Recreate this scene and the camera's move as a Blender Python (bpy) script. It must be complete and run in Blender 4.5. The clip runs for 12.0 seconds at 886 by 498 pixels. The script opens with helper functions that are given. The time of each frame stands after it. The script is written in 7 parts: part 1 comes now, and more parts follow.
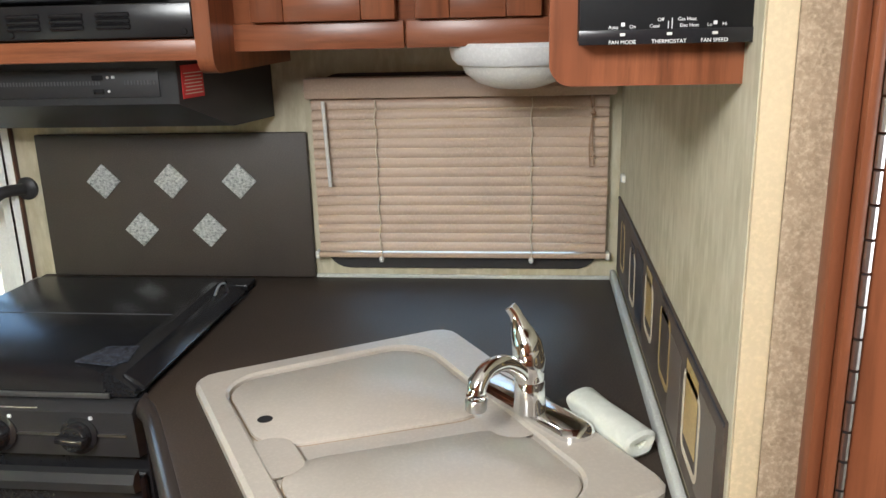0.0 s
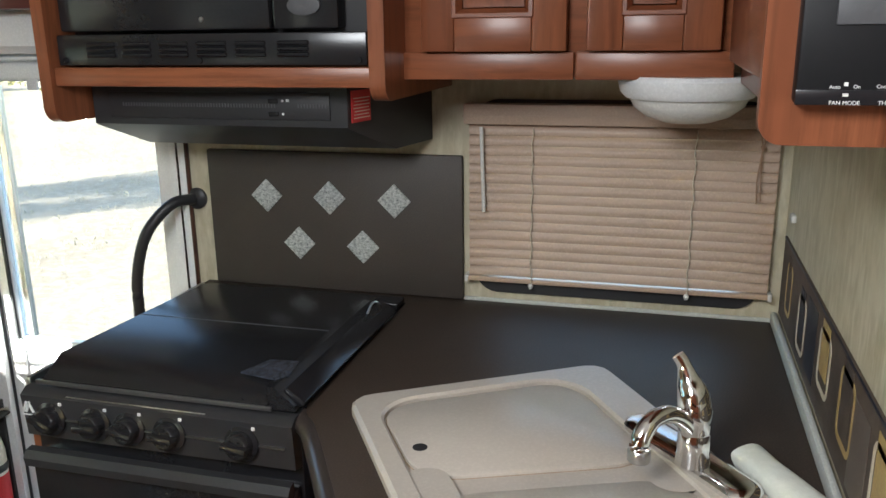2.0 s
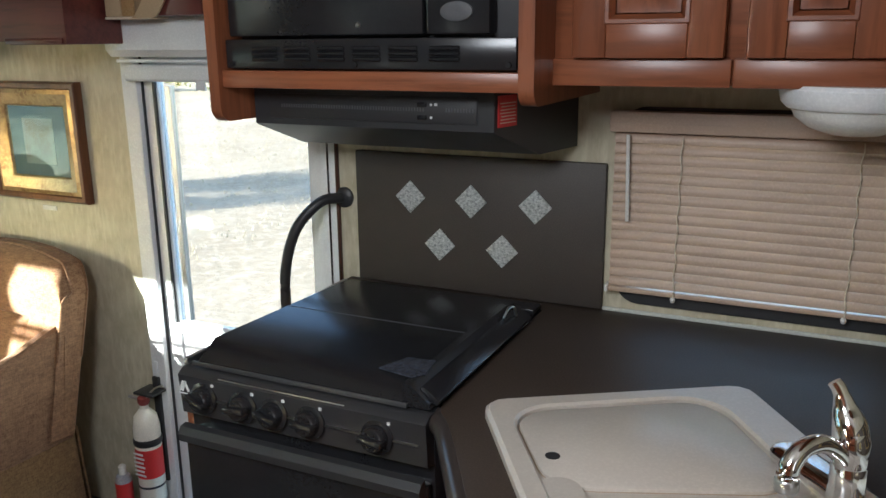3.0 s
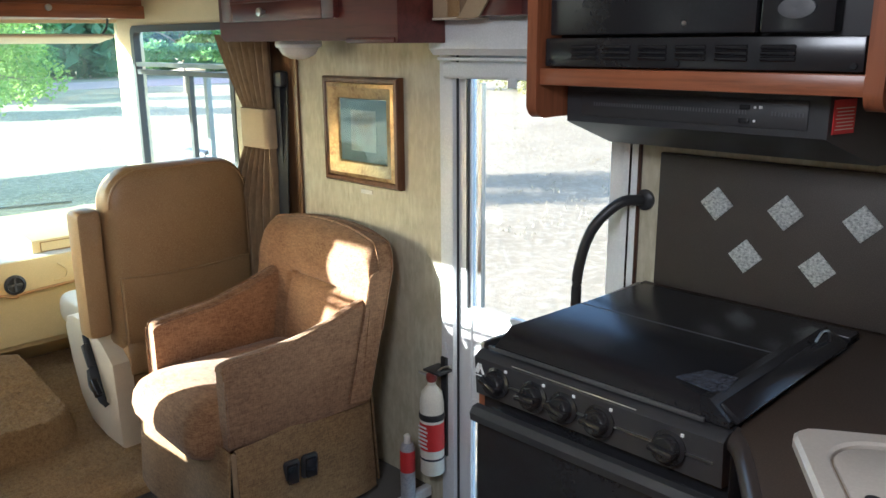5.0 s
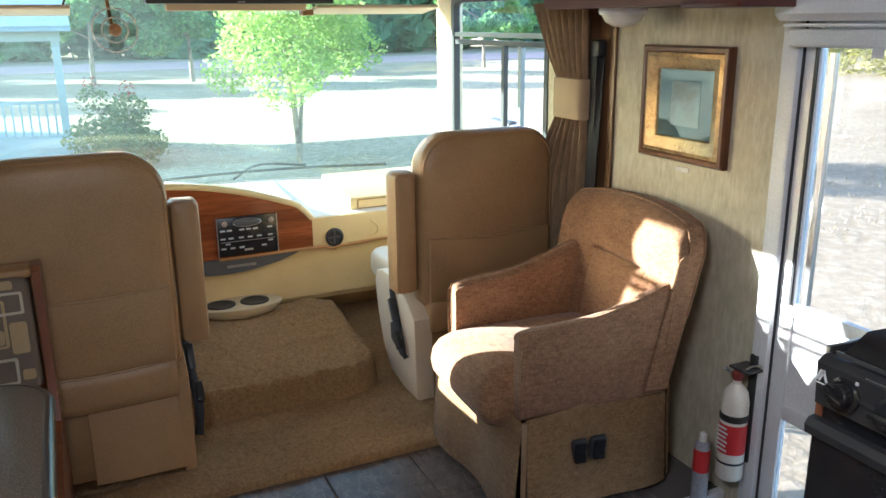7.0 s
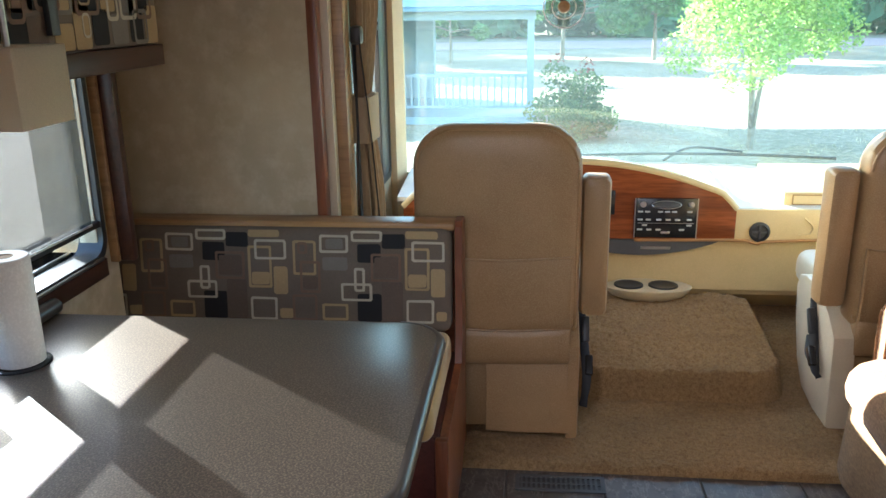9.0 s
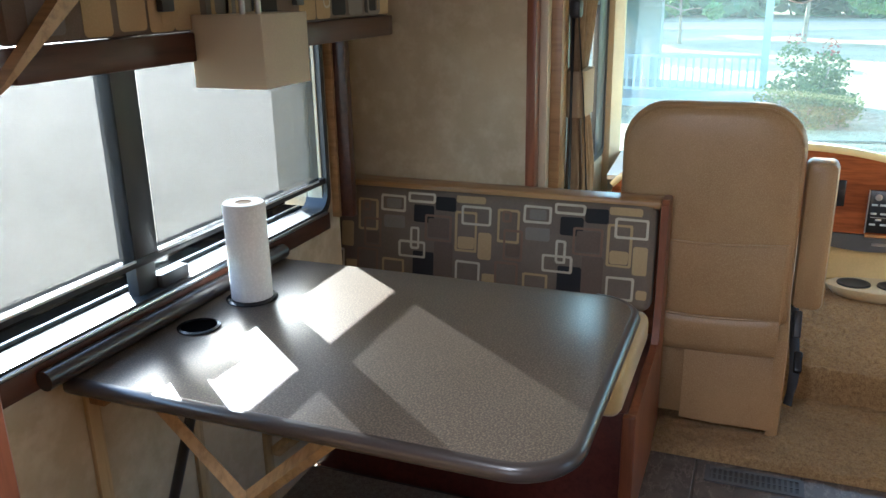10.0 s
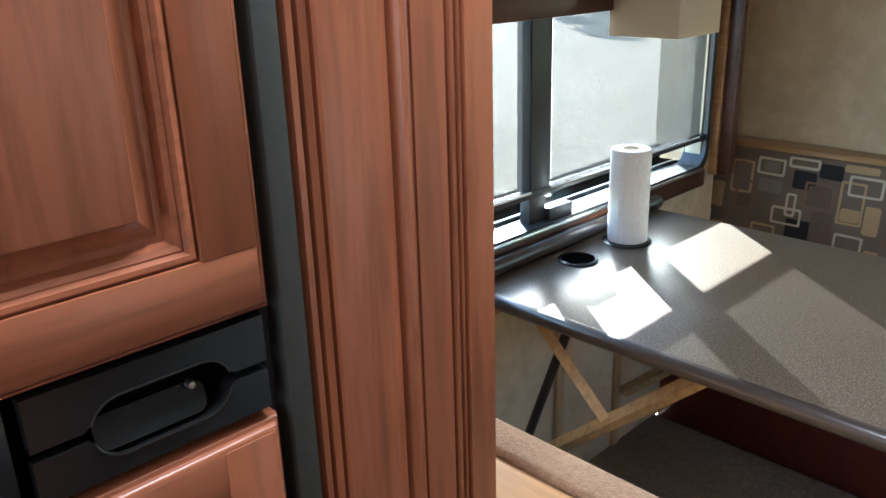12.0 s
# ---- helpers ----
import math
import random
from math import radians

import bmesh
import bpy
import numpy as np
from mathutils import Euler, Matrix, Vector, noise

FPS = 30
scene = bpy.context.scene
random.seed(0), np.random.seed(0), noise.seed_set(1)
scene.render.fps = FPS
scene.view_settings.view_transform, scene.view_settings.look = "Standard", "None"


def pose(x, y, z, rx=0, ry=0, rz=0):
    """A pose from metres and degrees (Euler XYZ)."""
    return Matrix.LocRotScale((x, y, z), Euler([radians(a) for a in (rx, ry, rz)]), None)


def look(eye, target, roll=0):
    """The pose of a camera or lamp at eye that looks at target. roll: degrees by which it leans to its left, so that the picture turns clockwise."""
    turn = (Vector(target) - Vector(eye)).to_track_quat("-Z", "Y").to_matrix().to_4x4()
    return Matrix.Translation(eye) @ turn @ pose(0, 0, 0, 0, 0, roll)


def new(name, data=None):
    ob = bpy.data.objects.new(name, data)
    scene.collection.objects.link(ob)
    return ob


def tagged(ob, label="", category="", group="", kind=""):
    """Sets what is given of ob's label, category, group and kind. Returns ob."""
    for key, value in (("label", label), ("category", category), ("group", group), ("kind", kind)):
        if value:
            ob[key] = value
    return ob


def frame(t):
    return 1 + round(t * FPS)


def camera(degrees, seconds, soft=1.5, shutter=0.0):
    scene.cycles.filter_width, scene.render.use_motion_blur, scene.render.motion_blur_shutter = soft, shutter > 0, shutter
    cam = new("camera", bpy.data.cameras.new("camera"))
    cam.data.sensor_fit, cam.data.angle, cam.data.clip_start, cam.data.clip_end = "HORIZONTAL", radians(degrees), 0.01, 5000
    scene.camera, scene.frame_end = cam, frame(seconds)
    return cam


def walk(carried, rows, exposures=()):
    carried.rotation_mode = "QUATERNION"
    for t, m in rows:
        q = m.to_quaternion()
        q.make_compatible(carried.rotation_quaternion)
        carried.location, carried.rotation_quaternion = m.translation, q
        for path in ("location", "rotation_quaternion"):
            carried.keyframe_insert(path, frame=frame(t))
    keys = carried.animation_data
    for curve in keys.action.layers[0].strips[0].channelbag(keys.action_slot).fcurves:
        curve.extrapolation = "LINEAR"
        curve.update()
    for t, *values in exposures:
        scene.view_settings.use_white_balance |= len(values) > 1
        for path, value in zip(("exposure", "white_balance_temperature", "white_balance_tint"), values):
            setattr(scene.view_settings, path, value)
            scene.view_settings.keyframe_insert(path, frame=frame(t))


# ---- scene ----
cam = camera(57.2, 12.0)
METRES, EYE, TILT, LEAN, TURN = 0.615, 1.455, 0.0, 0.0, 6.6
ROWS = [
    (0.0, 0.0, 0.0, 0.0, -0.41, -15.82, 1.44),
    (0.5, -0.0066, 0.0051, 0.0005, -0.13, -15.95, 1.38),
    (1.0, -0.0438, 0.0136, 0.023, 1.33, -15.74, 1.35),
    (1.5, -0.073, 0.0202, 0.0504, 4.73, -15.52, 1.18),
    (2.0, -0.0951, 0.0206, 0.0599, 8.78, -15.07, 0.73),
    (2.5, -0.1071, 0.0149, 0.0597, 14.4, -14.8, 0.68),
    (3.0, -0.112, 0.0123, 0.0594, 18.57, -14.57, 0.54),
    (3.2, -0.113, 0.0118, 0.0593, 20.72, -14.43, 0.6),
    (4.8, -0.1814, -0.0326, 0.0514, 36.37, -14.27, 0.38),
    (5.0, -0.1843, -0.0365, 0.0502, 38.31, -14.28, 0.38),
    (5.5, -0.1987, -0.0559, 0.0443, 43.77, -14.37, 0.27),
    (6.0, -0.2305, -0.0426, 0.0288, 48.45, -14.67, -0.21),
    (6.5, -0.3181, -0.0668, 0.0169, 53.21, -15.29, 0.02),
    (7.0, -0.3711, -0.0649, 0.0045, 58.26, -15.68, 0.51),
    (7.2, -0.3817, -0.0645, 0.002, 61.7, -15.7, 0.4),
    (8.8, -0.4125, 0.1034, -0.0081, 86.12, -16.47, 0.78),
    (9.0, -0.4082, 0.104, -0.011, 89.4, -16.68, 0.86),
    (9.5, -0.3868, 0.1072, -0.0253, 96.95, -17.11, 0.98),
    (10.0, -0.3343, 0.1414, -0.0361, 104.63, -17.83, 1.01),
    (10.5, -0.2398, 0.1008, -0.0426, 109.21, -18.35, 1.17),
    (11.0, -0.1671, 0.0951, -0.0556, 116.11, -19.08, 1.58),
    (11.5, -0.1239, 0.101, -0.0562, 123.48, -19.5, 1.39),
    (12.0, -0.1024, 0.0639, -0.0516, 128.79, -19.89, 1.67),
]
EXPOSURES = [(0.0, 4.1, 6200, 8), (1.5, 3.8, 6100, 8), (3.2, 3.4, 5800, 9), (5.0, 3.4, 5650, 11), (7.2, 3.3, 5700, 14), (9.0, 3.65, 5550, 14), (10.5, 3.9, 5400, 12), (12.0, 4.15, 5400, 10)]
walk(cam, [(t, pose(0, 0, EYE, TILT, LEAN, TURN) @ pose(METRES * x, METRES * y, METRES * z, 90 + pitch, roll, yaw)) for t, x, y, z, yaw, pitch, roll in ROWS], EXPOSURES)

from mathutils import noise

# ---- light ----
SUN_WAY = Vector((0.61, 0.79, -0.262)).normalized()
world = bpy.data.worlds.new("sky")
scene.world = world
world.use_nodes = True
wn = world.node_tree.nodes
sky = wn.new("ShaderNodeTexSky")
sky.sky_type = "NISHITA"
sky.sun_disc = False
sky.sun_elevation = math.asin(-SUN_WAY.z)
sky.sun_rotation = math.atan2(-SUN_WAY.x, -SUN_WAY.y)
world.node_tree.links.new(sky.outputs[0], wn["Background"].inputs[0])
wn["Background"].inputs[1].default_value = 0.15
sun = new("sun", bpy.data.lights.new("sun", "SUN"))
sun.data.energy = 5.0
sun.data.angle = radians(0.5)
sun.data.color = (1.0, 0.93, 0.82)
sun.matrix_basis = look((-20, -26, 12), Vector((-20, -26, 12)) + SUN_WAY)


def fill_lamp(name, m, sx, sy, watts, colour=(1.0, 0.985, 0.96)):
    """An added area lamp that fills the coach; no opening stands behind it."""
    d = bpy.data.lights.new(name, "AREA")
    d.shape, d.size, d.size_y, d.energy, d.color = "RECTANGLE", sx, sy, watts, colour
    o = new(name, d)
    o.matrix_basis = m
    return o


# Unseen fill lamps, added to brighten the kitchen and the aisle.
fill_lamp("roof_vent_light", pose(-0.5, -0.25, 1.98, 50), 0.5, 0.5, 2.4)
fill_lamp("rear_window_light", pose(1.15, 0.0, 1.35, 90, 0, 90), 1.0, 0.8, 0.9)



# ---- materials ----
def nodes_of(name):
    m = bpy.data.materials.new(name)
    m.use_nodes = True
    return m, m.node_tree.nodes, m.node_tree.links, m.node_tree.nodes["Principled BSDF"]


def mixed(n, l, fac, a, b):
    mx = n.new("ShaderNodeMix")
    mx.data_type = "RGBA"
    if hasattr(fac, "links"):
        l.new(fac, mx.inputs["Factor"])
    else:
        mx.inputs["Factor"].default_value = fac
    for sock, v in ((mx.inputs["A"], a), (mx.inputs["B"], b)):
        if hasattr(v, "links"):
            l.new(v, sock)
        else:
            sock.default_value = (*v, 1)
    return mx.outputs["Result"]


def noise_node(n, l, scale, detail=4, stretch=None, rough=0.6, place=False):
    tc = n.new("ShaderNodeTexCoord")
    mp = n.new("ShaderNodeMapping")
    mp.inputs["Scale"].default_value = stretch or (1, 1, 1)
    l.new(n.new("ShaderNodeNewGeometry").outputs["Position"] if place else tc.outputs["Object"], mp.inputs["Vector"])
    nz = n.new("ShaderNodeTexNoise")
    nz.inputs["Scale"].default_value = scale
    nz.inputs["Detail"].default_value = detail
    nz.inputs["Roughness"].default_value = rough
    l.new(mp.outputs[0], nz.inputs["Vector"])
    return nz.outputs["Fac"]


def ramp(n, l, fac, lo, hi):
    r = n.new("ShaderNodeMapRange")
    r.inputs["From Min"].default_value = lo
    r.inputs["From Max"].default_value = hi
    l.new(fac, r.inputs["Value"])
    return r.outputs[0]


def bumped(n, l, bsdf, fac, strength, dist=0.002):
    b = n.new("ShaderNodeBump")
    b.inputs["Strength"].default_value = strength
    b.inputs["Distance"].default_value = dist
    l.new(fac, b.inputs["Height"])
    l.new(b.outputs[0], bsdf.inputs["Normal"])


def surface(name, a, b=None, rough=0.5, metal=0.0, fine=200, coarse=6, bump=0.15, dist=0.001, stretch=None, c=None, spec=0.5, sheen=0.0):
    """A surface of colour a, worn to b in patches, with a fine grain."""
    m, n, l, p = nodes_of(name)
    b = b or tuple(v * 0.86 for v in a)
    c = c or tuple(v * 1.08 for v in a)
    big = ramp(n, l, noise_node(n, l, coarse, 5), 0.35, 0.68)
    small = noise_node(n, l, fine, 3, stretch)
    col = mixed(n, l, big, a, b)
    col = mixed(n, l, ramp(n, l, small, 0.45, 0.75), col, c)
    l.new(col, p.inputs["Base Color"])
    p.inputs["Roughness"].default_value = rough
    p.inputs["Metallic"].default_value = metal
    p.inputs["Specular IOR Level"].default_value = spec
    p.inputs["Sheen Weight"].default_value = sheen
    if bump:
        bumped(n, l, p, small, bump, dist)
    return m


def timber(name, a, b, axis="z", rough=0.32, scale=9.0):
    """Stained timber, its grain along the given axis."""
    m, n, l, p = nodes_of(name)
    st = {"x": (0.07, 1, 1), "y": (1, 0.07, 1), "z": (1, 1, 0.07)}[axis]
    grain = noise_node(n, l, scale * 6, 6, st, 0.7)
    wide = noise_node(n, l, scale, 3, st)
    col = mixed(n, l, ramp(n, l, wide, 0.35, 0.7), a, b)
    mu = n.new("ShaderNodeMath")
    mu.operation = "MULTIPLY"
    mu.inputs[1].default_value = 46.0
    l.new(wide, mu.inputs[0])
    sn = n.new("ShaderNodeMath")
    sn.operation = "SINE"
    l.new(mu.outputs[0], sn.inputs[0])
    half = n.new("ShaderNodeMath")
    half.operation = "MULTIPLY"
    half.inputs[1].default_value = 0.26
    l.new(ramp(n, l, sn.outputs[0], 0.35, 1.0), half.inputs[0])
    col = mixed(n, l, half.outputs[0], col, tuple(v * 0.55 for v in b))
    col = mixed(n, l, ramp(n, l, grain, 0.48, 0.78), col, tuple(v * 0.6 for v in b))
    l.new(col, p.inputs["Base Color"])
    p.inputs["Roughness"].default_value = rough
    p.inputs["Specular IOR Level"].default_value = 0.45
    bumped(n, l, p, grain, 0.08, 0.001)
    return m


def woven(name, a, b, scale=260, rough=0.9):
    """Coarse woven cloth of two yarns."""
    m, n, l, p = nodes_of(name)
    w1 = noise_node(n, l, scale, 2, (1, 1, 0.2), 0.5)
    w2 = noise_node(n, l, scale, 2, (0.2, 0.2, 1), 0.5)
    big = ramp(n, l, noise_node(n, l, 5, 3), 0.3, 0.7)
    mth = n.new("ShaderNodeMath")
    mth.operation = "ADD"
    l.new(w1, mth.inputs[0])
    l.new(w2, mth.inputs[1])
    slub = noise_node(n, l, 120, 3, (0.25, 0.25, 1), 0.6)
    f0 = n.new("ShaderNodeMath")
    f0.operation = "MULTIPLY_ADD"
    f0.inputs[1].default_value = 0.8
    l.new(slub, f0.inputs[0])
    l.new(mth.outputs[0], f0.inputs[2])
    f = ramp(n, l, f0.outputs[0], 1.1, 1.7)
    col = mixed(n, l, f, a, b)
    col = mixed(n, l, 0.25, col, mixed(n, l, big, a, tuple(v * 1.2 for v in b)))
    l.new(col, p.inputs["Base Color"])
    p.inputs["Roughness"].default_value = rough
    p.inputs["Sheen Weight"].default_value = 0.15
    p.inputs["Specular IOR Level"].default_value = 0.2
    bumped(n, l, p, mth.outputs[0], 0.3, 0.0015)
    return m


def pile(name, a, b, scale=160, dist=0.02, rough=0.95):
    """Deep carpet pile."""
    m, n, l, p = nodes_of(name)
    tuft = noise_node(n, l, scale, 3, None, 0.7)
    clump = noise_node(n, l, scale * 0.3, 4, None, 0.65)
    both = n.new("ShaderNodeMath")
    both.operation = "MULTIPLY_ADD"
    both.inputs[1].default_value = 0.8
    l.new(clump, both.inputs[0])
    l.new(tuft, both.inputs[2])
    sweep = noise_node(n, l, 5, 4, (1, 0.5, 1))
    col = mixed(n, l, ramp(n, l, both.outputs[0], 0.68, 1.15), b, a)
    part_dark = n.new("ShaderNodeMath")
    part_dark.operation = "MULTIPLY"
    part_dark.inputs[1].default_value = 0.5
    l.new(ramp(n, l, sweep, 0.48, 0.72), part_dark.inputs[0])
    col = mixed(n, l, part_dark.outputs[0], col, b)
    l.new(col, p.inputs["Base Color"])
    p.inputs["Roughness"].default_value = rough
    p.inputs["Specular IOR Level"].default_value = 0.1
    p.inputs["Sheen Weight"].default_value = 0.08
    bumped(n, l, p, both.outputs[0], 1.0, dist)
    return m


def pane_material(name, tint, gloss=1.0, haze=0.0):
    """Thin window glass: clear straight through, with a mirror's gloss at a slant."""
    m, n, l, p = nodes_of(name)
    n.remove(p)
    tr = n.new("ShaderNodeBsdfTransparent")
    tr.inputs[0].default_value = (*tint, 1)
    gl = n.new("ShaderNodeBsdfGlossy")
    gl.inputs["Roughness"].default_value = 0.02
    gl.inputs["Color"].default_value = (gloss, gloss, gloss, 1)
    lw = n.new("ShaderNodeLayerWeight")
    lw.inputs[0].default_value = 0.5
    pw = n.new("ShaderNodeMath")
    pw.operation = "POWER"
    pw.inputs[1].default_value = 4.0
    l.new(lw.outputs["Facing"], pw.inputs[0])
    fr = n.new("ShaderNodeMath")
    fr.operation = "MULTIPLY_ADD"
    fr.inputs[1].default_value, fr.inputs[2].default_value = 0.7, 0.03
    l.new(pw.outputs[0], fr.inputs[0])
    mx = n.new("ShaderNodeMixShader")
    l.new(fr.outputs[0], mx.inputs[0])
    l.new(tr.outputs[0], mx.inputs[1])
    l.new(gl.outputs[0], mx.inputs[2])
    out = mx.outputs[0]
    if haze:
        # Pale cyan veil: the dash's reflection on the glass put in as colour.
        tl = n.new("ShaderNodeBsdfTranslucent")
        tl.inputs[0].default_value = (0.62, 0.76, 0.76, 1)
        film = n.new("ShaderNodeMath")
        film.operation = "MULTIPLY"
        film.inputs[1].default_value = haze
        l.new(ramp(n, l, noise_node(n, l, 1.3, 4), 0.0, 0.7), film.inputs[0])
        md = n.new("ShaderNodeMixShader")
        l.new(film.outputs[0], md.inputs[0])
        l.new(out, md.inputs[1])
        l.new(tl.outputs[0], md.inputs[2])
        out = md.outputs[0]
    l.new(out, n["Material Output"].inputs[0])
    return m


def cloth_screen(name, colour, clear):
    """Thin woven shade that glows with the light behind it and lets some straight through."""
    m, n, l, p = nodes_of(name)
    n.remove(p)
    weave = noise_node(n, l, 700, 2)
    col = mixed(n, l, ramp(n, l, weave, 0.35, 0.7), tuple(v * 0.85 for v in colour), colour)
    tl = n.new("ShaderNodeBsdfTranslucent")
    df = n.new("ShaderNodeBsdfDiffuse")
    tr = n.new("ShaderNodeBsdfTransparent")
    l.new(col, tl.inputs[0])
    l.new(col, df.inputs[0])
    m1, m2 = n.new("ShaderNodeMixShader"), n.new("ShaderNodeMixShader")
    m1.inputs[0].default_value = 0.45
    m2.inputs[0].default_value = clear
    l.new(tl.outputs[0], m1.inputs[1])
    l.new(df.outputs[0], m1.inputs[2])
    l.new(m1.outputs[0], m2.inputs[1])
    l.new(tr.outputs[0], m2.inputs[2])
    l.new(m2.outputs[0], n["Material Output"].inputs[0])
    return m


def leafy(name, a, b):
    """Leaves with light coming through them, each clump of its own green."""
    m, n, l, p = nodes_of(name)
    g = n.new("ShaderNodeNewGeometry")
    col = mixed(n, l, g.outputs["Random Per Island"], a, b)
    l.new(col, p.inputs["Base Color"])
    p.inputs["Roughness"].default_value = 0.6
    tl = n.new("ShaderNodeBsdfTranslucent")
    l.new(col, tl.inputs[0])
    mx = n.new("ShaderNodeMixShader")
    mx.inputs[0].default_value = 0.45
    l.new(p.outputs[0], mx.inputs[1])
    l.new(tl.outputs[0], mx.inputs[2])
    l.new(mx.outputs[0], n["Material Output"].inputs[0])
    return m


def per_piece(name, a, b, rough=0.5, fine=60, bump=0.1):
    """Pieces that differ a little from one another."""
    m, n, l, p = nodes_of(name)
    oi = n.new("ShaderNodeObjectInfo")
    big = ramp(n, l, noise_node(n, l, 5, 5, None, 0.6, True), 0.3, 0.7)
    col = mixed(n, l, big, a, b)
    cloud = noise_node(n, l, 17, 6, None, 0.75, True)
    col = mixed(n, l, ramp(n, l, cloud, 0.5, 0.72), col, tuple(v * 0.45 for v in a))
    vein = n.new("ShaderNodeMath")
    vein.operation = "COMPARE"
    vein.inputs[1].default_value, vein.inputs[2].default_value = 0.5, 0.012
    l.new(noise_node(n, l, 6, 7, (1, 2.2, 1), 0.7, True), vein.inputs[0])
    soft = n.new("ShaderNodeMath")
    soft.operation = "MULTIPLY"
    soft.inputs[1].default_value = 0.5
    l.new(vein.outputs[0], soft.inputs[0])
    col = mixed(n, l, soft.outputs[0], col, tuple(v * 2.0 for v in b))
    dark = mixed(n, l, oi.outputs["Random"], (0.8, 0.8, 0.8), (1.15, 1.12, 1.1))
    mu = n.new("ShaderNodeMix")
    mu.data_type, mu.blend_type = "RGBA", "MULTIPLY"
    mu.inputs["Factor"].default_value = 1
    l.new(col, mu.inputs["A"])
    l.new(dark, mu.inputs["B"])
    l.new(mu.outputs["Result"], p.inputs["Base Color"])
    p.inputs["Roughness"].default_value = rough
    bumped(n, l, p, noise_node(n, l, fine, 4), bump, 0.002)
    return m


WALL = surface("wallpaper", (0.55, 0.5, 0.37), (0.43, 0.39, 0.27), 0.7, fine=70, coarse=14, bump=0.05, c=(0.62, 0.58, 0.45), stretch=(1, 1, 0.25))
WALL_TAN = surface("tan_wallpaper", (0.53, 0.43, 0.285), (0.42, 0.335, 0.215), 0.75, fine=16, coarse=3.5, bump=0.04, c=(0.58, 0.49, 0.345))
# Unseen ceiling, made pale so that it bounces more light onto the cabinets.
CEILING = surface("pale_ceiling_bounce", (0.76, 0.73, 0.66), rough=0.7, fine=120, bump=0.05)
CREAM = surface("cream_paint", (0.62, 0.5, 0.32), rough=0.5, bump=0.03)
WHITE = surface("white_aluminium", (0.78, 0.79, 0.8), rough=0.35, bump=0.02)
CHERRY = timber("cherry_upright", (0.29, 0.098, 0.043), (0.185, 0.058, 0.025), "z")
CHERRY_X = timber("cherry_lengthwise", (0.29, 0.098, 0.043), (0.185, 0.058, 0.025), "x")
CHERRY_Y = timber("cherry_crosswise", (0.29, 0.098, 0.043), (0.185, 0.058, 0.025), "y")
DARKWOOD = timber("dark_wood", (0.09, 0.035, 0.02), (0.05, 0.02, 0.012), "x")
OAK = timber("light_wood", (0.42, 0.24, 0.1), (0.3, 0.16, 0.07), "y")
PALE_OAK = timber("pale_wood", (0.5, 0.36, 0.19), (0.4, 0.27, 0.13), "z")
OAK_X = timber("light_wood_lengthwise", (0.42, 0.24, 0.1), (0.3, 0.16, 0.07), "x")
BLACK = surface("black_enamel", (0.016, 0.016, 0.018), rough=0.22, bump=0.02, coarse=9)
BLACK_MATT = surface("black_plastic", (0.03, 0.03, 0.032), rough=0.42, bump=0.06, fine=400, spec=0.45)
TRIM_BLACK = surface("black_trim", (0.03, 0.031, 0.027), rough=0.5, bump=0.03, spec=0.35)
ALLOY = surface("grey_alloy", (0.2, 0.23, 0.25), rough=0.4, metal=0.5, bump=0.03)
TRIM_DARK = surface("dark_plastic", (0.01, 0.01, 0.011), rough=0.5, bump=0.03, spec=0.2)
GREYP = surface("grey_plastic", (0.08, 0.08, 0.085), rough=0.5, bump=0.05)
CHROME = surface("chrome", (0.85, 0.85, 0.86), (0.78, 0.78, 0.8), 0.08, 1.0, bump=0.0)
STEEL = surface("brushed_steel", (0.6, 0.6, 0.6), rough=0.3, metal=1.0, bump=0.03)
BRASS = surface("gilt", (0.42, 0.29, 0.13), (0.2, 0.11, 0.045), 0.35, 0.45, fine=90, coarse=25, bump=0.1)
COUNTER = surface("brown_laminate", (0.05, 0.036, 0.027), (0.042, 0.03, 0.022), 0.52, fine=320, bump=0.03, c=(0.075, 0.055, 0.042), spec=0.3)
SPLASH = surface("speckled_laminate", (0.055, 0.045, 0.038), (0.045, 0.036, 0.03), 0.55, fine=500, bump=0.1, c=(0.1, 0.085, 0.07))
TABLETOP = surface("table_laminate", (0.085, 0.066, 0.05), (0.075, 0.058, 0.044), 0.3, fine=260, bump=0.02, c=(0.24, 0.19, 0.135), spec=0.4)
EDGE = surface("dark_edging", (0.05, 0.04, 0.035), rough=0.28, bump=0.02)
SINK = surface("sink_white", (0.54, 0.49, 0.43), (0.5, 0.45, 0.39), 0.28, bump=0.02)
BLIND = surface("beige_slats", (0.5, 0.37, 0.28), rough=0.45, bump=0.02)
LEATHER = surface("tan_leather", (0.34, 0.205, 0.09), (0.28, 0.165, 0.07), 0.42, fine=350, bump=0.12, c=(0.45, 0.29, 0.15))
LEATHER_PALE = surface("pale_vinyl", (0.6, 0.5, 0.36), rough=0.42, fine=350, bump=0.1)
TWEED = woven("brown_tweed", (0.13, 0.062, 0.03), (0.33, 0.185, 0.095), 340)
TWEED_SKIRT = woven("skirt_tweed", (0.1, 0.052, 0.022), (0.26, 0.158, 0.07), 340)
CARPET = pile("tan_shag", (0.54, 0.35, 0.165), (0.25, 0.15, 0.065), 230, 0.01)
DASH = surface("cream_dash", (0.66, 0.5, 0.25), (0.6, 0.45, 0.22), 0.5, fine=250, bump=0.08)
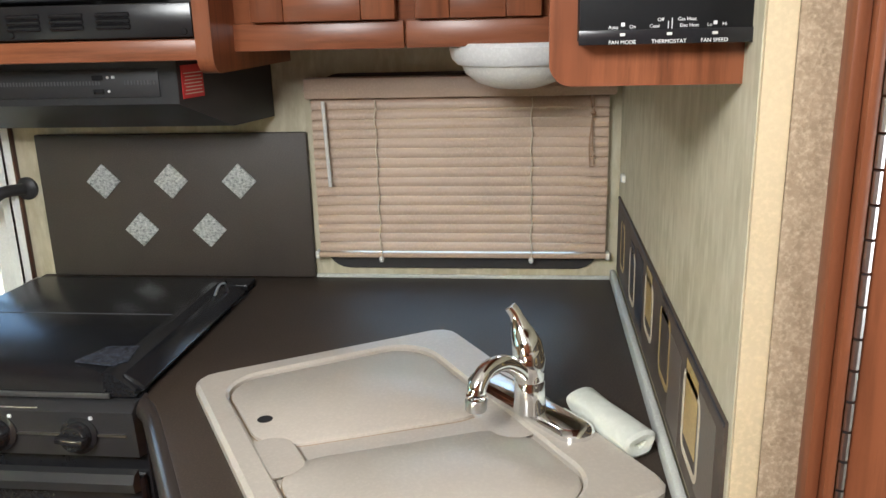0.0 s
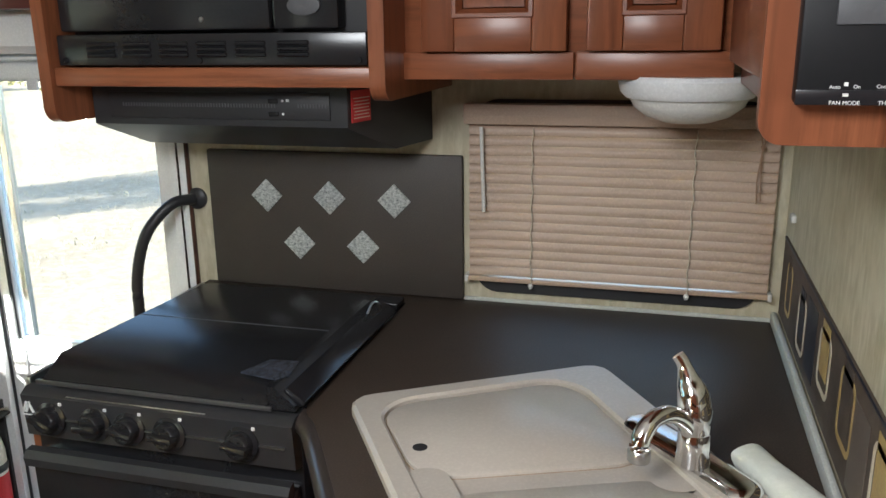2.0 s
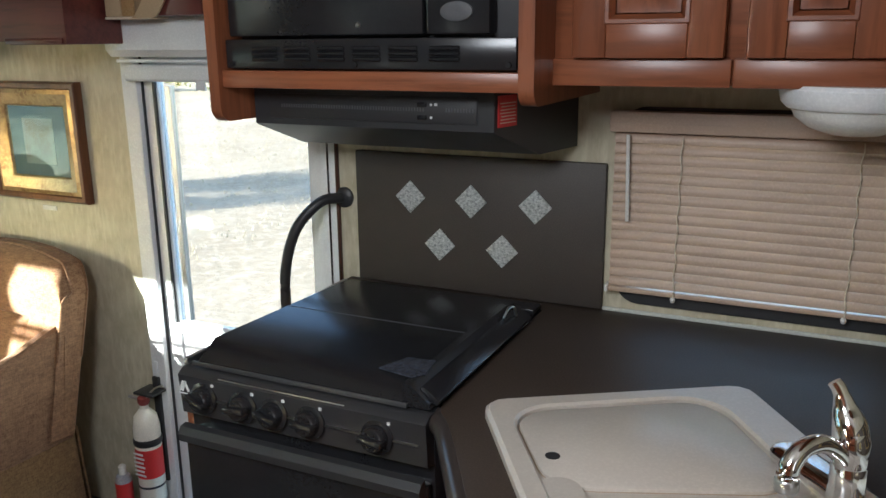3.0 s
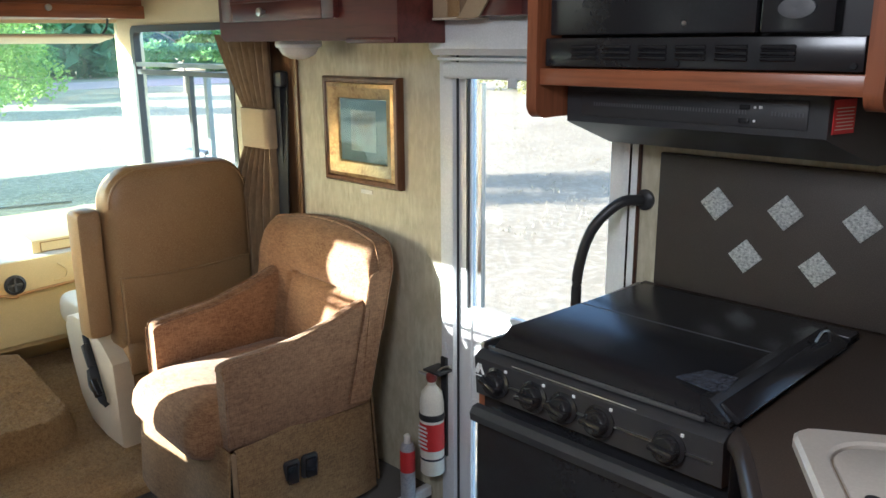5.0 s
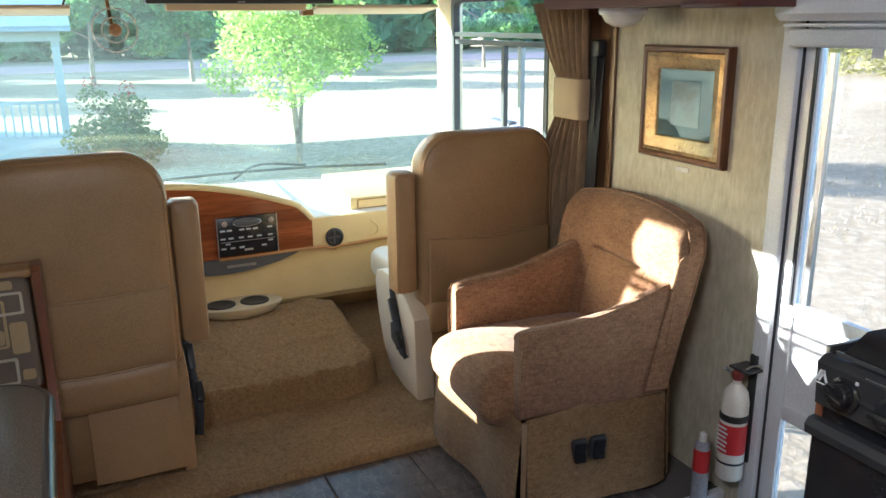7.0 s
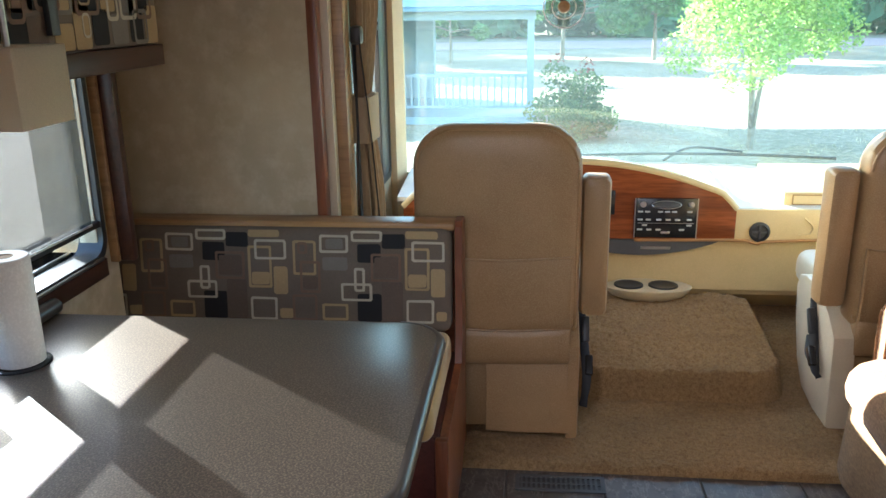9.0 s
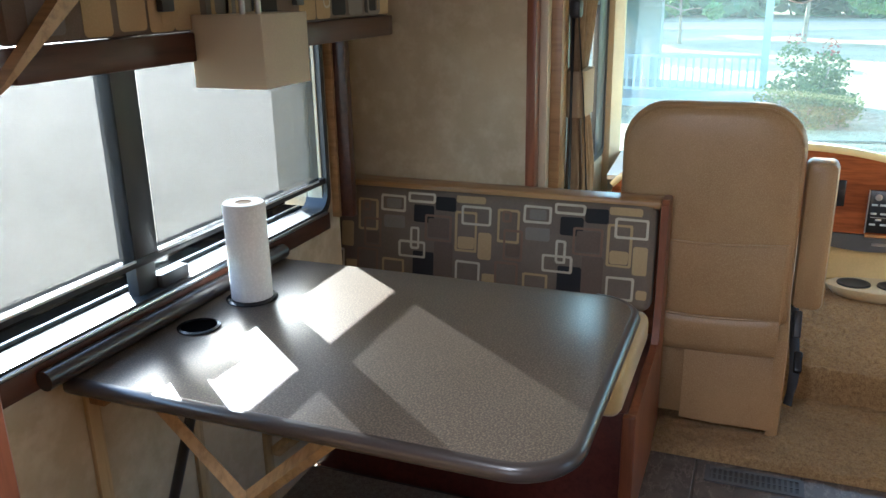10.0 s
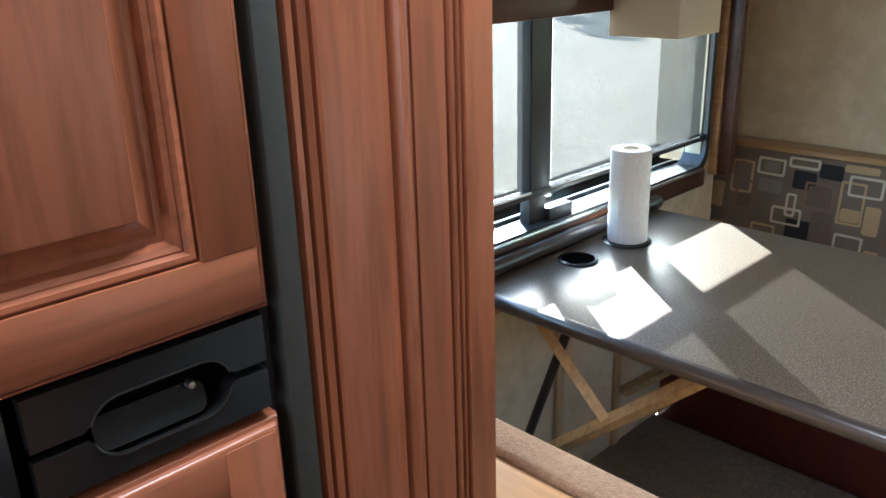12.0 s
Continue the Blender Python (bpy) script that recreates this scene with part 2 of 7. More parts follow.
# Dash cream made paler: the sun on its top is put into the colour.
DASH_SUNLIT = surface("sunlit_dash_top", (0.74, 0.7, 0.6), rough=0.6, fine=250, bump=0.08)
BURL = timber("burl_veneer", (0.36, 0.1, 0.03), (0.16, 0.04, 0.012), "y", 0.18, 14)
CURTAIN = surface("brown_curtain", (0.28, 0.185, 0.1), (0.2, 0.13, 0.07), 0.85, fine=120, coarse=30, bump=0.2, stretch=(1, 1, 0.1), sheen=0.2)
BELT = surface("belt_webbing", (0.02, 0.022, 0.026), rough=0.7, fine=500, bump=0.2)
GLASS = pane_material("clear_glass", (0.93, 0.97, 0.96))
WINDSHIELD = pane_material("windshield_glass", (0.8, 0.9, 0.86), 1.0, 0.015)
SHADE = cloth_screen("white_shade_cloth", (0.026, 0.027, 0.028), 0.4)
DOORGLASS = pane_material("door_glass", (0.7, 0.72, 0.735))
PAPER = surface("white_paper", (0.84, 0.83, 0.82), rough=0.85, fine=180, bump=0.2)
LAMPCLOTH = cloth_screen("lampshade_cloth", (0.84, 0.77, 0.64), 0.0)
FROST = surface("frosted_plastic", (0.75, 0.74, 0.7), rough=0.25, bump=0.02)
RED = surface("red_print", (0.55, 0.03, 0.03), rough=0.5, bump=0.02)
TILE = per_piece("slate_tile", (0.07, 0.058, 0.05), (0.125, 0.105, 0.092), 0.42, 30, 0.25)
GROUT = surface("grout", (0.12, 0.11, 0.1), rough=0.9)
BLUE = surface("blue_mount", (0.09, 0.14, 0.18), rough=0.5, bump=0.02)
TAPE = surface("textured_wallpaper", (0.4, 0.3, 0.2), (0.3, 0.22, 0.14), 0.85, fine=260, coarse=90, bump=0.6, dist=0.003, c=(0.55, 0.43, 0.3))


# ---- shapes: each returns (verts, faces) ----
def from_bm(bm):
    bm.verts.index_update()
    out = [v.co[:] for v in bm.verts], [[v.index for v in f.verts] for f in bm.faces]
    bm.free()
    return out


def block(x0, x1, y0, y1, z0, z1, b=0.0, seg=2):
    bm = bmesh.new()
    bmesh.ops.create_cube(bm, size=1)
    for v in bm.verts:
        v.co = ((x0 + x1) / 2 + v.co.x * (x1 - x0), (y0 + y1) / 2 + v.co.y * (y1 - y0), (z0 + z1) / 2 + v.co.z * (z1 - z0))
    if b:
        b = min(b, 0.49 * min(abs(x1 - x0), abs(y1 - y0), abs(z1 - z0)))
        bmesh.ops.bevel(bm, geom=bm.edges[:], offset=b, segments=seg, affect="EDGES", profile=0.5)
    return from_bm(bm)


def moved(shape, m):
    return [(m @ Vector(v))[:] for v in shape[0]], shape[1]


def prism(poly, axis, a, b):
    """A 2D outline drawn out along an axis; the outline's coordinates are the other two axes in order."""
    def put(u, v, w):
        return {"x": (w, u, v), "y": (u, w, v), "z": (u, v, w)}[axis]
    k = len(poly)
    verts = [put(*p, a) for p in poly] + [put(*p, b) for p in poly]
    faces = [list(range(k))[::-1], list(range(k, 2 * k))] + [[i, (i + 1) % k, k + (i + 1) % k, k + i] for i in range(k)]
    return verts, faces


def rounded(x0, x1, y0, y1, r, k=6):
    """A rectangle's outline with rounded corners; r is one radius or four, from the low corner round."""
    r = r if isinstance(r, (list, tuple)) else [r] * 4
    out = []
    for (cx, cy, a), q in zip(((x0, y0, 180), (x1, y0, 270), (x1, y1, 0), (x0, y1, 90)), r):
        ox, oy = cx + (q if cx == x0 else -q), cy + (q if cy == y0 else -q)
        out += [(ox + q * math.cos(radians(a + 90 * i / k)), oy + q * math.sin(radians(a + 90 * i / k))) for i in range(k + 1)] if q else [(cx, cy)]
    return out


def loft(rings, caps=True, closed=True):
    k = len(rings[0])
    verts = [tuple(p) for r in rings for p in r]
    faces = []
    for i in range(len(rings) - 1):
        for j in range(k if closed else k - 1):
            faces.append([i * k + j, i * k + (j + 1) % k, (i + 1) * k + (j + 1) % k, (i + 1) * k + j])
    if caps:
        faces += [list(range(k))[::-1], list(range((len(rings) - 1) * k, len(rings) * k))]
    return verts, faces


def lathe(profile, n=24, m=None):
    rings = [[(r * math.cos(2 * math.pi * i / n), r * math.sin(2 * math.pi * i / n), z) for i in range(n)] for r, z in profile]
    s = loft(rings)
    return moved(s, m) if m else s


def rod(a, b, r, n=12, r2=None):
    a, b = Vector(a), Vector(b)
    m = Matrix.Translation(a) @ (b - a).to_track_quat("Z", "Y").to_matrix().to_4x4()
    return lathe([(r, 0), (r if r2 is None else r2, (b - a).length)], n, m)


def smooth_line(pts, steps=6):
    pts = [Vector(p) for p in pts]
    q = [2 * pts[0] - pts[1]] + pts + [2 * pts[-1] - pts[-2]]
    out = []
    for i in range(1, len(q) - 2):
        for s in range(steps):
            t = s / steps
            out.append(0.5 * (2 * q[i] + (q[i + 1] - q[i - 1]) * t + (2 * q[i - 1] - 5 * q[i] + 4 * q[i + 1] - q[i + 2]) * t * t + (3 * q[i] - q[i - 1] - 3 * q[i + 1] + q[i + 2]) * t ** 3))
    return out + [pts[-1]]


def tube(pts, r, n=10, flat=1.0, steps=6):
    """A bent bar along a smooth line; flat squashes its section to a strap."""
    line = smooth_line(pts, steps) if len(pts) > 2 else [Vector(p) for p in pts]
    rings = []
    for i, p in enumerate(line):
        d = (line[min(i + 1, len(line) - 1)] - line[max(i - 1, 0)]).normalized()
        side = d.cross(Vector((0, 0, 1)))
        side = side.normalized() if side.length > 0.05 else Vector((1, 0, 0))
        up = side.cross(d)
        if isinstance(r, (list, tuple)):
            f = i * (len(r) - 1) / max(1, len(line) - 1)
            k = min(int(f), len(r) - 2)
            rr = r[k] + (r[k + 1] - r[k]) * (f - k)
        else:
            rr = r
        rings.append([p + side * rr * math.cos(2 * math.pi * j / n) + up * rr * flat * math.sin(2 * math.pi * j / n) for j in range(n)])
    return loft(rings)


def slab(poly, z0, z1, b=0.004):
    """A flat board of the outline poly with its edges rounded over."""
    cx = sum(p[0] for p in poly) / len(poly)
    cy = sum(p[1] for p in poly) / len(poly)
    def inset(d):
        out = []
        for i, p in enumerate(poly):
            a, c = Vector(poly[i - 1]), Vector(poly[(i + 1) % len(poly)])
            t = (c - a).normalized()
            q = Vector(p) + Vector((-t.y, t.x)) * d
            out.append(q)
        return out
    rings = []
    for d, z in ((b, z0), (0.3 * b, z0 + 0.3 * b), (0, z0 + b), (0, z1 - b), (0.3 * b, z1 - 0.3 * b), (b, z1)):
        rings.append([(q.x, q.y, z) for q in inset(d)])
    return loft(rings)


# ---- things and parts ----
def mesh_of(name, shapes, material):
    verts, faces = [], []
    for v, f in shapes if isinstance(shapes, list) else [shapes]:
        k = len(verts)
        verts += list(v)
        faces += [[i + k for i in g] for g in f]
    me = bpy.data.meshes.new(name)
    me.from_pydata(verts, [], faces)
    bm = bmesh.new()
    bm.from_mesh(me)
    bmesh.ops.recalc_face_normals(bm, faces=bm.faces)
    bm.to_mesh(me)
    bm.free()
    me.materials.append(material)
    me.shade_smooth()
    me.set_sharp_from_angle(angle=radians(38))
    return me


def part(name, shapes, material, parent=None, label=""):
    ob = new(name, mesh_of(name, shapes, material))
    if parent is not None:
        ob.parent = parent
        if parent.type == "EMPTY":
            ob.matrix_parent_inverse = parent.matrix_basis.inverted()
    return tagged(ob, label)


def thing(name, at, label, category, group=""):
    ob = new(name)
    ob.empty_display_size = 0.1
    ob.matrix_basis = Matrix.Translation(at)
    return tagged(ob, label, category, group)


def structure(name, shapes, material, label="", category=""):
    return tagged(part(name, shapes, material), label, category or name.split("_")[0], kind="structure")


def letters(text, size, m, material, parent, name="lettering", thick=0.0003):
    cu = bpy.data.curves.new(name, "FONT")
    cu.body, cu.size, cu.extrude, cu.align_x = text, size, thick, "CENTER"
    ob = bpy.data.objects.new(name, cu)
    me = bpy.data.meshes.new_from_object(ob)
    bpy.data.objects.remove(ob)
    me.transform(m)
    me.materials.clear()
    me.materials.append(material)
    ob = new(name, me)
    ob.parent = parent
    if parent.type == "EMPTY":
        ob.matrix_parent_inverse = parent.matrix_basis.inverted()
    return ob


# ---- the shell ----
YP, YD, YS = 1.72, -0.64, -1.15          # kerb-side wall, driver-side wall, slide-out wall
XF, XB, ZC = -3.95, 1.2, 2.05            # front of the side walls, rear partition, ceiling
structure("floor", [block(-2.59, XB, -1.15, 0.98, -0.04, -0.006), block(-2.59, -1.93, 0.98, YP, -0.04, -0.006), block(-1.14, XB, 0.98, YP, -0.04, -0.006)], GROUT, "grey slate-look tile floor", "floor")
structure("cockpit_floor", block(-4.45, -2.59, -0.7, 1.85, -0.06, 0.0), GROUT, "subfloor under the cab carpet", "floor")
structure("ceiling", block(-4.6, XB, -1.2, 1.85, ZC, ZC + 0.05), CEILING, "pale ceiling panel", "ceiling")
structure("step_well", [block(-1.93, -1.14, 0.98, YP, -0.26, -0.22), block(-1.95, -1.93, 0.98, YP, -0.26, -0.041), block(-1.14, -1.12, 0.98, YP, -0.26, -0.041), block(-1.93, -1.14, 0.96, 0.98, -0.26, -0.041)], GREYP, "sunken entry step by the door", "step")
structure("step_trim", [block(-1.945, -1.918, 0.98, YP - 0.01, -0.03, 0.006, 0.003)], WHITE, "pale metal nosing along the step well", "trim")
# kerb-side wall with the door opening and the kitchen window opening
DX0, DX1 = -1.83, -1.2
KX0, KX1, KZ0, KZ1 = -0.44, 0.12, 0.945, 1.33
structure("wall_kerb_side", [
    block(-3.05, DX0, YP, YP + 0.06, -0.3, ZC), block(DX0, DX1, YP, YP + 0.06, 1.56, ZC),
    block(DX1, KX0, YP, YP + 0.06, -0.3, ZC), block(KX0, KX1, YP, YP + 0.06, -0.3, KZ0), block(KX0, KX1, YP, YP + 0.06, KZ1, ZC),
    block(KX1, 0.26, YP, YP + 0.06, -0.3, ZC)], WALL, "pale mottled wallpaper wall", "wall")
structure("wall_rear", block(XB, XB + 0.05, -1.2, YP + 0.06, -0.3, ZC), WALL, "pale wallpaper partition", "wall")
structure("wall_partition", block(0.18, 0.222, 0.69, YP, 0, ZC), WALL, "pale mottled wallpaper partition beside the sink", "wall")
structure("wall_kitchen_rear", block(0.26, XB, YP, YP + 0.06, -0.3, ZC), WALL, "pale wallpaper wall", "wall")
# slide-out box and driver-side wall
for name, box in (("wall_slide_corner", (-2.78, -2.36, YS - 0.19, YS - 0.14, 0, ZC)), ("wall_slide_return", (-2.4, -2.36, YS - 0.14, YS, 0, ZC)), ("wall_slide_strip", (-2.36, -2.3, YS - 0.05, YS, 0, ZC)), ("wall_slide_sill", (-2.3, 0.9, YS - 0.05, YS, 0, 0.79)), ("wall_slide_head", (-2.3, -1.02, YS - 0.05, YS, 1.46, ZC)), ("wall_slide", (-1.02, 0.9, YS - 0.05, YS, 0.79, ZC))):
    structure(name, block(*box), WALL_TAN, "tan mottled wallpaper slide-out wall round the dinette window", "wall")
structure("ceiling_slide", block(-2.78, -2.36, YS - 0.19, YS - 0.002, ZC, ZC + 0.04), WALL_TAN, "ceiling over the slide-out corner", "ceiling")
structure("floor_slide", block(-2.78, -2.36, YS - 0.19, YS - 0.002, -0.04, 0.0), DARKWOOD, "floor of the slide-out corner", "floor")
structure("wall_slide_end", block(-2.78, -2.735, YS - 0.14, YD, 0, ZC), WALL_TAN, "tan mottled slide-out end panel behind the bench", "wall")
structure("wall_slide_rear", block(0.86, 0.9, YS, YD, 0, ZC), WALL_TAN, "tan slide-out end panel", "wall")
structure("wall_driver_side", [block(-3.3, -2.78, YD - 0.05, YD, -0.1, ZC), block(0.9, XB, YD - 0.05, YD, -0.1, ZC)], WALL_TAN, "tan driver-side wall", "wall")
structure("slide_trim", [block(-2.79, -2.735, YD - 0.001, YD + 0.03, 0, ZC, 0.004)], CHERRY, "cherry wood trim round the slide-out opening", "trim")
structure("slide_seal", [block(-2.84, -2.795, YD + 0.002, YD + 0.053, 0, ZC, 0.004)], LEATHER_PALE, "white seal strip beside the slide-out", "trim")
structure("slide_jamb", [block(-2.93, -2.845, YD + 0.002, YD + 0.087, 0, ZC, 0.004)], OAK, "tan wood jamb beside the slide-out", "trim")

# ---- cab carpet ----
def tufted(x0, x1, y0, y1, step, height):
    """A sheet of deep pile: height(x, y) with an uneven nap, closed down to the floor at its rim."""
    nx, ny = int((x1 - x0) / step) + 1, int((y1 - y0) / step) + 1
    verts, faces = [], []
    for i in range(nx):
        for j in range(ny):
            x, y = x0 + (x1 - x0) * i / (nx - 1), y0 + (y1 - y0) * j / (ny - 1)
            rim = min(i, j, nx - 1 - i, ny - 1 - j) == 0
            nap = 0.009 * noise.noise((x * 58, y * 58, 0.3)) + 0.008 * noise.noise((x * 24, y * 17, 2.7)) + 0.004 * noise.noise((x * 7, y * 5, 5.1))
            verts.append((x, y, 0.002 if rim else height(x, y) + nap))
    for i in range(nx - 1):
        for j in range(ny - 1):
            a = i * ny + j
            faces.append([a, a + ny, a + ny + 1, a + 1])
    return verts, faces


structure("cab_carpet", [tufted(-4.1, -2.585, -0.6, 1.7, 0.009, lambda x, y: 0.03 - 0.012 * max(0, 1 - (-2.585 - x) / 0.03) ** 2)], CARPET, "deep tan shag carpet in the cab", "carpet")

# ---- windows and door ----
def flat_ring(x0, x1, z0, z1, w, y0, y1, r=0.03, ri=0.02):
    """A frame in the xz plane, of bar width w, between y0 and y1."""
    o, i = rounded(x0, x1, z0, z1, r), rounded(x0 + w, x1 - w, z0 + w, z1 - w, ri)
    rings = [[(p[0], y, p[1]) for p in q] for q, y in ((o, y0), (o, y1), (i, y1), (i, y0), (o, y0))]
    return loft(rings, caps=False)


kw = thing("window_1", (-0.16, YP, KZ0), "kitchen window with a black frame behind a closed blind", "window")
tagged(kw, kind="structure")
part("window_frame", flat_ring(KX0 - 0.02, KX1 + 0.02, KZ0 - 0.022, KZ1 + 0.02, 0.035, YP - 0.008, YP + 0.05, 0.05, 0.04), BLACK_MATT, kw)
part("pane", block(KX0 + 0.012, KX1 - 0.012, YP + 0.03, YP + 0.035, KZ0 + 0.01, KZ1 - 0.012), GLASS, kw)

door = thing("door_1", (-1.5, YP, -0.22), "white aluminium entry screen door with a tall pane", "door")
tagged(door, kind="structure")
part("jamb", [block(DX0 - 0.035, DX0 + 0.02, YP - 0.012, YP + 0.05, -0.22, 1.56, 0.004), block(DX1 - 0.018, DX1 + 0.03, YP - 0.012, YP + 0.05, -0.22, 1.56, 0.004), block(DX0 - 0.035, DX1 + 0.03, YP - 0.012, YP + 0.05, 1.56, 1.6, 0.004)], WHITE, door)
part("stile", [block(DX0 + 0.024, DX0 + 0.075, YP + 0.01, YP + 0.035, -0.2, 1.55, 0.003)], WHITE, door)
part("stile", [block(DX1 - 0.068, DX1 - 0.022, YP + 0.01, YP + 0.035, -0.2, 1.55, 0.003)], WHITE, door)
for z0, z1 in ((-0.2, -0.14), (0.33, 0.375), (0.645, 0.685), (1.42, 1.572)):
    part("rail", block(DX0 + 0.075, DX1 - 0.068, YP + 0.012, YP + 0.033, z0, z1, 0.003), WHITE, door)
part("panel", block(DX0 + 0.075, DX1 - 0.068, YP + 0.018, YP + 0.026, 0.375, 0.645), WHITE, door, "white lower door panel")
part("pane", block(DX0 + 0.075, DX1 - 0.068, YP + 0.02, YP + 0.023, 0.685, 1.42), DOORGLASS, door)
part("pane", block(DX0 + 0.075, DX1 - 0.068, YP + 0.02, YP + 0.023, -0.14, 0.33), DOORGLASS, door)
part("seal", [block(DX0 + 0.0195, DX0 + 0.0245, YP + 0.005, YP + 0.03, -0.2, 1.55), block(DX0 + 0.062, DX0 + 0.07, YP + 0.003, YP + 0.012, 0.68, 1.4)], BLACK_MATT, door)
part("inner_channel", block(DX0 + 0.1, DX0 + 0.116, YP + 0.012, YP + 0.03, 0.69, 1.37), STEEL, door)
part("strike", block(DX0 - 0.022, DX0 - 0.008, YP - 0.016, YP - 0.011, 0.5, 0.55, 0.002), WHITE, door)

dshade = thing("door_roller_shade", (-1.5, YP - 0.03, 1.43), "white roller shade cassette over the entry door", "shade")
part("cassette", [prism([(YP - 0.012, 1.45), (YP - 0.06, 1.45), (YP - 0.078, 1.468), (YP - 0.08, 1.53), (YP - 0.07, 1.575), (YP - 0.05, 1.6), (YP - 0.012, 1.61)], "x", DX0 - 0.01, DX1 + 0.01)], WHITE, dshade)
part("hem_bar", block(DX0 + 0.012, DX1 - 0.01, YP - 0.05, YP - 0.014, 1.385, 1.43, 0.01, 3), WHITE, dshade)
part("lip", block(DX0, DX1, YP - 0.055, YP - 0.013, 1.435, 1.444, 0.002), WHITE, dshade)
part("pull_tab", block(-1.56, -1.53, YP - 0.056, YP - 0.05, 1.365, 1.39, 0.002), WHITE, dshade)

rail = thing("grab_rail", (-1.16, YP, 1.1), "dark brown padded grab rail beside the door", "handrail")
part("bar", tube([(-1.158, YP - 0.012, 1.105), (-1.19, YP - 0.06, 1.1), (-1.235, YP - 0.1, 1.04), (-1.265, YP - 0.11, 0.95), (-1.275, YP - 0.11, 0.85), (-1.275, YP - 0.1, 0.6), (-1.262, YP - 0.06, 0.5), (-1.235, YP - 0.03, 0.47)], 0.0135, 12), BLACK_MATT, rail)
part("flange", lathe([(0.026, 0), (0.026, 0.008), (0.018, 0.014)], 20, Matrix.Translation((-1.155, YP, 1.105)) @ pose(0, 0, 0, 90)), BLACK_MATT, rail)
structure("door_post_trim", [block(-1.176, -1.168, YP - 0.012, YP, 0.2, 1.5, 0.002), block(-1.2, -1.19, YP - 0.012, YP, 0.2, 1.5, 0.002)], DARKWOOD, "dark trim beside the entry door", "trim")

# ---- kitchen ----
WAVE = [(-0.2, 0.55), (0.175, 0.55), (0.175, YP - 0.003), (-1.14, YP - 0.003), (-1.14, 1.64), (-0.61, 1.64), (-0.61, 1.13), (-0.598, 1.1), (-0.575, 1.075), (-0.545, 1.03), (-0.3, 0.62), (-0.26, 0.57)]
counter = thing("countertop", (-0.2, 1.2, 0.865), "dark brown laminate countertop with a rounded front edge", "countertop")
part("top", slab(WAVE, 0.866, 0.9, 0.003), COUNTER, counter)
part("front_edge", tube([(-0.605, 1.11, 0.884), (-0.598, 1.09, 0.884), (-0.578, 1.068, 0.884), (-0.548, 1.022, 0.884), (-0.42, 0.808, 0.884), (-0.303, 0.612, 0.884), (-0.26, 0.563, 0.884), (-0.2, 0.546, 0.884)], 0.0165, 12), EDGE, counter, "glossy dark rolled edge")
part("caulk_strip", [block(-0.487, 0.17, YP - 0.012, YP - 0.004, 0.899, 0.908, 0.003), block(0.164, 0.176, 0.7, YP - 0.012, 0.899, 0.925, 0.004)], surface("caulk", (0.62, 0.64, 0.6), rough=0.5), counter, "pale caulk along the wall")

base = thing("base_cabinet", (-0.2, 1.2, 0), "cherry wood base cabinet under the sink", "cabinet")
part("body", prism([(-0.58, 1.66), (-0.58, 1.1), (-0.52, 1.06), (-0.26, 0.63), (0.17, 0.6), (0.17, 1.66)], "z", 0, 0.865), CHERRY, base)

splash = thing("backsplash", (-0.8, YP, 0.9), "dark speckled backsplash panel with silver diamond inlays", "backsplash")
part("panel", block(-1.112, -0.487, YP - 0.016, YP - 0.001, 0.901, 1.228, 0.004), SPLASH, splash)
# Metal is off: the silver's bright and dark glints are put into the colour.
SILVER = surface("painted_silver_glints", (0.8, 0.83, 0.81), (0.22, 0.26, 0.25), 0.25, 0.0, fine=130, coarse=150, bump=1.0, dist=0.01, c=(0.95, 0.96, 0.95), stretch=(1, 1, 2))
for x, z in ((-0.96, 1.123), (-0.802, 1.123), (-0.645, 1.122), (-0.883, 1.012), (-0.724, 1.011)):
    part("inlay", moved(block(-0.028, 0.028, -0.003, 0.003, -0.028, 0.028, 0.0015), Matrix.Translation((x, YP - 0.017, z)) @ pose(0, 0, 0, 0, 45)), SILVER, splash)


def knob_shape(x, z, turn):
    """A stove knob with a finger grip, on the sloping front."""
    m = Matrix.Translation((x, 1.062, z)) @ pose(0, 0, 0, 82)
    body = lathe([(0.03, 0), (0.03, 0.005), (0.023, 0.007), (0.021, 0.022), (0.018, 0.025)], 24, m)
    grip = moved(block(-0.006, 0.006, -0.023, 0.023, 0.01, 0.036, 0.004), m @ pose(0, 0, 0, 0, 0, turn))
    return [body, grip]


stove = thing("stove", (-0.86, 1.38, 0), "black enamel gas range with a folded metal lid", "stove")
SX0, SX1 = -1.122, -0.603
part("body", block(SX0, SX1, 1.09, 1.655, 0.1, 0.9, 0.004), BLACK, stove)
part("side_trim", [block(SX0 - 0.006, SX0 + 0.004, 1.085, 1.66, 0.88, 0.912, 0.004)], STEEL, stove, "polished steel side edge")
part("control_panel", prism([(1.092, 0.9), (1.075, 0.9), (1.06, 0.89), (1.066, 0.812), (1.092, 0.806)], "x", SX0 + 0.002, SX1 - 0.002), BLACK_MATT, stove)
for i, x in enumerate((-1.062, -0.972, -0.905, -0.828, -0.695)):
    kb = part("knob", knob_shape(x, 0.851, (70, 95, 80, 88, 84)[i]), BLACK, stove)
    part("tick", [block(x + 0.02, x + 0.025, 1.058, 1.063, 0.878, 0.883)], WHITE, kb)
part("rule", [block(-1.06, -0.62, 1.0588, 1.0635, 0.8495, 0.852)], STEEL, stove)
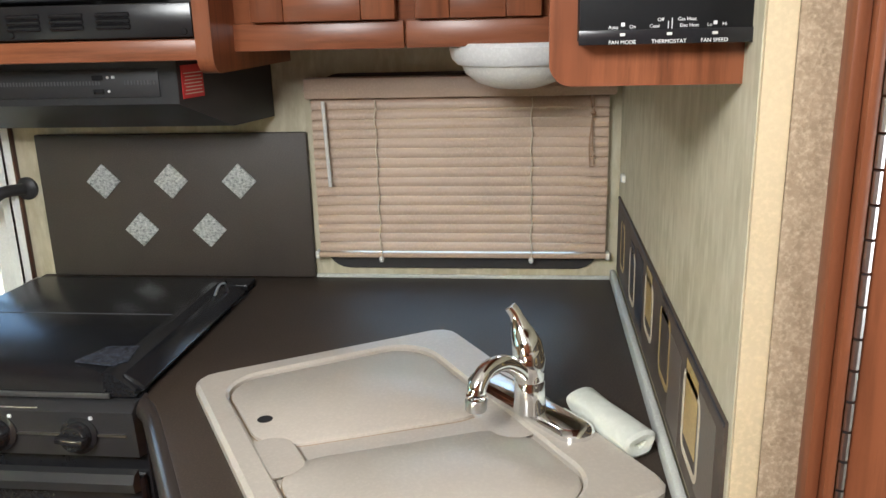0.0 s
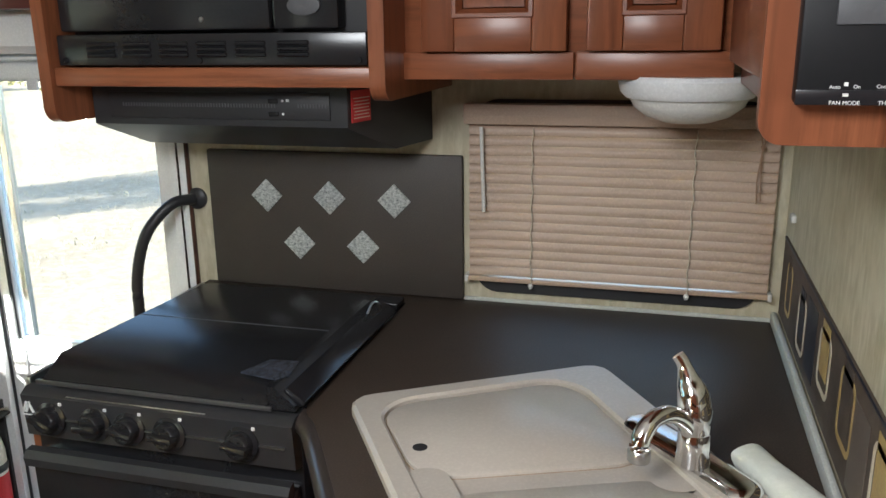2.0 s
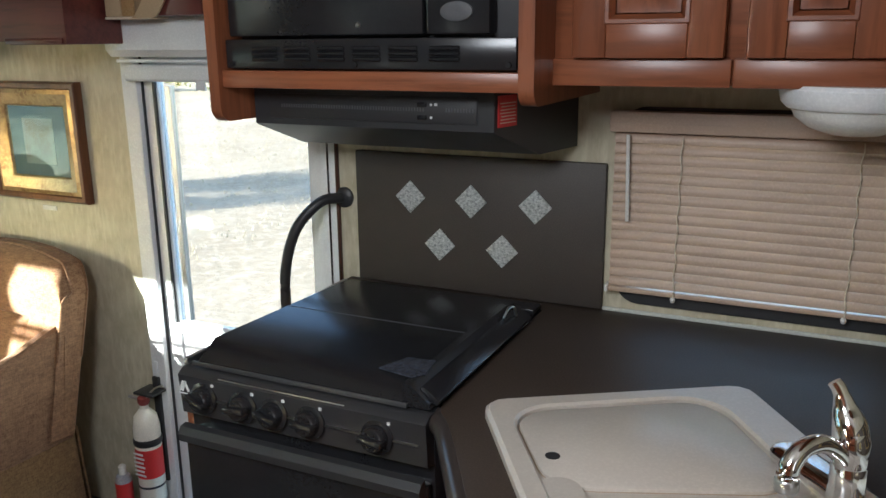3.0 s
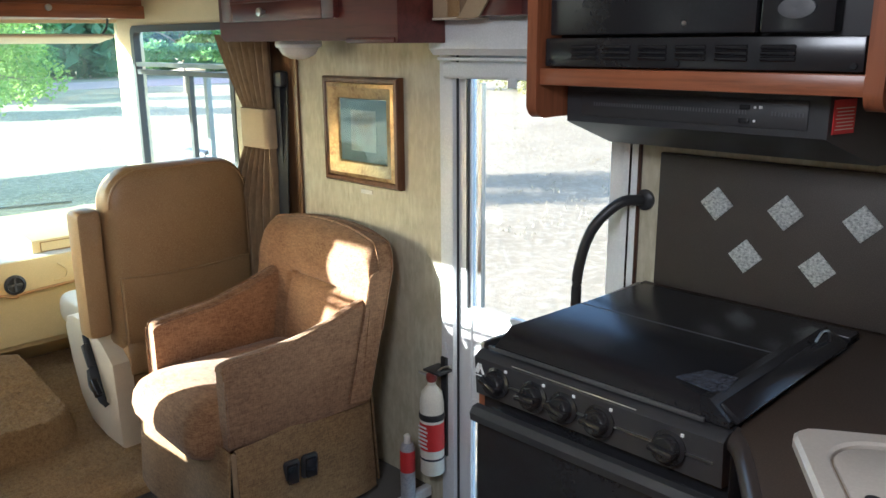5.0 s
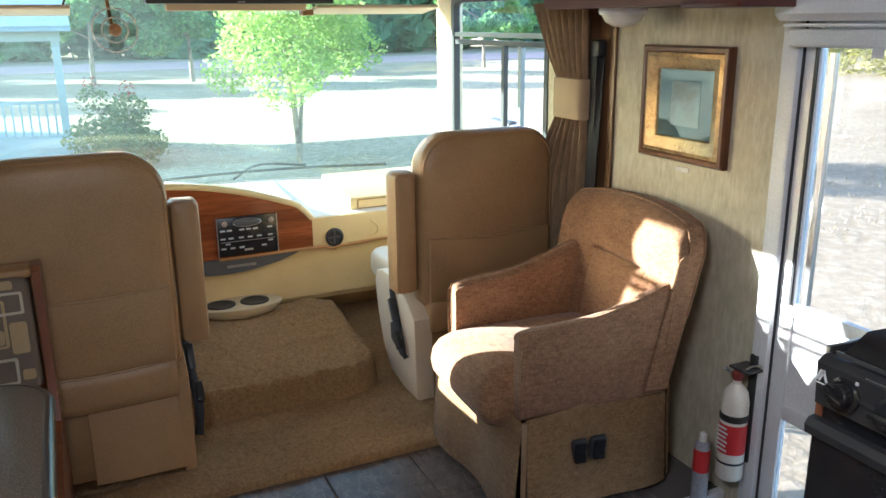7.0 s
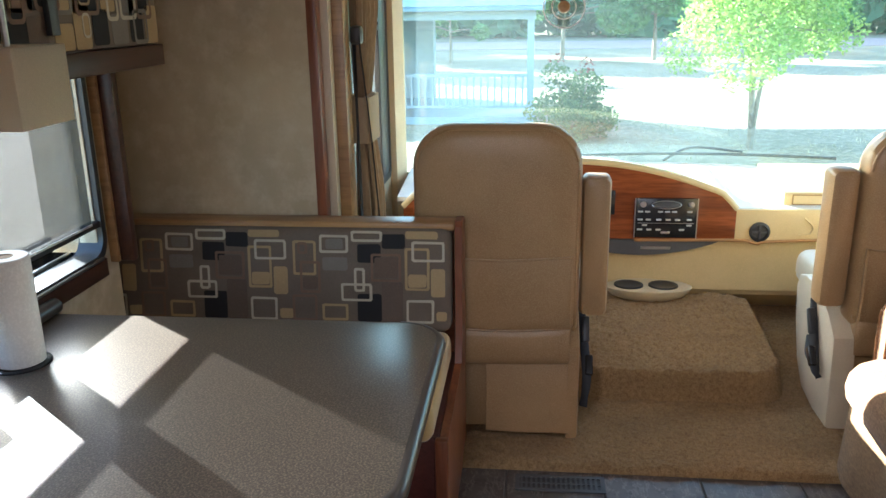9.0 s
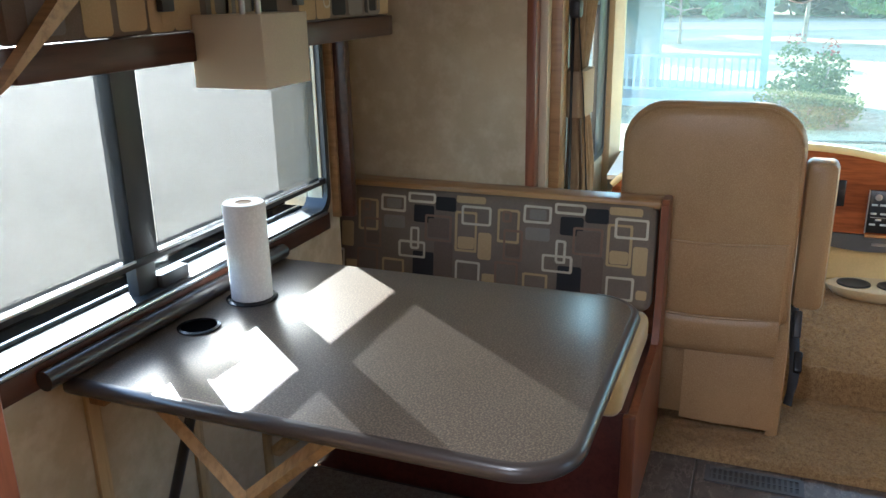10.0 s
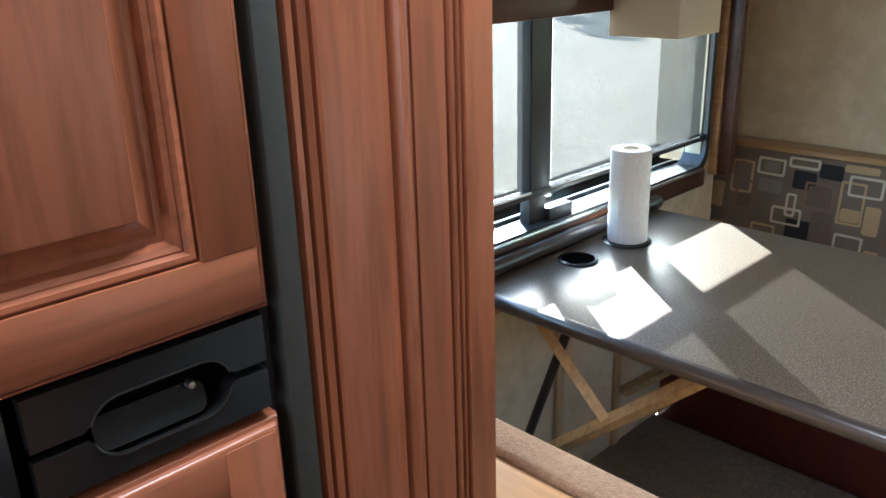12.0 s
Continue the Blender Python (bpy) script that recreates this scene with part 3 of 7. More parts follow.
part("badge", [moved(block(-0.002, 0.002, -0.001, 0.001, -0.011, 0.011), Matrix.Translation((-1.108 + d, 1.0605, 0.868)) @ pose(0, 0, 0, 0, r)) for d, r in ((-0.006, 25), (0.006, -25), (0.0, 25))] + [block(-1.12, -1.092, 1.059, 1.061, 0.853, 0.8545)], WHITE, stove, "small white maker's badge")
part("lid", [prism([(1.6, 0.908), (1.6, 0.928), (1.13, 0.944), (1.08, 0.915), (1.08, 0.905), (1.1, 0.905)], "x", -1.085, -0.655)], BLACK, stove, "black enamel lid")
part("lid_leaf", [block(-1.083, -0.657, 1.36, 1.3625, 0.9335, 0.937)], GREYP, stove)
part("lid_side", [prism([(-0.66, 0.944), (-0.645, 0.944), (-0.61, 0.915), (-0.61, 0.905), (-0.66, 0.905)], "y", 1.085, 1.53)], BLACK, stove)
part("side_flap", [moved(block(-0.02, 0.02, 1.1, 1.56, -0.006, 0.006, 0.003), Matrix.Translation((-0.618, 0, 0.922)) @ pose(0, 0, 0, 0, 35))], BLACK, stove)
part("lid_clip", tube([(-0.63, 1.47, 0.935), (-0.626, 1.49, 0.952), (-0.62, 1.505, 0.95), (-0.618, 1.512, 0.93)], 0.0025, 8), STEEL, stove)
part("rear_deck", block(-1.105, -0.61, 1.602, 1.655, 0.9, 0.915, 0.004), BLACK, stove)
part("lid_lip", block(-1.1, -0.648, 1.077, 1.0825, 0.9045, 0.913, 0.001), surface("grey_trim", (0.12, 0.12, 0.125), rough=0.35, metal=0.6), stove, "thin grey lid lip")
part("vent_slot", block(-1.03, -0.76, 1.064, 1.07, 0.889, 0.894, 0.001), STEEL, stove)
FILM = surface("crinkled_film", (0.05, 0.055, 0.075), (0.02, 0.022, 0.03), 0.25, fine=160, coarse=70, bump=0.6, dist=0.003, c=(0.09, 0.1, 0.13))
part("film_patch", prism([(-0.725, 1.125), (-0.655, 1.112), (-0.64, 1.135), (-0.648, 1.19), (-0.7, 1.185)], "z", 0.9432, 0.9462), FILM, stove, "crinkled patch of clear film")
part("door", [block(SX0 + 0.004, SX1 - 0.004, 1.062, 1.09, 0.33, 0.775, 0.006)], BLACK, stove, "black oven door")
part("door_handle", [prism([(1.064, 0.792), (1.05, 0.79), (1.041, 0.778), (1.044, 0.762), (1.064, 0.755)], "x", SX0 + 0.006, SX1 - 0.006)], BLACK_MATT, stove)
part("lower_panel", block(SX0 + 0.004, SX1 - 0.004, 1.066, 1.09, 0.1, 0.32, 0.006), BLACK, stove)
stovecab = thing("stove_cabinet", (-0.86, 1.38, 0), "cherry wood side panel and plinth beside the stove", "cabinet")
part("side_panel", block(SX0 - 0.024, SX0 - 0.007, 1.1, YP - 0.004, -0.03, 0.862, 0.003), CHERRY, stovecab)
part("plinth", block(SX0, SX1, 1.12, 1.6, 0, 0.1), CHERRY_X, stovecab)


# sink: axes u along its back edge, v towards the aisle
SU, SV, S0 = Vector((0.852, 0.5236)), Vector((0.538, -0.843)), Vector((-0.54, 1.137))


def sink_at(u, v, z):
    p = S0 + SU * u + SV * v
    return (p.x, p.y, z)


def ring_uv(poly, z, n=112):
    """A closed outline resampled to n points."""
    p = [Vector(q) for q in poly]
    lens = [(p[(i + 1) % len(p)] - p[i]).length for i in range(len(p))]
    total, out, i, acc = sum(lens), [], 0, 0.0
    for k in range(n):
        s = total * k / n
        while acc + lens[i] < s:
            acc += lens[i]
            i += 1
        q = p[i].lerp(p[(i + 1) % len(p)], (s - acc) / lens[i])
        out.append(sink_at(q.x, q.y, z))
    return out


sink = thing("sink", (-0.17, 0.99, 0.9), "white double sink with fitted cover boards", "sink")
outer = rounded(0, 0.456, 0, 0.602, 0.035, 7)
outer2 = rounded(0.006, 0.45, 0.006, 0.596, 0.03, 7)
hole = [p for p in rounded(0.037, 0.378, 0.037, 0.57, 0.07, 7)]

part("rim", loft([ring_uv(outer, 0.9), ring_uv(outer, 0.912), ring_uv(outer2, 0.918), ring_uv(rounded(0.033, 0.382, 0.033, 0.574, 0.072, 7), 0.918), ring_uv(hole, 0.914), ring_uv(hole, 0.904)], caps=False), SINK, sink)
part("ledge", loft([ring_uv(hole, 0.9035), ring_uv(hole, 0.906)]), SINK, sink)
CREASE = surface("stained_joint", (0.42, 0.33, 0.24), rough=0.7)


def cover_outline(v0, v1, d, slant0, slant1):
    """A cover board's outline; its side by the divider runs a little aslant."""
    return [(u, v + 0.17 * (u - 0.2) * (slant0 + (slant1 - slant0) * (v - v0) / (v1 - v0))) for u, v in rounded(0.043 + d, 0.372 - d, v0 + d, v1 - d, 0.06 - d, 6)]


for v0, v1, s0, s1 in ((0.044, 0.297, 0, 1), (0.342, 0.564, 1, 0)):
    part("cover_board", [loft([ring_uv(cover_outline(v0, v1, 0, s0, s1), z, 64) for z in (0.905, 0.911)] + [ring_uv(cover_outline(v0, v1, 0.004, s0, s1), 0.9135, 64)])], SINK, sink, "white sink cover board")
    part("stained_edge", loft([ring_uv(cover_outline(v0, v1, -0.002, s0, s1), z, 64) for z in (0.9062, 0.9068)]), CREASE, sink, "brown-stained joint round the cover")
for q0, q1 in ((rounded(0.362, 0.405, 0.3, 0.4, 0.02, 5), rounded(0.332, 0.405, 0.29, 0.41, 0.036, 5)), (rounded(0.02, 0.06, 0.26, 0.345, 0.018, 5), rounded(0.02, 0.085, 0.25, 0.355, 0.03, 5))):
    part("divider_web", loft([ring_uv(q0, 0.905, 48), ring_uv(q1, 0.9142, 48)]), SINK, sink)
# Black disc laid on the board; the hole's shade is put into its colour.
part("finger_hole", moved(lathe([(0.011, 0), (0.011, 0.0006)], 20), Matrix.Translation((-0.378, 1.011, 0.9133))), BLACK_MATT, sink)

tap = thing("faucet", (0.0, 1.03, 0.918), "polished chrome single-lever kitchen faucet", "faucet")
TX, TY = -0.004, 1.032
tm = Matrix.Translation((-0.008, 1.066, 0.918)) @ pose(0, 0, 0, 0, 0, -50)
part("deck_plate", moved(loft([[(p[0], p[1], z) for p in rounded(-0.125 + d, 0.125 - d, -0.028 + d, 0.028 - d, 0.027 - d, 8)] for d, z in ((0, 0), (0, 0.006), (0.004, 0.011), (0.012, 0.013))]), tm), CHROME, tap)
part("column", lathe([(0.023, 0.012), (0.0215, 0.03), (0.0215, 0.056), (0.0205, 0.058), (0.0205, 0.06), (0.0215, 0.062), (0.0215, 0.09), (0.017, 0.103), (0.01, 0.11), (0.0, 0.112)], 28, Matrix.Translation((TX, TY, 0.918))), CHROME, tap)
part("lever", tube([(TX, TY, 0.998), (TX - 0.004, TY + 0.005, 1.022), (TX - 0.011, TY + 0.011, 1.042), (TX - 0.019, TY + 0.014, 1.064), (TX - 0.027, TY + 0.016, 1.075)], [0.0215, 0.022, 0.021, 0.018, 0.0135, 0.0095, 0.009, 0.0085], 14), CHROME, tap)
sd = Vector((-0.066, -0.084, 0))
sp = Vector((TX, TY, 0.957))
part("spout", tube([sp, sp + sd * 0.18 + Vector((0, 0, 0.036)), sp + sd * 0.5 + Vector((0, 0, 0.06)), sp + sd * 0.82 + Vector((0, 0, 0.062)), sp + sd * 1.0 + Vector((0, 0, 0.046)), sp + sd * 1.03 + Vector((0, 0, 0.03))], [0.0125, 0.012, 0.0115, 0.0115, 0.0125, 0.0135], 14), CHROME, tap)
part("aerator", lathe([(0.0135, -0.016), (0.0145, -0.014), (0.0145, -0.002), (0.013, 0.0)], 20, Matrix.Translation(sp + sd * 1.03 + Vector((0, 0, 0.03)))), STEEL, tap)

roll = thing("rolled_liner", (0.11, 1.0, 0.9), "white rolled shelf liner lying on the counter", "liner")
la, lb = Vector((0.067, 1.085, 0.922)), Vector((0.14, 0.955, 0.922))
lq = Matrix.Translation(la) @ (lb - la).to_track_quat("Z", "Y").to_matrix().to_4x4()
part("roll", [moved(loft([[((r + 0.0025 * math.sin(3 * a + z * 40)) * math.cos(a) * 1.18, (r + 0.002 * math.sin(2 * a + 1)) * math.sin(a), z) for a in (2 * math.pi * i / 28 for i in range(28))] for r, z in ((0.015, 0), (0.02, 0.004), (0.0205, 0.05), (0.0205, 0.1), (0.02, 0.145), (0.015, 0.149), (0.006, 0.147), (0.003, 0.14))]), lq)], surface("pale_liner", (0.74, 0.76, 0.7), (0.66, 0.7, 0.62), 0.6, fine=70, bump=0.5, dist=0.002), roll)

# printed border along the partition
BORDER = surface("dark_border_print", (0.06, 0.045, 0.036), (0.11, 0.08, 0.06), 0.65, fine=50, coarse=14, bump=0.02)
GOLD = surface("gold_print", (0.5, 0.36, 0.14), (0.4, 0.27, 0.1), 0.4, coarse=20)
PALEP = surface("cream_print", (0.7, 0.62, 0.48), rough=0.5)
NAVY = surface("navy_print", (0.02, 0.022, 0.035), rough=0.5)
border = thing("wall_border", (0.18, 1.2, 0.93), "dark wallpaper border printed with gold squares", "border")
part("strip", block(0.1765, 0.1798, 0.7, YP - 0.03, 0.93, 1.09), BORDER, border)
part("edge_line", [block(0.1755, 0.1765, 0.7, YP - 0.03, 1.085, 1.09)], NAVY, border)


def yz_ring(x, y0, y1, z0, z1, w, r, t=0.0006):
    o, i = rounded(y0, y1, z0, z1, r), rounded(y0 + w, y1 - w, z0 + w, z1 - w, max(r - w, 0.002))
    return loft([[(xx, p[0], p[1]) for p in q] for q, xx in ((o, x), (o, x - t), (i, x - t), (i, x), (o, x))], caps=False)


for y0, y1, z0, z1, mat_in in ((0.80, 0.9, 0.955, 1.062, GOLD), (1.0, 1.09, 0.968, 1.07, BORDER), (1.16, 1.25, 0.972, 1.066, GOLD), (1.38, 1.46, 0.95, 1.05, NAVY), (1.55, 1.62, 0.96, 1.06, BORDER)):
    part("square", yz_ring(0.1764, y0, y1, z0, z1, 0.009, 0.02), PALEP if mat_in is not BORDER else GOLD, border)
    part("patch", block(0.1758, 0.1764, y0 + 0.018, y1 - 0.014, z0 + 0.025, z1 + 0.012), mat_in, border)
for y0, z0 in ((0.92, 0.94), (0.73, 0.95), (1.28, 0.95)):
    part("patch", block(0.1759, 0.1764, y0, y0 + 0.085, z0, z0 + 0.12), NAVY if y0 > 1 else surface("brown_print", (0.14, 0.11, 0.09), rough=0.45), border)

# mini blind
blind = thing("window_blind", (-0.16, YP - 0.03, 0.94), "beige metal mini blind, closed over the kitchen window", "blind")
part("headrail", block(-0.478, 0.165, YP - 0.045, YP - 0.012, 1.3, 1.343, 0.004), BLIND, blind)
part("valance_groove", block(-0.478, 0.165, YP - 0.047, YP - 0.045, 1.316, 1.32), BLIND, blind)
nsl = 16
for i in range(nsl):
    z = 0.979 + 0.0206 * i
    tilt = 62 if i > 1 else 54
    w = 0.0124
    pr = [(s * w, 0.0058 * (1 - s * s)) for s in (-1, -0.5, 0, 0.5, 1)]
    sec = pr + [(a, c - 0.0005) for a, c in reversed(pr)]
    part("slat", moved(prism(sec, "x", -0.468, 0.152), Matrix.Translation((0, YP - 0.026, z)) @ pose(0, 0, 0, tilt + 1.5 * math.sin(i * 2.1), 0.12 * math.sin(i * 1.3))), BLIND, blind)
part("bottom_rail", block(-0.472, 0.156, YP - 0.036, YP - 0.018, 0.954, 0.966, 0.003), BLIND, blind)
for x in (-0.33, -0.005):
    part("ladder_cord", [tube([(x + 0.002 * math.sin(k * 1.7), YP - 0.041, 0.956 + 0.017 * k) for k in range(21)], 0.0013, 5, steps=2)], PALEP, blind)
    part("toggle", lathe([(0.004, 0), (0.006, 0.006), (0.004, 0.011)], 10, Matrix.Translation((x, YP - 0.04, 0.946))), FROST, blind)
part("wand", rod((-0.437, YP - 0.05, 1.296), (-0.432, YP - 0.048, 1.115), 0.004, 8), FROST, blind)
part("lift_cord", [tube([(0.118, YP - 0.046, 1.3), (0.121, YP - 0.046, 1.27), (0.117, YP - 0.046, 1.25), (0.121, YP - 0.046, 1.16)], 0.0012, 5), tube([(0.112, YP - 0.046, 1.3), (0.117, YP - 0.046, 1.26), (0.112, YP - 0.046, 1.2), (0.114, YP - 0.046, 1.155)], 0.0012, 5), lathe([(0.002, 0), (0.006, 0.005), (0.002, 0.012)], 8, Matrix.Translation((0.119, YP - 0.046, 1.26)))], surface("cord", (0.35, 0.22, 0.14), rough=0.8), blind)
for x in (-0.478, 0.153):
    part("end_clip", block(x, x + 0.008, YP - 0.04, YP - 0.012, 0.952, 0.968, 0.002), FROST, blind)
tagged(part("cord_cleat", [block(0.171, 0.18, 1.6, 1.63, 1.135, 1.15, 0.003)], FROST), "small white plastic cord cleat on the wall", "cleat")


# raised-panel cupboard door in the xz plane facing -y
def panel_door(parent, x0, x1, z0, z1, y, mat_v=None, mat_h=None, stile=0.058, name="door", label=""):
    mv, mh = mat_v or CHERRY, mat_h or CHERRY_X
    d = part(name, block(x0 + 0.003, x1 - 0.003, y - 0.006, y, z0 + 0.003, z1 - 0.003), mv, parent, label)
    part("stile", block(x0, x0 + stile, y - 0.02, y - 0.001, z0, z1, 0.004), mv, d)
    part("stile", block(x1 - stile, x1, y - 0.02, y - 0.001, z0, z1, 0.004), mv, d)
    part("rail", block(x0 + stile, x1 - stile, y - 0.0195, y, z0, z0 + stile, 0.002), mh, d)
    part("rail", block(x0 + stile, x1 - stile, y - 0.0195, y, z1 - stile, z1, 0.002), mh, d)
    a0, a1, c0, c1 = x0 + stile, x1 - stile, z0 + stile, z1 - stile
    def rr(i, yy):
        return [(a0 + i, yy, c0 + i), (a1 - i, yy, c0 + i), (a1 - i, yy, c1 - i), (a0 + i, yy, c1 - i)]
    part("bead", loft([rr(-0.004, y - 0.0195), rr(-0.002, y - 0.023), rr(0.004, y - 0.023), rr(0.007, y - 0.018), rr(0.012, y - 0.008)], caps=False), mh, d)
    part("field", loft([rr(0.01, y - 0.007), rr(0.014, y - 0.007), rr(0.045, y - 0.017), rr(0.047, y - 0.0185)]), mv, d)
    return d


upper = thing("wall_cabinet", (-0.2, 1.56, 1.405), "cherry wood wall cabinet with raised-panel doors over the sink", "cabinet")
part("body", block(-0.515, 0.035, 1.4, YP - 0.003, 1.412, 2.04, 0.002), CHERRY_X, upper)
part("bottom_rail", [block(-0.515, -0.217, 1.39, 1.4, 1.409, 1.455, 0.003)], CHERRY_X, upper)
part("bottom_rail", [block(-0.214, 0.035, 1.388, 1.4, 1.409, 1.455, 0.003)], CHERRY_X, upper)
panel_door(upper, -0.475, -0.228, 1.456, 2.02, 1.392)
panel_door(upper, -0.196, 0.012, 1.456, 2.02, 1.39)
dome = thing("dome_light", (-0.03, 1.5, 1.33), "white dome light under the wall cabinet", "light")
part("base", lathe([(0.115, 0.412), (0.12, 0.405), (0.115, 0.385), (0.105, 0.375)], 36, Matrix.Translation((-0.03, 1.47, 1.002))), WHITE, dome)
part("lens", lathe([(0.1, 0.378), (0.092, 0.36), (0.07, 0.343), (0.04, 0.333), (0.0, 0.33)], 36, Matrix.Translation((-0.03, 1.47, 1.002))), FROST, dome, "frosted lens")

cornercab = thing("end_cabinet", (0.1, 1.2, 1.39), "cherry wood end cabinet carrying the thermostat", "cabinet")
part("body", block(0.045, 0.177, 0.765, 1.385, 1.405, 2.04, 0.003), CHERRY_Y, cornercab)
part("end_panel", [moved(prism(rounded(0.013, 0.19, 1.394, 2.04, [0.02, 0.002, 0.002, 0.002], 6), "y", 0.744, 0.763), Matrix())], CHERRY, cornercab, "rounded end panel")
part("door", [block(0.024, 0.044, 0.8, 1.36, 1.44, 2.02, 0.004)], CHERRY_Y, cornercab)

thermo = thing("thermostat", (0.11, 0.744, 1.43), "black wall thermostat with slider switches", "thermostat")
part("case", block(0.037, 0.182, 0.722, 0.744, 1.43, 1.53, 0.004), TRIM_DARK, thermo)
part("lower_lip", block(0.037, 0.182, 0.7195, 0.7225, 1.43, 1.4425, 0.001), BLACK, thermo)
part("display", block(0.062, 0.105, 0.7195, 0.7225, 1.492, 1.515, 0.001), GREYP, thermo, "grey display window")
INK = surface("white_ink", (0.75, 0.75, 0.75), rough=0.6, bump=0)
for txt, x, z, s in (("FAN MODE", 0.0735, 1.4305, 0.0045), ("THERMOSTAT", 0.112, 1.4307, 0.0045), ("FAN SPEED", 0.149, 1.431, 0.0045)):
    letters(txt, s, Matrix.Translation((x, 0.7192, z)) @ pose(0, 0, 0, 90), INK, thermo)
for txt, x, z, s in (("Auto", 0.066, 1.443, 0.004), ("On", 0.082, 1.4432, 0.004), ("Cool", 0.1, 1.4435, 0.004), ("Off", 0.105, 1.4485, 0.004), ("Gas Heat", 0.1265, 1.4487, 0.004), ("Elec Heat", 0.1285, 1.4436, 0.004), ("Lo", 0.145, 1.4438, 0.004), ("Hi", 0.157, 1.444, 0.004)):
    letters(txt, s, Matrix.Translation((x, 0.7218, z)) @ pose(0, 0, 0, 90), INK, thermo)
for x in (0.0735, 0.112, 0.149):
    part("slider", [block(x - 0.002, x + 0.002, 0.717, 0.7195, 1.4372, 1.4395)], FROST, thermo)
    part("slider_mark", [block(x + 0.0005 - 0.0015, x + 0.0005 + 0.0015, 0.7213, 0.7221, 1.445, 1.448)] if x != 0.112 else [block(x - 0.001, x - 0.0004, 0.7213, 0.7221, 1.442, 1.4485), block(x + 0.002, x + 0.0026, 0.7213, 0.7221, 1.442, 1.451)], INK, thermo)

micro = thing("microwave_cabinet", (-0.85, 1.5, 1.33), "cherry wood hanging cabinet round the microwave", "cabinet")
for x0, x1, lab in ((-1.19, -1.165, "stile"), (-0.54, -0.512, "stile")):
    part(lab, [moved(prism(rounded(1.29, YP - 0.003, 1.332 if x0 < -1 else 1.378, 2.04, [0.03, 0.002, 0.002, 0.002], 6), "x", x0, x1), Matrix())], CHERRY, micro)
part("bottom_rail", block(-1.165, -0.54, 1.3, 1.335, 1.4, 1.434, 0.003), CHERRY_X, micro)
part("shelf", block(-1.165, -0.54, 1.335, YP - 0.003, 1.405, 1.425), CHERRY_X, micro)
part("back", block(-1.165, -0.54, YP - 0.02, YP - 0.004, 1.425, 2.04), CHERRY, micro)
mw = thing("microwave", (-0.85, 1.45, 1.425), "black built-in microwave with a louvred trim kit", "microwave")
part("body", block(-1.15, -0.555, 1.35, 1.68, 1.427, 1.95, 0.003), BLACK_MATT, mw)
part("vent_trim", block(-1.155, -0.548, 1.305, 1.33, 1.437, 1.492, 0.003), BLACK, mw)
for cx in (-1.06, -0.985, -0.91, -0.835, -0.76, -0.68):
    for k in range(3):
        part("louvre", [moved(block(-0.029, 0.029, -0.005, 0.003, -0.0035, 0.0035, 0.002), Matrix.Translation((cx, 1.304, 1.456 + 0.0095 * k)) @ pose(0, 0, 0, 35))], BLACK, mw)
for x in (-1.14, -0.562, -0.86):
    part("screw", lathe([(0.006, 0), (0.005, 0.003)], 12, Matrix.Translation((x, 1.3045, 1.446)) @ pose(0, 0, 0, 90)), BLACK, mw)
part("door", block(-1.15, -0.725, 1.312, 1.35, 1.497, 1.9, 0.005), BLACK, mw, "glossy black glass door")
part("control_panel", block(-0.72, -0.6, 1.314, 1.35, 1.497, 1.9, 0.005), BLACK, mw)
part("door_button", lathe([(0.03, 0), (0.03, 0.004), (0.018, 0.006), (0.0, 0.004)], 24, Matrix.Translation((-0.66, 1.313, 1.535)) @ pose(0, 0, 0, 90) @ Matrix.Diagonal((1, 0.55, 1, 1))), GREYP, mw)
part("door_dot", lathe([(0.005, 0), (0.003, 0.003)], 12, Matrix.Translation((-0.855, 1.311, 1.515)) @ pose(0, 0, 0, 90)), STEEL, mw)

hood = thing("range_hood", (-0.87, 1.5, 1.26), "black range hood with a slotted front strip", "hood")
HP = [(YP - 0.003, 1.402), (1.392, 1.402), (1.392, 1.322), (1.4, 1.318), (1.56, 1.262), (YP - 0.003, 1.262)]
part("canopy", loft([[(-1.16, *p) for p in HP], [(-0.622 + 0.2 * (p[0] - 1.392), *p) for p in HP]]), BLACK_MATT, hood)
part("front_strip", block(-1.12, -0.655, 1.3885, 1.393, 1.335, 1.385, 0.001), BLACK_MATT, hood)
tagged(part("slot", [block(-1.09 + 0.006 * k, -1.0875 + 0.006 * k, 1.3872, 1.389, 1.357, 1.364) for k in range(72) if not 54 < k < 62], GREYP, hood), kind="stuff")
part("switch", [block(-0.775, -0.757, 1.382, 1.389, 1.366, 1.374, 0.001)], BLACK, hood)
part("switch", [block(-0.775, -0.757, 1.382, 1.389, 1.342, 1.35, 0.001)], BLACK, hood)
part("indicator", [lathe([(0.0025, 0), (0.0025, 0.001)], 10, Matrix.Translation((-0.748, 1.388, z)) @ pose(0, 0, 0, 90)) for z in (1.37, 1.346)] + [block(-0.741, -0.735, 1.3875, 1.3885, 1.368, 1.373)], INK, hood)
LM = Matrix.Translation((-0.6195, 1.394, 0)) @ pose(0, 0, 0, 0, 0, -12)
part("label", moved(block(0.0, 0.0015, 0.006, 0.07, 1.33, 1.388, 0.0), LM), RED, hood, "red warning label")
part("label_print", [moved(block(0.0015, 0.002, 0.012 + 0.002 * (k % 3), 0.066 - 0.003 * (k % 2), 1.337 + 0.006 * k, 1.3385 + 0.006 * k), LM) for k in range(7)], PALEP, hood)

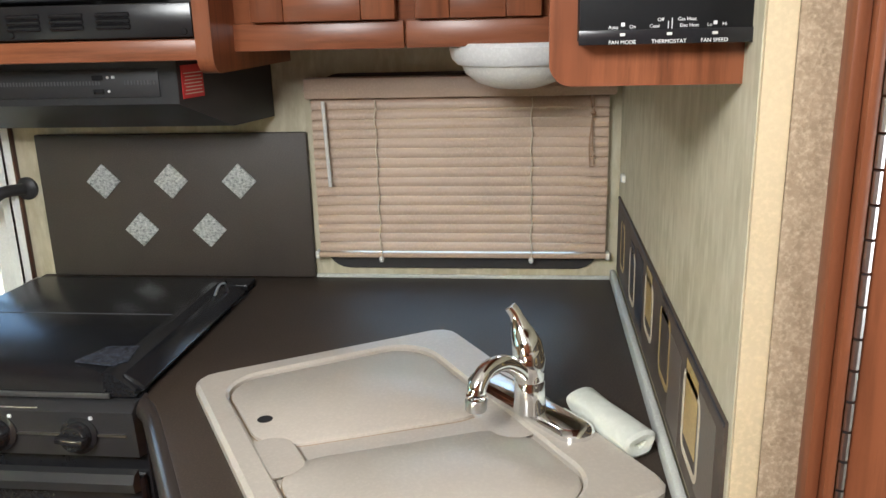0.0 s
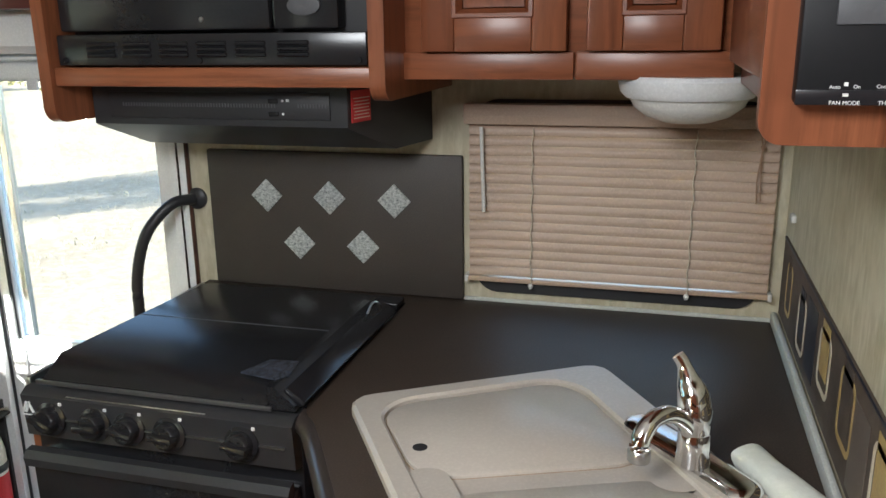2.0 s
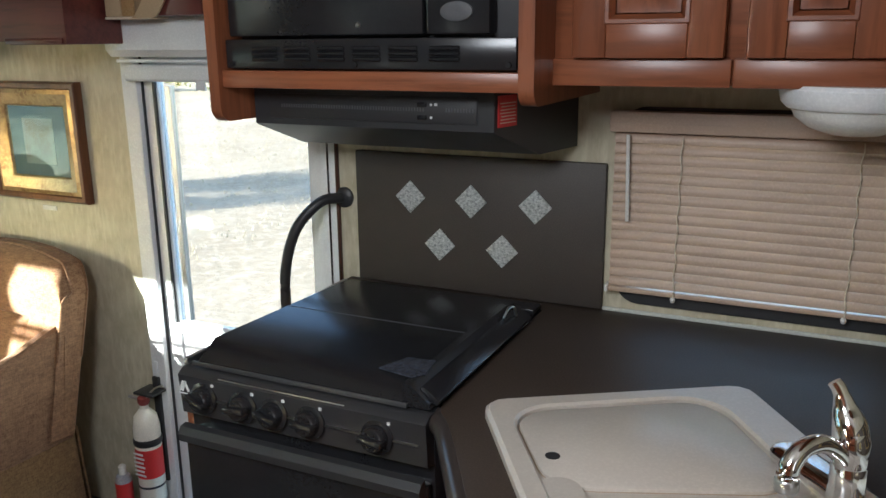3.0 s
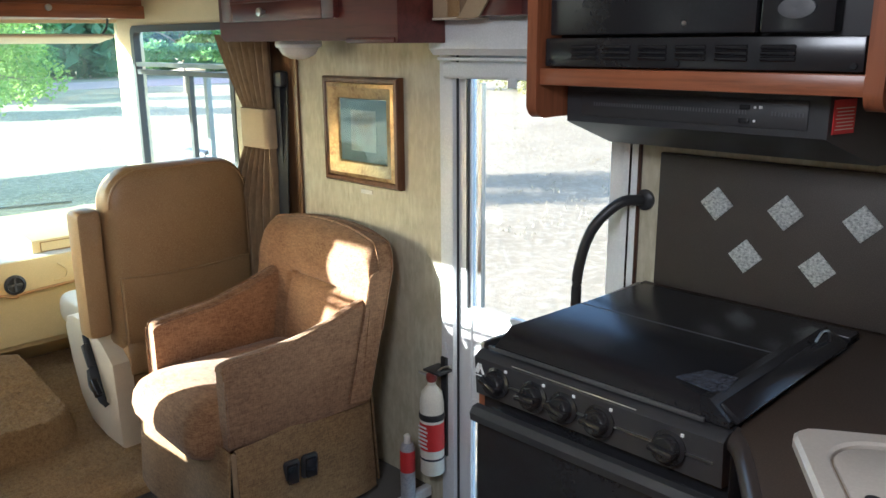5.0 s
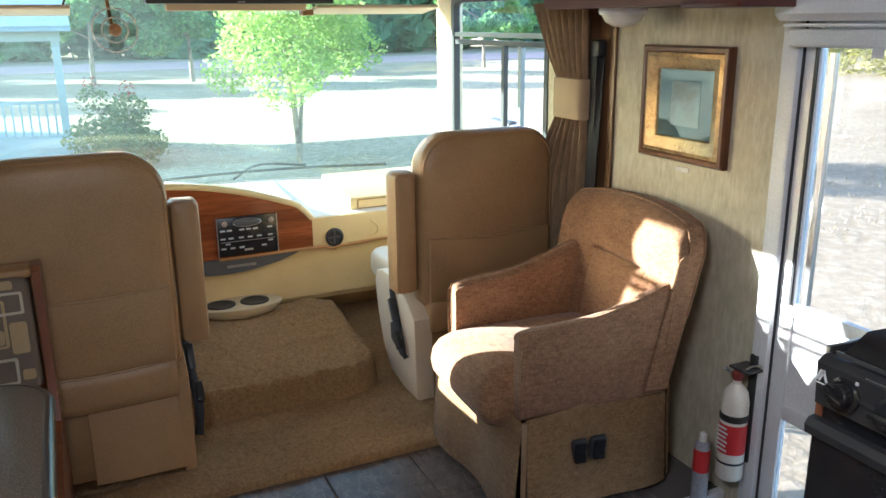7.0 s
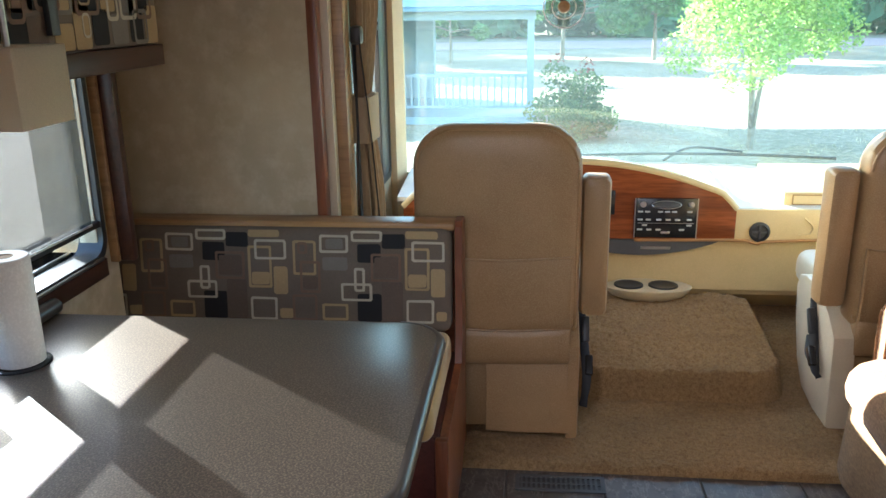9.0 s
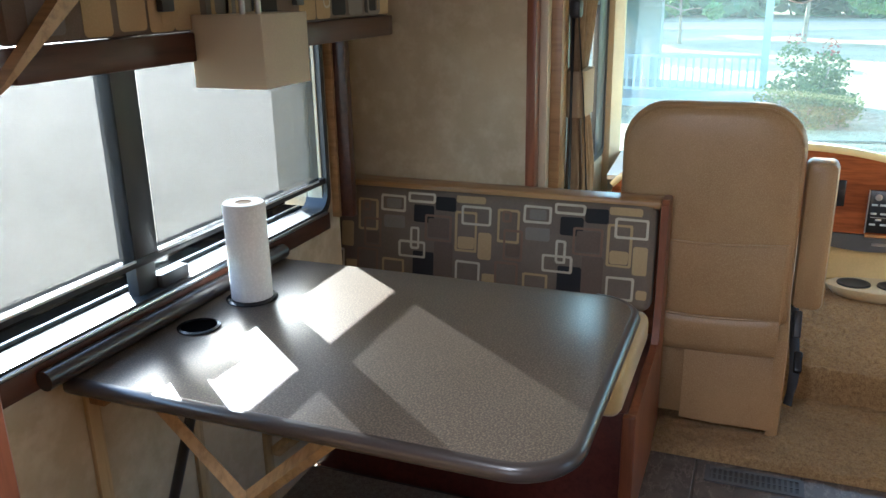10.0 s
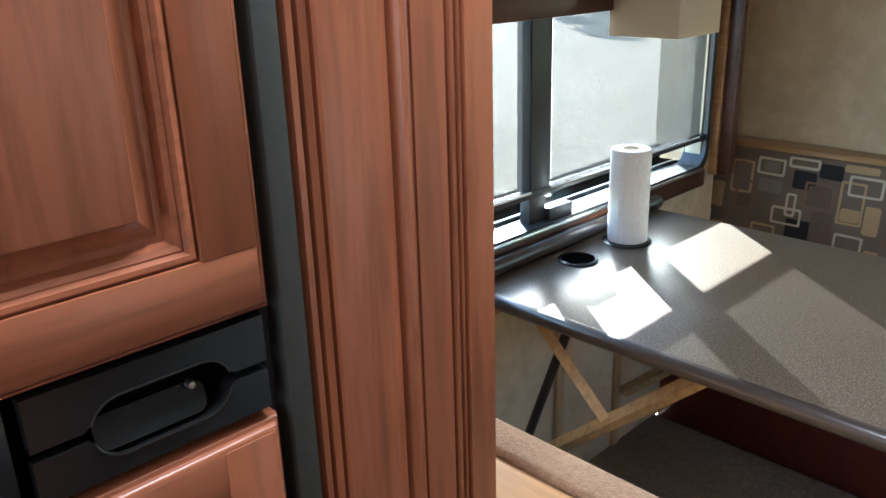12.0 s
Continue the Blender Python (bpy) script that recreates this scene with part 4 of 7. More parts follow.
# passage door frame beside the kitchen partition
structure("partition_cap", block(0.181, 0.205, 0.684, 0.69, 0, ZC), CREAM, "flat cream trim capping the partition", "trim")
structure("partition_return", [block(0.2055, 0.2385, 0.682, 0.6895, 0, ZC), block(0.2225, 0.2385, 0.6895, 0.71, 0, ZC)], TAPE, "coarse textured wallpaper strip", "wall")
pdoor = thing("door_2", (0.4, 0.66, 0), "cherry wood folding door on a piano hinge", "door")
tagged(pdoor, kind="structure")
part("jamb", [block(0.2385, 0.2505, 0.66, 0.685, 0, 2.03, 0.003), block(0.251, 0.2605, 0.652, 0.685, 0, 2.03, 0.002)], CHERRY, pdoor)
part("hinge_knuckle", [rod((0.2645, 0.652, 0.02 + 0.028 * k), (0.2645, 0.652, 0.0455 + 0.028 * k), 0.0036, 8) for k in range(70)], STEEL, pdoor, "bright piano hinge")
part("leaf", block(0.269, 0.95, 0.654, 0.684, 0.01, 2.03, 0.003), CHERRY, pdoor)

# ---- by the entry: picture, extinguisher ----
pic = thing("picture_frame", (-2.23, YP, 1.02), "gilt-framed picture with a blue mount behind glass", "picture")
def ring_xz(x0, x1, z0, z1, y):
    return [(x0, y, z0), (x1, y, z0), (x1, y, z1), (x0, y, z1)]
PX0, PX1, PZ0, PZ1 = -2.425, -2.035, 1.02, 1.378
part("outer_moulding", loft([ring_xz(PX0 + d, PX1 - d, PZ0 + d, PZ1 - d, y) for d, y in ((0, YP - 0.002), (0, YP - 0.022), (0.006, YP - 0.03), (0.018, YP - 0.03), (0.022, YP - 0.024))], caps=False), timber("frame_wood", (0.2, 0.085, 0.03), (0.12, 0.045, 0.018), "z"), pic)
part("inner_moulding", loft([ring_xz(PX0 + d, PX1 - d, PZ0 + d, PZ1 - d, y) for d, y in ((0.022, YP - 0.026), (0.035, YP - 0.03), (0.055, YP - 0.02), (0.068, YP - 0.016), (0.074, YP - 0.008))], caps=False), BRASS, pic)
part("mount", block(PX0 + 0.07, PX1 - 0.07, YP - 0.008, YP - 0.004, PZ0 + 0.07, PZ1 - 0.07), BLUE, pic)
part("print", block(PX0 + 0.13, PX1 - 0.13, YP - 0.0095, YP - 0.008, PZ0 + 0.11, PZ1 - 0.11), surface("print_paper", (0.3, 0.36, 0.38), (0.2, 0.13, 0.1), 0.5, coarse=8), pic)
part("glazing", block(PX0 + 0.071, PX1 - 0.071, YP - 0.0125, YP - 0.0105, PZ0 + 0.071, PZ1 - 0.071), GLASS, pic)
tagged(part("wall_plate", block(-2.26, -2.2, YP - 0.004, YP - 0.001, 0.985, 1.0, 0.001), FROST), "tiny pale label on the wall below the picture", "label")

ext = thing("fire_extinguisher", (-1.855, 1.66, 0.1), "white fire extinguisher with a red label on a wall bracket", "extinguisher")
em = Matrix.Translation((-1.86, YP - 0.062, 0.105))
part("cylinder", lathe([(0.036, 0), (0.04, 0.006), (0.04, 0.25), (0.034, 0.285), (0.018, 0.305), (0.013, 0.31), (0.013, 0.325)], 32, em), surface("white_enamel", (0.78, 0.75, 0.66), rough=0.3, bump=0.02), ext)
part("label", lathe([(0.0404, 0.09), (0.0404, 0.185)], 32, em), RED, ext, "red and white label")
part("label_print", [moved(block(-0.022, 0.02 - 0.005 * (k % 2), -0.0415, -0.0405, 0.1 + 0.014 * k, 0.106 + 0.014 * k), em) for k in range(6)], WHITE, ext)
part("band", lathe([(0.041, 0.195), (0.043, 0.2), (0.043, 0.212), (0.041, 0.217)], 32, em), BLACK_MATT, ext)
part("lower_band", lathe([(0.0406, 0.055), (0.0406, 0.062)], 32, em), NAVY, ext)
part("valve", lathe([(0.014, 0.322), (0.018, 0.33), (0.018, 0.345), (0.01, 0.352)], 20, em), surface("red_valve", (0.25, 0.05, 0.04), rough=0.4), ext)
part("handle", [tube([em @ Vector((0.01, 0, 0.345)), em @ Vector((0.03, 0.02, 0.37)), em @ Vector((0.055, 0.03, 0.38))], 0.006, 8, 0.5), tube([em @ Vector((-0.01, -0.005, 0.34)), em @ Vector((-0.045, -0.012, 0.345))], 0.005, 8)], STEEL, ext)
part("bracket", [block(-1.862, -1.835, YP - 0.02, YP - 0.001, 0.15, 0.5, 0.003), moved(block(-0.03, 0.045, -0.01, 0.06, 0.352, 0.36, 0.002), em)], BLACK_MATT, ext)
can = thing("spray_can", (-1.9, 1.6, 0.0), "small red and grey spray can on the floor", "can")
cm = Matrix.Translation((-1.918, YP - 0.12, 0.0))
part("body", lathe([(0.023, 0), (0.025, 0.003), (0.025, 0.19), (0.02, 0.205), (0.012, 0.21)], 24, cm), surface("can_print", (0.4, 0.4, 0.42), (0.25, 0.26, 0.3), 0.35, coarse=40), can)
part("label", lathe([(0.0254, 0.11), (0.0254, 0.185)], 24, cm), RED, can)
part("cap", lathe([(0.012, 0.21), (0.012, 0.235), (0.007, 0.24)], 16, cm), FROST, can)

# ---- cab shell ----
def arc_x(y):
    return -4.46 + (0.36 if y > 0.58 else 0.21) * ((y - 0.58) / 1.2) ** 2


def bow(z0, z1, y0, y1, lean, t, off=0.0, n=24):
    """A bowed upright sheet that follows the windshield's curve."""
    ys = [y0 + (y1 - y0) * i / n for i in range(n + 1)]
    ring = [[(arc_x(y) + off + lean * s, y, z) for y in ys] for s, z in ((0, z0), (1, z1))]
    back = [[(p[0] - t, p[1], p[2]) for p in r] for r in ring]
    return loft([ring[0], ring[1], back[1], back[0], ring[0]], caps=False, closed=False)


structure("windshield", bow(0.62, 1.72, -0.58, 1.74, 0.06, 0.005), WINDSHIELD, "wide bowed windshield glass", "windshield")
structure("front_cowl", bow(-0.3, 0.64, -0.66, 1.8, 0, 0.04, -0.01), CREAM, "body panel under the windshield", "wall")
structure("front_header", bow(1.585, 2.05, -0.66, 1.8, 0.0, 0.04, 0.06), CREAM, "cream bulkhead over the windshield", "wall")
structure("cab_pillar_kerb", [prism([(-4.14, 1.738), (-4.06, 1.722), (-3.93, 1.726), (-3.93, 1.78), (-4.14, 1.78)], "z", -0.1, ZC)], CREAM, "cream windshield pillar", "pillar")
structure("cab_pillar_driver", [prism([(-4.3, -0.585), (-4.2, -0.575), (-4.13, -0.61), (-4.13, -0.69), (-4.3, -0.69)], "z", -0.1, ZC)], CREAM, "cream windshield pillar", "pillar")
structure("cab_wall_kerb", [block(-3.96, -3.05, YP + 0.005, YP + 0.06, -0.3, 0.66), block(-3.96, -3.05, YP + 0.005, YP + 0.06, 1.565, ZC), block(-3.05, -2.98, YP + 0.002, YP + 0.06, -0.3, ZC)], CREAM, "cream cab side wall", "wall")
structure("cab_wall_driver", [block(-4.13, -3.3, YD - 0.05, YD, -0.3, 0.66), block(-4.13, -3.3, YD - 0.05, YD, 1.62, ZC)], CREAM, "cream cab side wall", "wall")
for nm, ya, yb, x0, x1, xm in (("window_2", YP - 0.004, YP + 0.03, -3.928, -3.04, (-3.42, -3.275)), ("window_3", YD - 0.03, YD + 0.004, -4.128, -3.3, (-3.6,))):
    w = tagged(thing(nm, (x0, ya, 0.66), "black-framed sliding cab side window", "window"), kind="structure")
    part("window_frame", flat_ring(x0, x1, 0.655, 1.57 if ya > 0 else 1.62, 0.03, ya, yb, 0.04, 0.03), BLACK_MATT, w)
    part("top_bar", block(x0 + 0.03, x1 - 0.03, ya + 0.004, yb - 0.004, 1.385, 1.405), ALLOY, w)
    part("top_bar", block(x0 + 0.03, x1 - 0.03, ya + 0.006, yb - 0.006, 1.35, 1.372), BLACK_MATT, w)
    if nm == "window_3":
        part("frame_stile", block(-4.1, -3.92, ya + 0.003, yb - 0.003, 0.68, 1.59, 0.003), BLACK_MATT, w)
    for x in xm:
        part("mullion", block(x - 0.012, x + 0.012, ya + 0.006, yb - 0.006, 0.685, 1.35), BLACK_MATT if x < -3.4 else ALLOY, w)
    ym = (ya + yb) / 2
    part("pane", block(x0 + 0.03, x1 - 0.03, ym - 0.002, ym + 0.002, 0.685, 1.35), GLASS, w)
    part("pane", block(x0 + 0.03, x1 - 0.03, ym - 0.002, ym + 0.002, 1.405, 1.54 if ya > 0 else 1.6), GLASS, w)
structure("wall_end_trim", [block(-2.625, -2.595, YP - 0.012, YP - 0.001, 0.0, ZC, 0.003), block(-2.98, -2.625, YP - 0.004, YP - 0.001, 0.0, ZC)], timber("brown_trim", (0.2, 0.1, 0.045), (0.14, 0.07, 0.03), "z"), "brown wood trim behind the curtain", "trim")


def curtain_shape(xa, xb, y, z0, z1, zband, side, pinch=0.4, waves=7):
    """A gathered curtain, tied in at zband; side is the way its folds stand out."""
    rings = []
    for k in range(25):
        z = z1 + (z0 - z1) * k / 24
        d = abs(z - zband)
        tight = pinch + (1 - pinch) * min(1.0, (d / 0.33)) ** 0.8
        row = []
        for i in range(61):
            s = i / 60
            xc = xb + (xa - xb) * s * tight
            row.append((xc, y + side * (0.018 + 0.02 * tight * math.sin(s * waves * 2 * math.pi + 0.6 * math.sin(z * 5)) + 0.006 * math.sin(s * 41)), z))
        rings.append(row)
    v, f = loft(rings, caps=False, closed=False)
    k = len(v)
    return v + [(p[0], p[1] - side * 0.004, p[2]) for p in v], f + [[i + k for i in g] for g in f]


TIE = surface("tan_tieback", (0.42, 0.31, 0.19), rough=0.8, fine=300, bump=0.2)
cur = thing("curtain", (-2.85, 1.66, 0.3), "brown gathered cab curtain held by a tan tieback", "curtain")
part("cloth", curtain_shape(-3.06, -2.7, YP - 0.035, 0.25, 1.52, 1.18, -1), CURTAIN, cur)
part("tieback", [loft([[(p[0], p[1], z) for p in rounded(-2.885, -2.695, YP - 0.085, YP - 0.012, 0.025, 5)] for z in (1.105, 1.11, 1.245, 1.25)])], TIE, cur, "tan fabric tieback")
cur2 = thing("curtain", (-3.1, YD, 0.3), "brown gathered curtain by the driver's window", "curtain")
part("cloth", curtain_shape(-3.36, -2.98, YD + 0.08, 0.25, 1.6, 1.1, 1, 0.45), CURTAIN, cur2)
part("tieback", [loft([[(p[0], p[1], z) for p in rounded(-3.17, -2.975, YD + 0.05, YD + 0.135, 0.025, 5)] for z in (1.0, 1.005, 1.15, 1.155)])], TIE, cur2, "tan fabric tieback")
for nm, x, y, lab, dx in (("seat_belt", -2.665, YP - 0.03, "dark seat belt hanging from a pillar anchor", 0.0), ("seat_belt", -2.95, YD + 0.105, "dark seat belt slung from a pillar anchor", -0.14)):
    sb = thing(nm, (x, y, 0.3), lab, "seat belt")
    sg = -1 if y > 0 else 1
    part("anchor", [block(x - 0.028, x + 0.022, y - 0.02, y + 0.02, 1.33, 1.39, 0.012)], BLACK_MATT, sb)
    part("webbing", [loft([[(xx - 0.023, yy, z), (xx + 0.023, yy + 0.012, z), (xx + 0.023, yy + 0.015, z), (xx - 0.023, yy + 0.003, z)] for xx, yy, z in ((x, y, 1.36), (x + dx * 0.4, y + sg * 0.02, 1.0), (x + dx, y + sg * 0.04, 0.4))])], BELT, sb)
    part("webbing", [loft([[(xx - 0.02, yy, z), (xx + 0.02, yy, z), (xx + 0.02, yy + 0.003, z), (xx - 0.02, yy + 0.003, z)] for xx, yy, z in ((x - 0.015, y - 0.012, 1.34), (x - 0.02, y - 0.01, 0.35))])], BELT, sb)

# ---- dashboard ----
DXF = -3.8
dash = thing("dashboard", (-4.0, 0.6, 0.15), "cream moulded dashboard with a curved burl instrument panel", "dashboard")
part("lower_panel", prism([(DXF - 0.03, 0.45), (DXF - 0.03, 0.2), (-4.0, 0.17), (-4.12, 0.17), (-4.12, 0.45)], "y", -0.56, 1.7), DASH, dash)
part("kick_panel", prism([(DXF - 0.045, 0.3), (DXF - 0.06, 0.17), (-4.1, 0.03), (-4.1, 0.3)], "y", -0.56, 1.7), DASH, dash)
part("face", [prism(rounded(0.86, 1.68, 0.445, 0.582, 0.02), "x", -4.1, DXF + 0.005)], DASH, dash)
part("top", [bow(0.66, 0.665, -0.56, 1.7, 0, 0.01, 0.02), loft([[(DXF - 0.01, y, 0.585 if y > 0.9 else 0.62), (arc_x(y) + 0.01, y, 0.664), (arc_x(y) + 0.01, y, 0.65), (DXF - 0.01, y, 0.57 if y > 0.9 else 0.6)] for y in [-0.56 + 2.26 * i / 40 for i in range(41)]], caps=True)], DASH_SUNLIT, dash)
arch = [(0.93, 0.445), (0.93, 0.575)] + [(0.93 - 1.45 * k / 24, 0.575 + 0.215 * math.sin(math.pi * (0.04 + 0.92 * k / 24)) ** 0.75 - 0.01) for k in range(1, 24)] + [(-0.53, 0.57), (-0.53, 0.445)]
part("instrument_panel", [prism(arch, "x", -4.0, DXF + 0.012)], BURL, dash, "red burl veneer panel")
part("brow", tube([(DXF - 0.002, y, z + 0.008) for y, z in arch[1:-1]], 0.017, 10, steps=2), DASH, dash, "cream rolled brow")
part("bead", tube([(DXF + 0.012, 0.5, 0.44), (DXF + 0.012, 0.94, 0.445), (DXF + 0.012, 1.0, 0.437), (DXF + 0.014, 1.035, 0.43), (DXF + 0.012, 1.07, 0.44), (DXF + 0.012, 1.4, 0.455), (DXF + 0.012, 1.66, 0.46)], 0.007, 8), surface("tan_bead", (0.4, 0.2, 0.07), rough=0.4), dash)
part("display", block(DXF + 0.01, DXF + 0.016, 0.325, 0.41, 0.555, 0.665, 0.003), BLACK, dash, "small black screen")
part("box_lid", [prism([(-3.85, 0.585), (-3.85, 0.645), (-3.862, 0.65), (-4.3, 0.69), (-4.3, 0.6)], "y", 1.14, 1.66)], DASH, dash)
# Raised tan ring paints the shadow gap round the box lid.
edge = part("box_edge", flat_ring(1.175, 1.62, 0.592, 0.638, 0.004, 0, 0.004, 0.003, 0.002), surface("tan_shadow_gap", (0.3, 0.17, 0.06), rough=0.6), dash)
edge.matrix_basis = Matrix.Translation((-3.846, 0, 0)) @ Matrix(((0, -1, 0, 0), (1, 0, 0, 0), (0, 0, 1, 0), (0, 0, 0, 1)))
part("glove_line", [tube([(DXF + 0.007, 1.2, 0.47), (DXF + 0.007, 1.245, 0.475), (DXF + 0.007, 1.255, 0.51), (DXF + 0.007, 1.22, 0.545)], 0.004, 6)], DASH, dash)
part("cup_tray", [moved(loft([[(p[0] * k, p[1] * k, z) for p in [(0.095 * math.cos(a), 0.19 * math.sin(a)) for a in (2 * math.pi * i / 36 for i in range(36))]] for k, z in ((0.5, -0.055), (0.86, -0.03), (0.99, 0.0), (1.0, 0.008), (0.95, 0.012))]), Matrix.Translation((DXF + 0.06, 0.565, 0.235)))], surface("cream_vinyl", (0.6, 0.49, 0.31), rough=0.45, bump=0.05), dash, "pale cup-holder tray")
for y in (0.48, 0.63):
    part("cup_well", moved(lathe([(0.0, 0.0012), (0.036, 0.0012), (0.04, 0.003), (0.048, 0.006), (0.053, 0.005), (0.054, 0.0)], 28), Matrix.Translation((DXF + 0.065, y, 0.247)) @ Matrix.Diagonal((1.12, 1.2, 1, 1))), BLACK_MATT, dash)
part("air_vent", lathe([(0.044, 0), (0.044, 0.008), (0.034, 0.012), (0.031, 0.004), (0.0, 0.002)], 28, Matrix.Translation((DXF + 0.006, 1.035, 0.483)) @ pose(0, 0, 0, 0, 90)), BLACK_MATT, dash, "round black air vent")
part("vent_fin", [block(DXF + 0.008, DXF + 0.016, 1.005, 1.065, 0.479, 0.487), block(DXF + 0.008, DXF + 0.016, 1.031, 1.039, 0.453, 0.513)], GREYP, dash)
part("wood_badge", lathe([(0.04, 0), (0.038, 0.004)], 20, Matrix.Translation((DXF + 0.006, 1.36, 0.545)) @ pose(0, 0, 0, 0, 90)), BURL, dash)
part("name_plate", [prism([(0.17 + 0.7 * k / 20, 0.44) for k in range(21)] + [(0.87 - 0.7 * k / 20, 0.44 - 0.07 * math.sin(math.pi * k / 20) ** 0.8) for k in range(1, 20)], "x", DXF - 0.025, DXF + 0.01)], GREYP, dash, "dark crescent name plate")
part("name_bar", [block(DXF + 0.01, DXF + 0.0115, 0.53, 0.66, 0.398, 0.41, 0.0)], STEEL, dash)

radio = thing("dash_radio", (DXF, 0.62, 0.45), "black dash radio with rows of small buttons", "radio")
RX = DXF + 0.012
part("chassis", block(RX - 0.01, RX + 0.012, 0.495, 0.765, 0.455, 0.632, 0.004), BLACK, radio)
BUTTON = surface("button_print", (0.5, 0.5, 0.5), rough=0.5)
for y in (0.495, 0.761):
    part("bezel", block(RX + 0.01, RX + 0.014, y, y + 0.004, 0.455, 0.632), STEEL, radio)
part("screen", lathe([(0.058, 0), (0.056, 0.003)], 28, Matrix.Translation((RX + 0.012, 0.63, 0.604)) @ pose(0, 0, 0, 0, 90) @ Matrix.Diagonal((0.28, 1, 1, 1))), GREYP, radio)
part("screen_ring", tube([(RX + 0.014, 0.63 + 0.062 * math.cos(a), 0.604 + 0.018 * math.sin(a)) for a in (2 * math.pi * i / 24 for i in range(25))], 0.002, 6, steps=1), STEEL, radio)
for y in (0.53, 0.735):
    part("dial", lathe([(0.014, 0), (0.013, 0.01), (0.0, 0.011)], 18, Matrix.Translation((RX + 0.012, y, 0.606)) @ pose(0, 0, 0, 0, 90)), STEEL, radio)
for z, ys in ((0.573, (0.52, 0.55, 0.605, 0.635, 0.665, 0.73)), (0.537, (0.52, 0.555, 0.6, 0.64, 0.68, 0.73)), (0.492, (0.52, 0.56, 0.6, 0.7)), (0.512, (0.54, 0.73))):
    for y in ys:
        part("button", block(RX + 0.011, RX + 0.0145, y - 0.011, y + 0.011, z - 0.004, z + 0.004, 0.001), BUTTON, radio)
part("main_button", block(RX + 0.011, RX + 0.016, 0.61, 0.65, 0.474, 0.484, 0.003), STEEL, radio)
part("rule", [block(RX + 0.0115, RX + 0.0135, 0.51, 0.75, 0.5205, 0.5225)], STEEL, radio)

# engine cover under carpet
def hump(x, y):
    """Height of the rounded cover over the cab floor."""
    qx, qy = abs(x + 3.43) - 0.375 + 0.13, abs(y - 0.54 + 0.03 * (x + 3.05)) - 0.455 + 0.13
    d = math.hypot(max(qx, 0), max(qy, 0)) + min(max(qx, qy), 0) - 0.13
    s = max(0.0, min(1.0, -d / 0.03))
    return 0.015 + (0.125 + 0.085 * max(0.0, -3.05 - x)) * (1 - (1 - s) ** 2.4)


tagged(part("engine_cover", [tufted(-3.83, -3.03, 0.05, 1.03, 0.0065, hump)], CARPET), "low engine cover wrapped in tan shag carpet", "engine cover")


# ---- captain's seats ----
def u_outline(y0, y1, z0, z1, r):
    return rounded(y0, y1, z0, z1, [0.03, 0.03, r, r], 8)


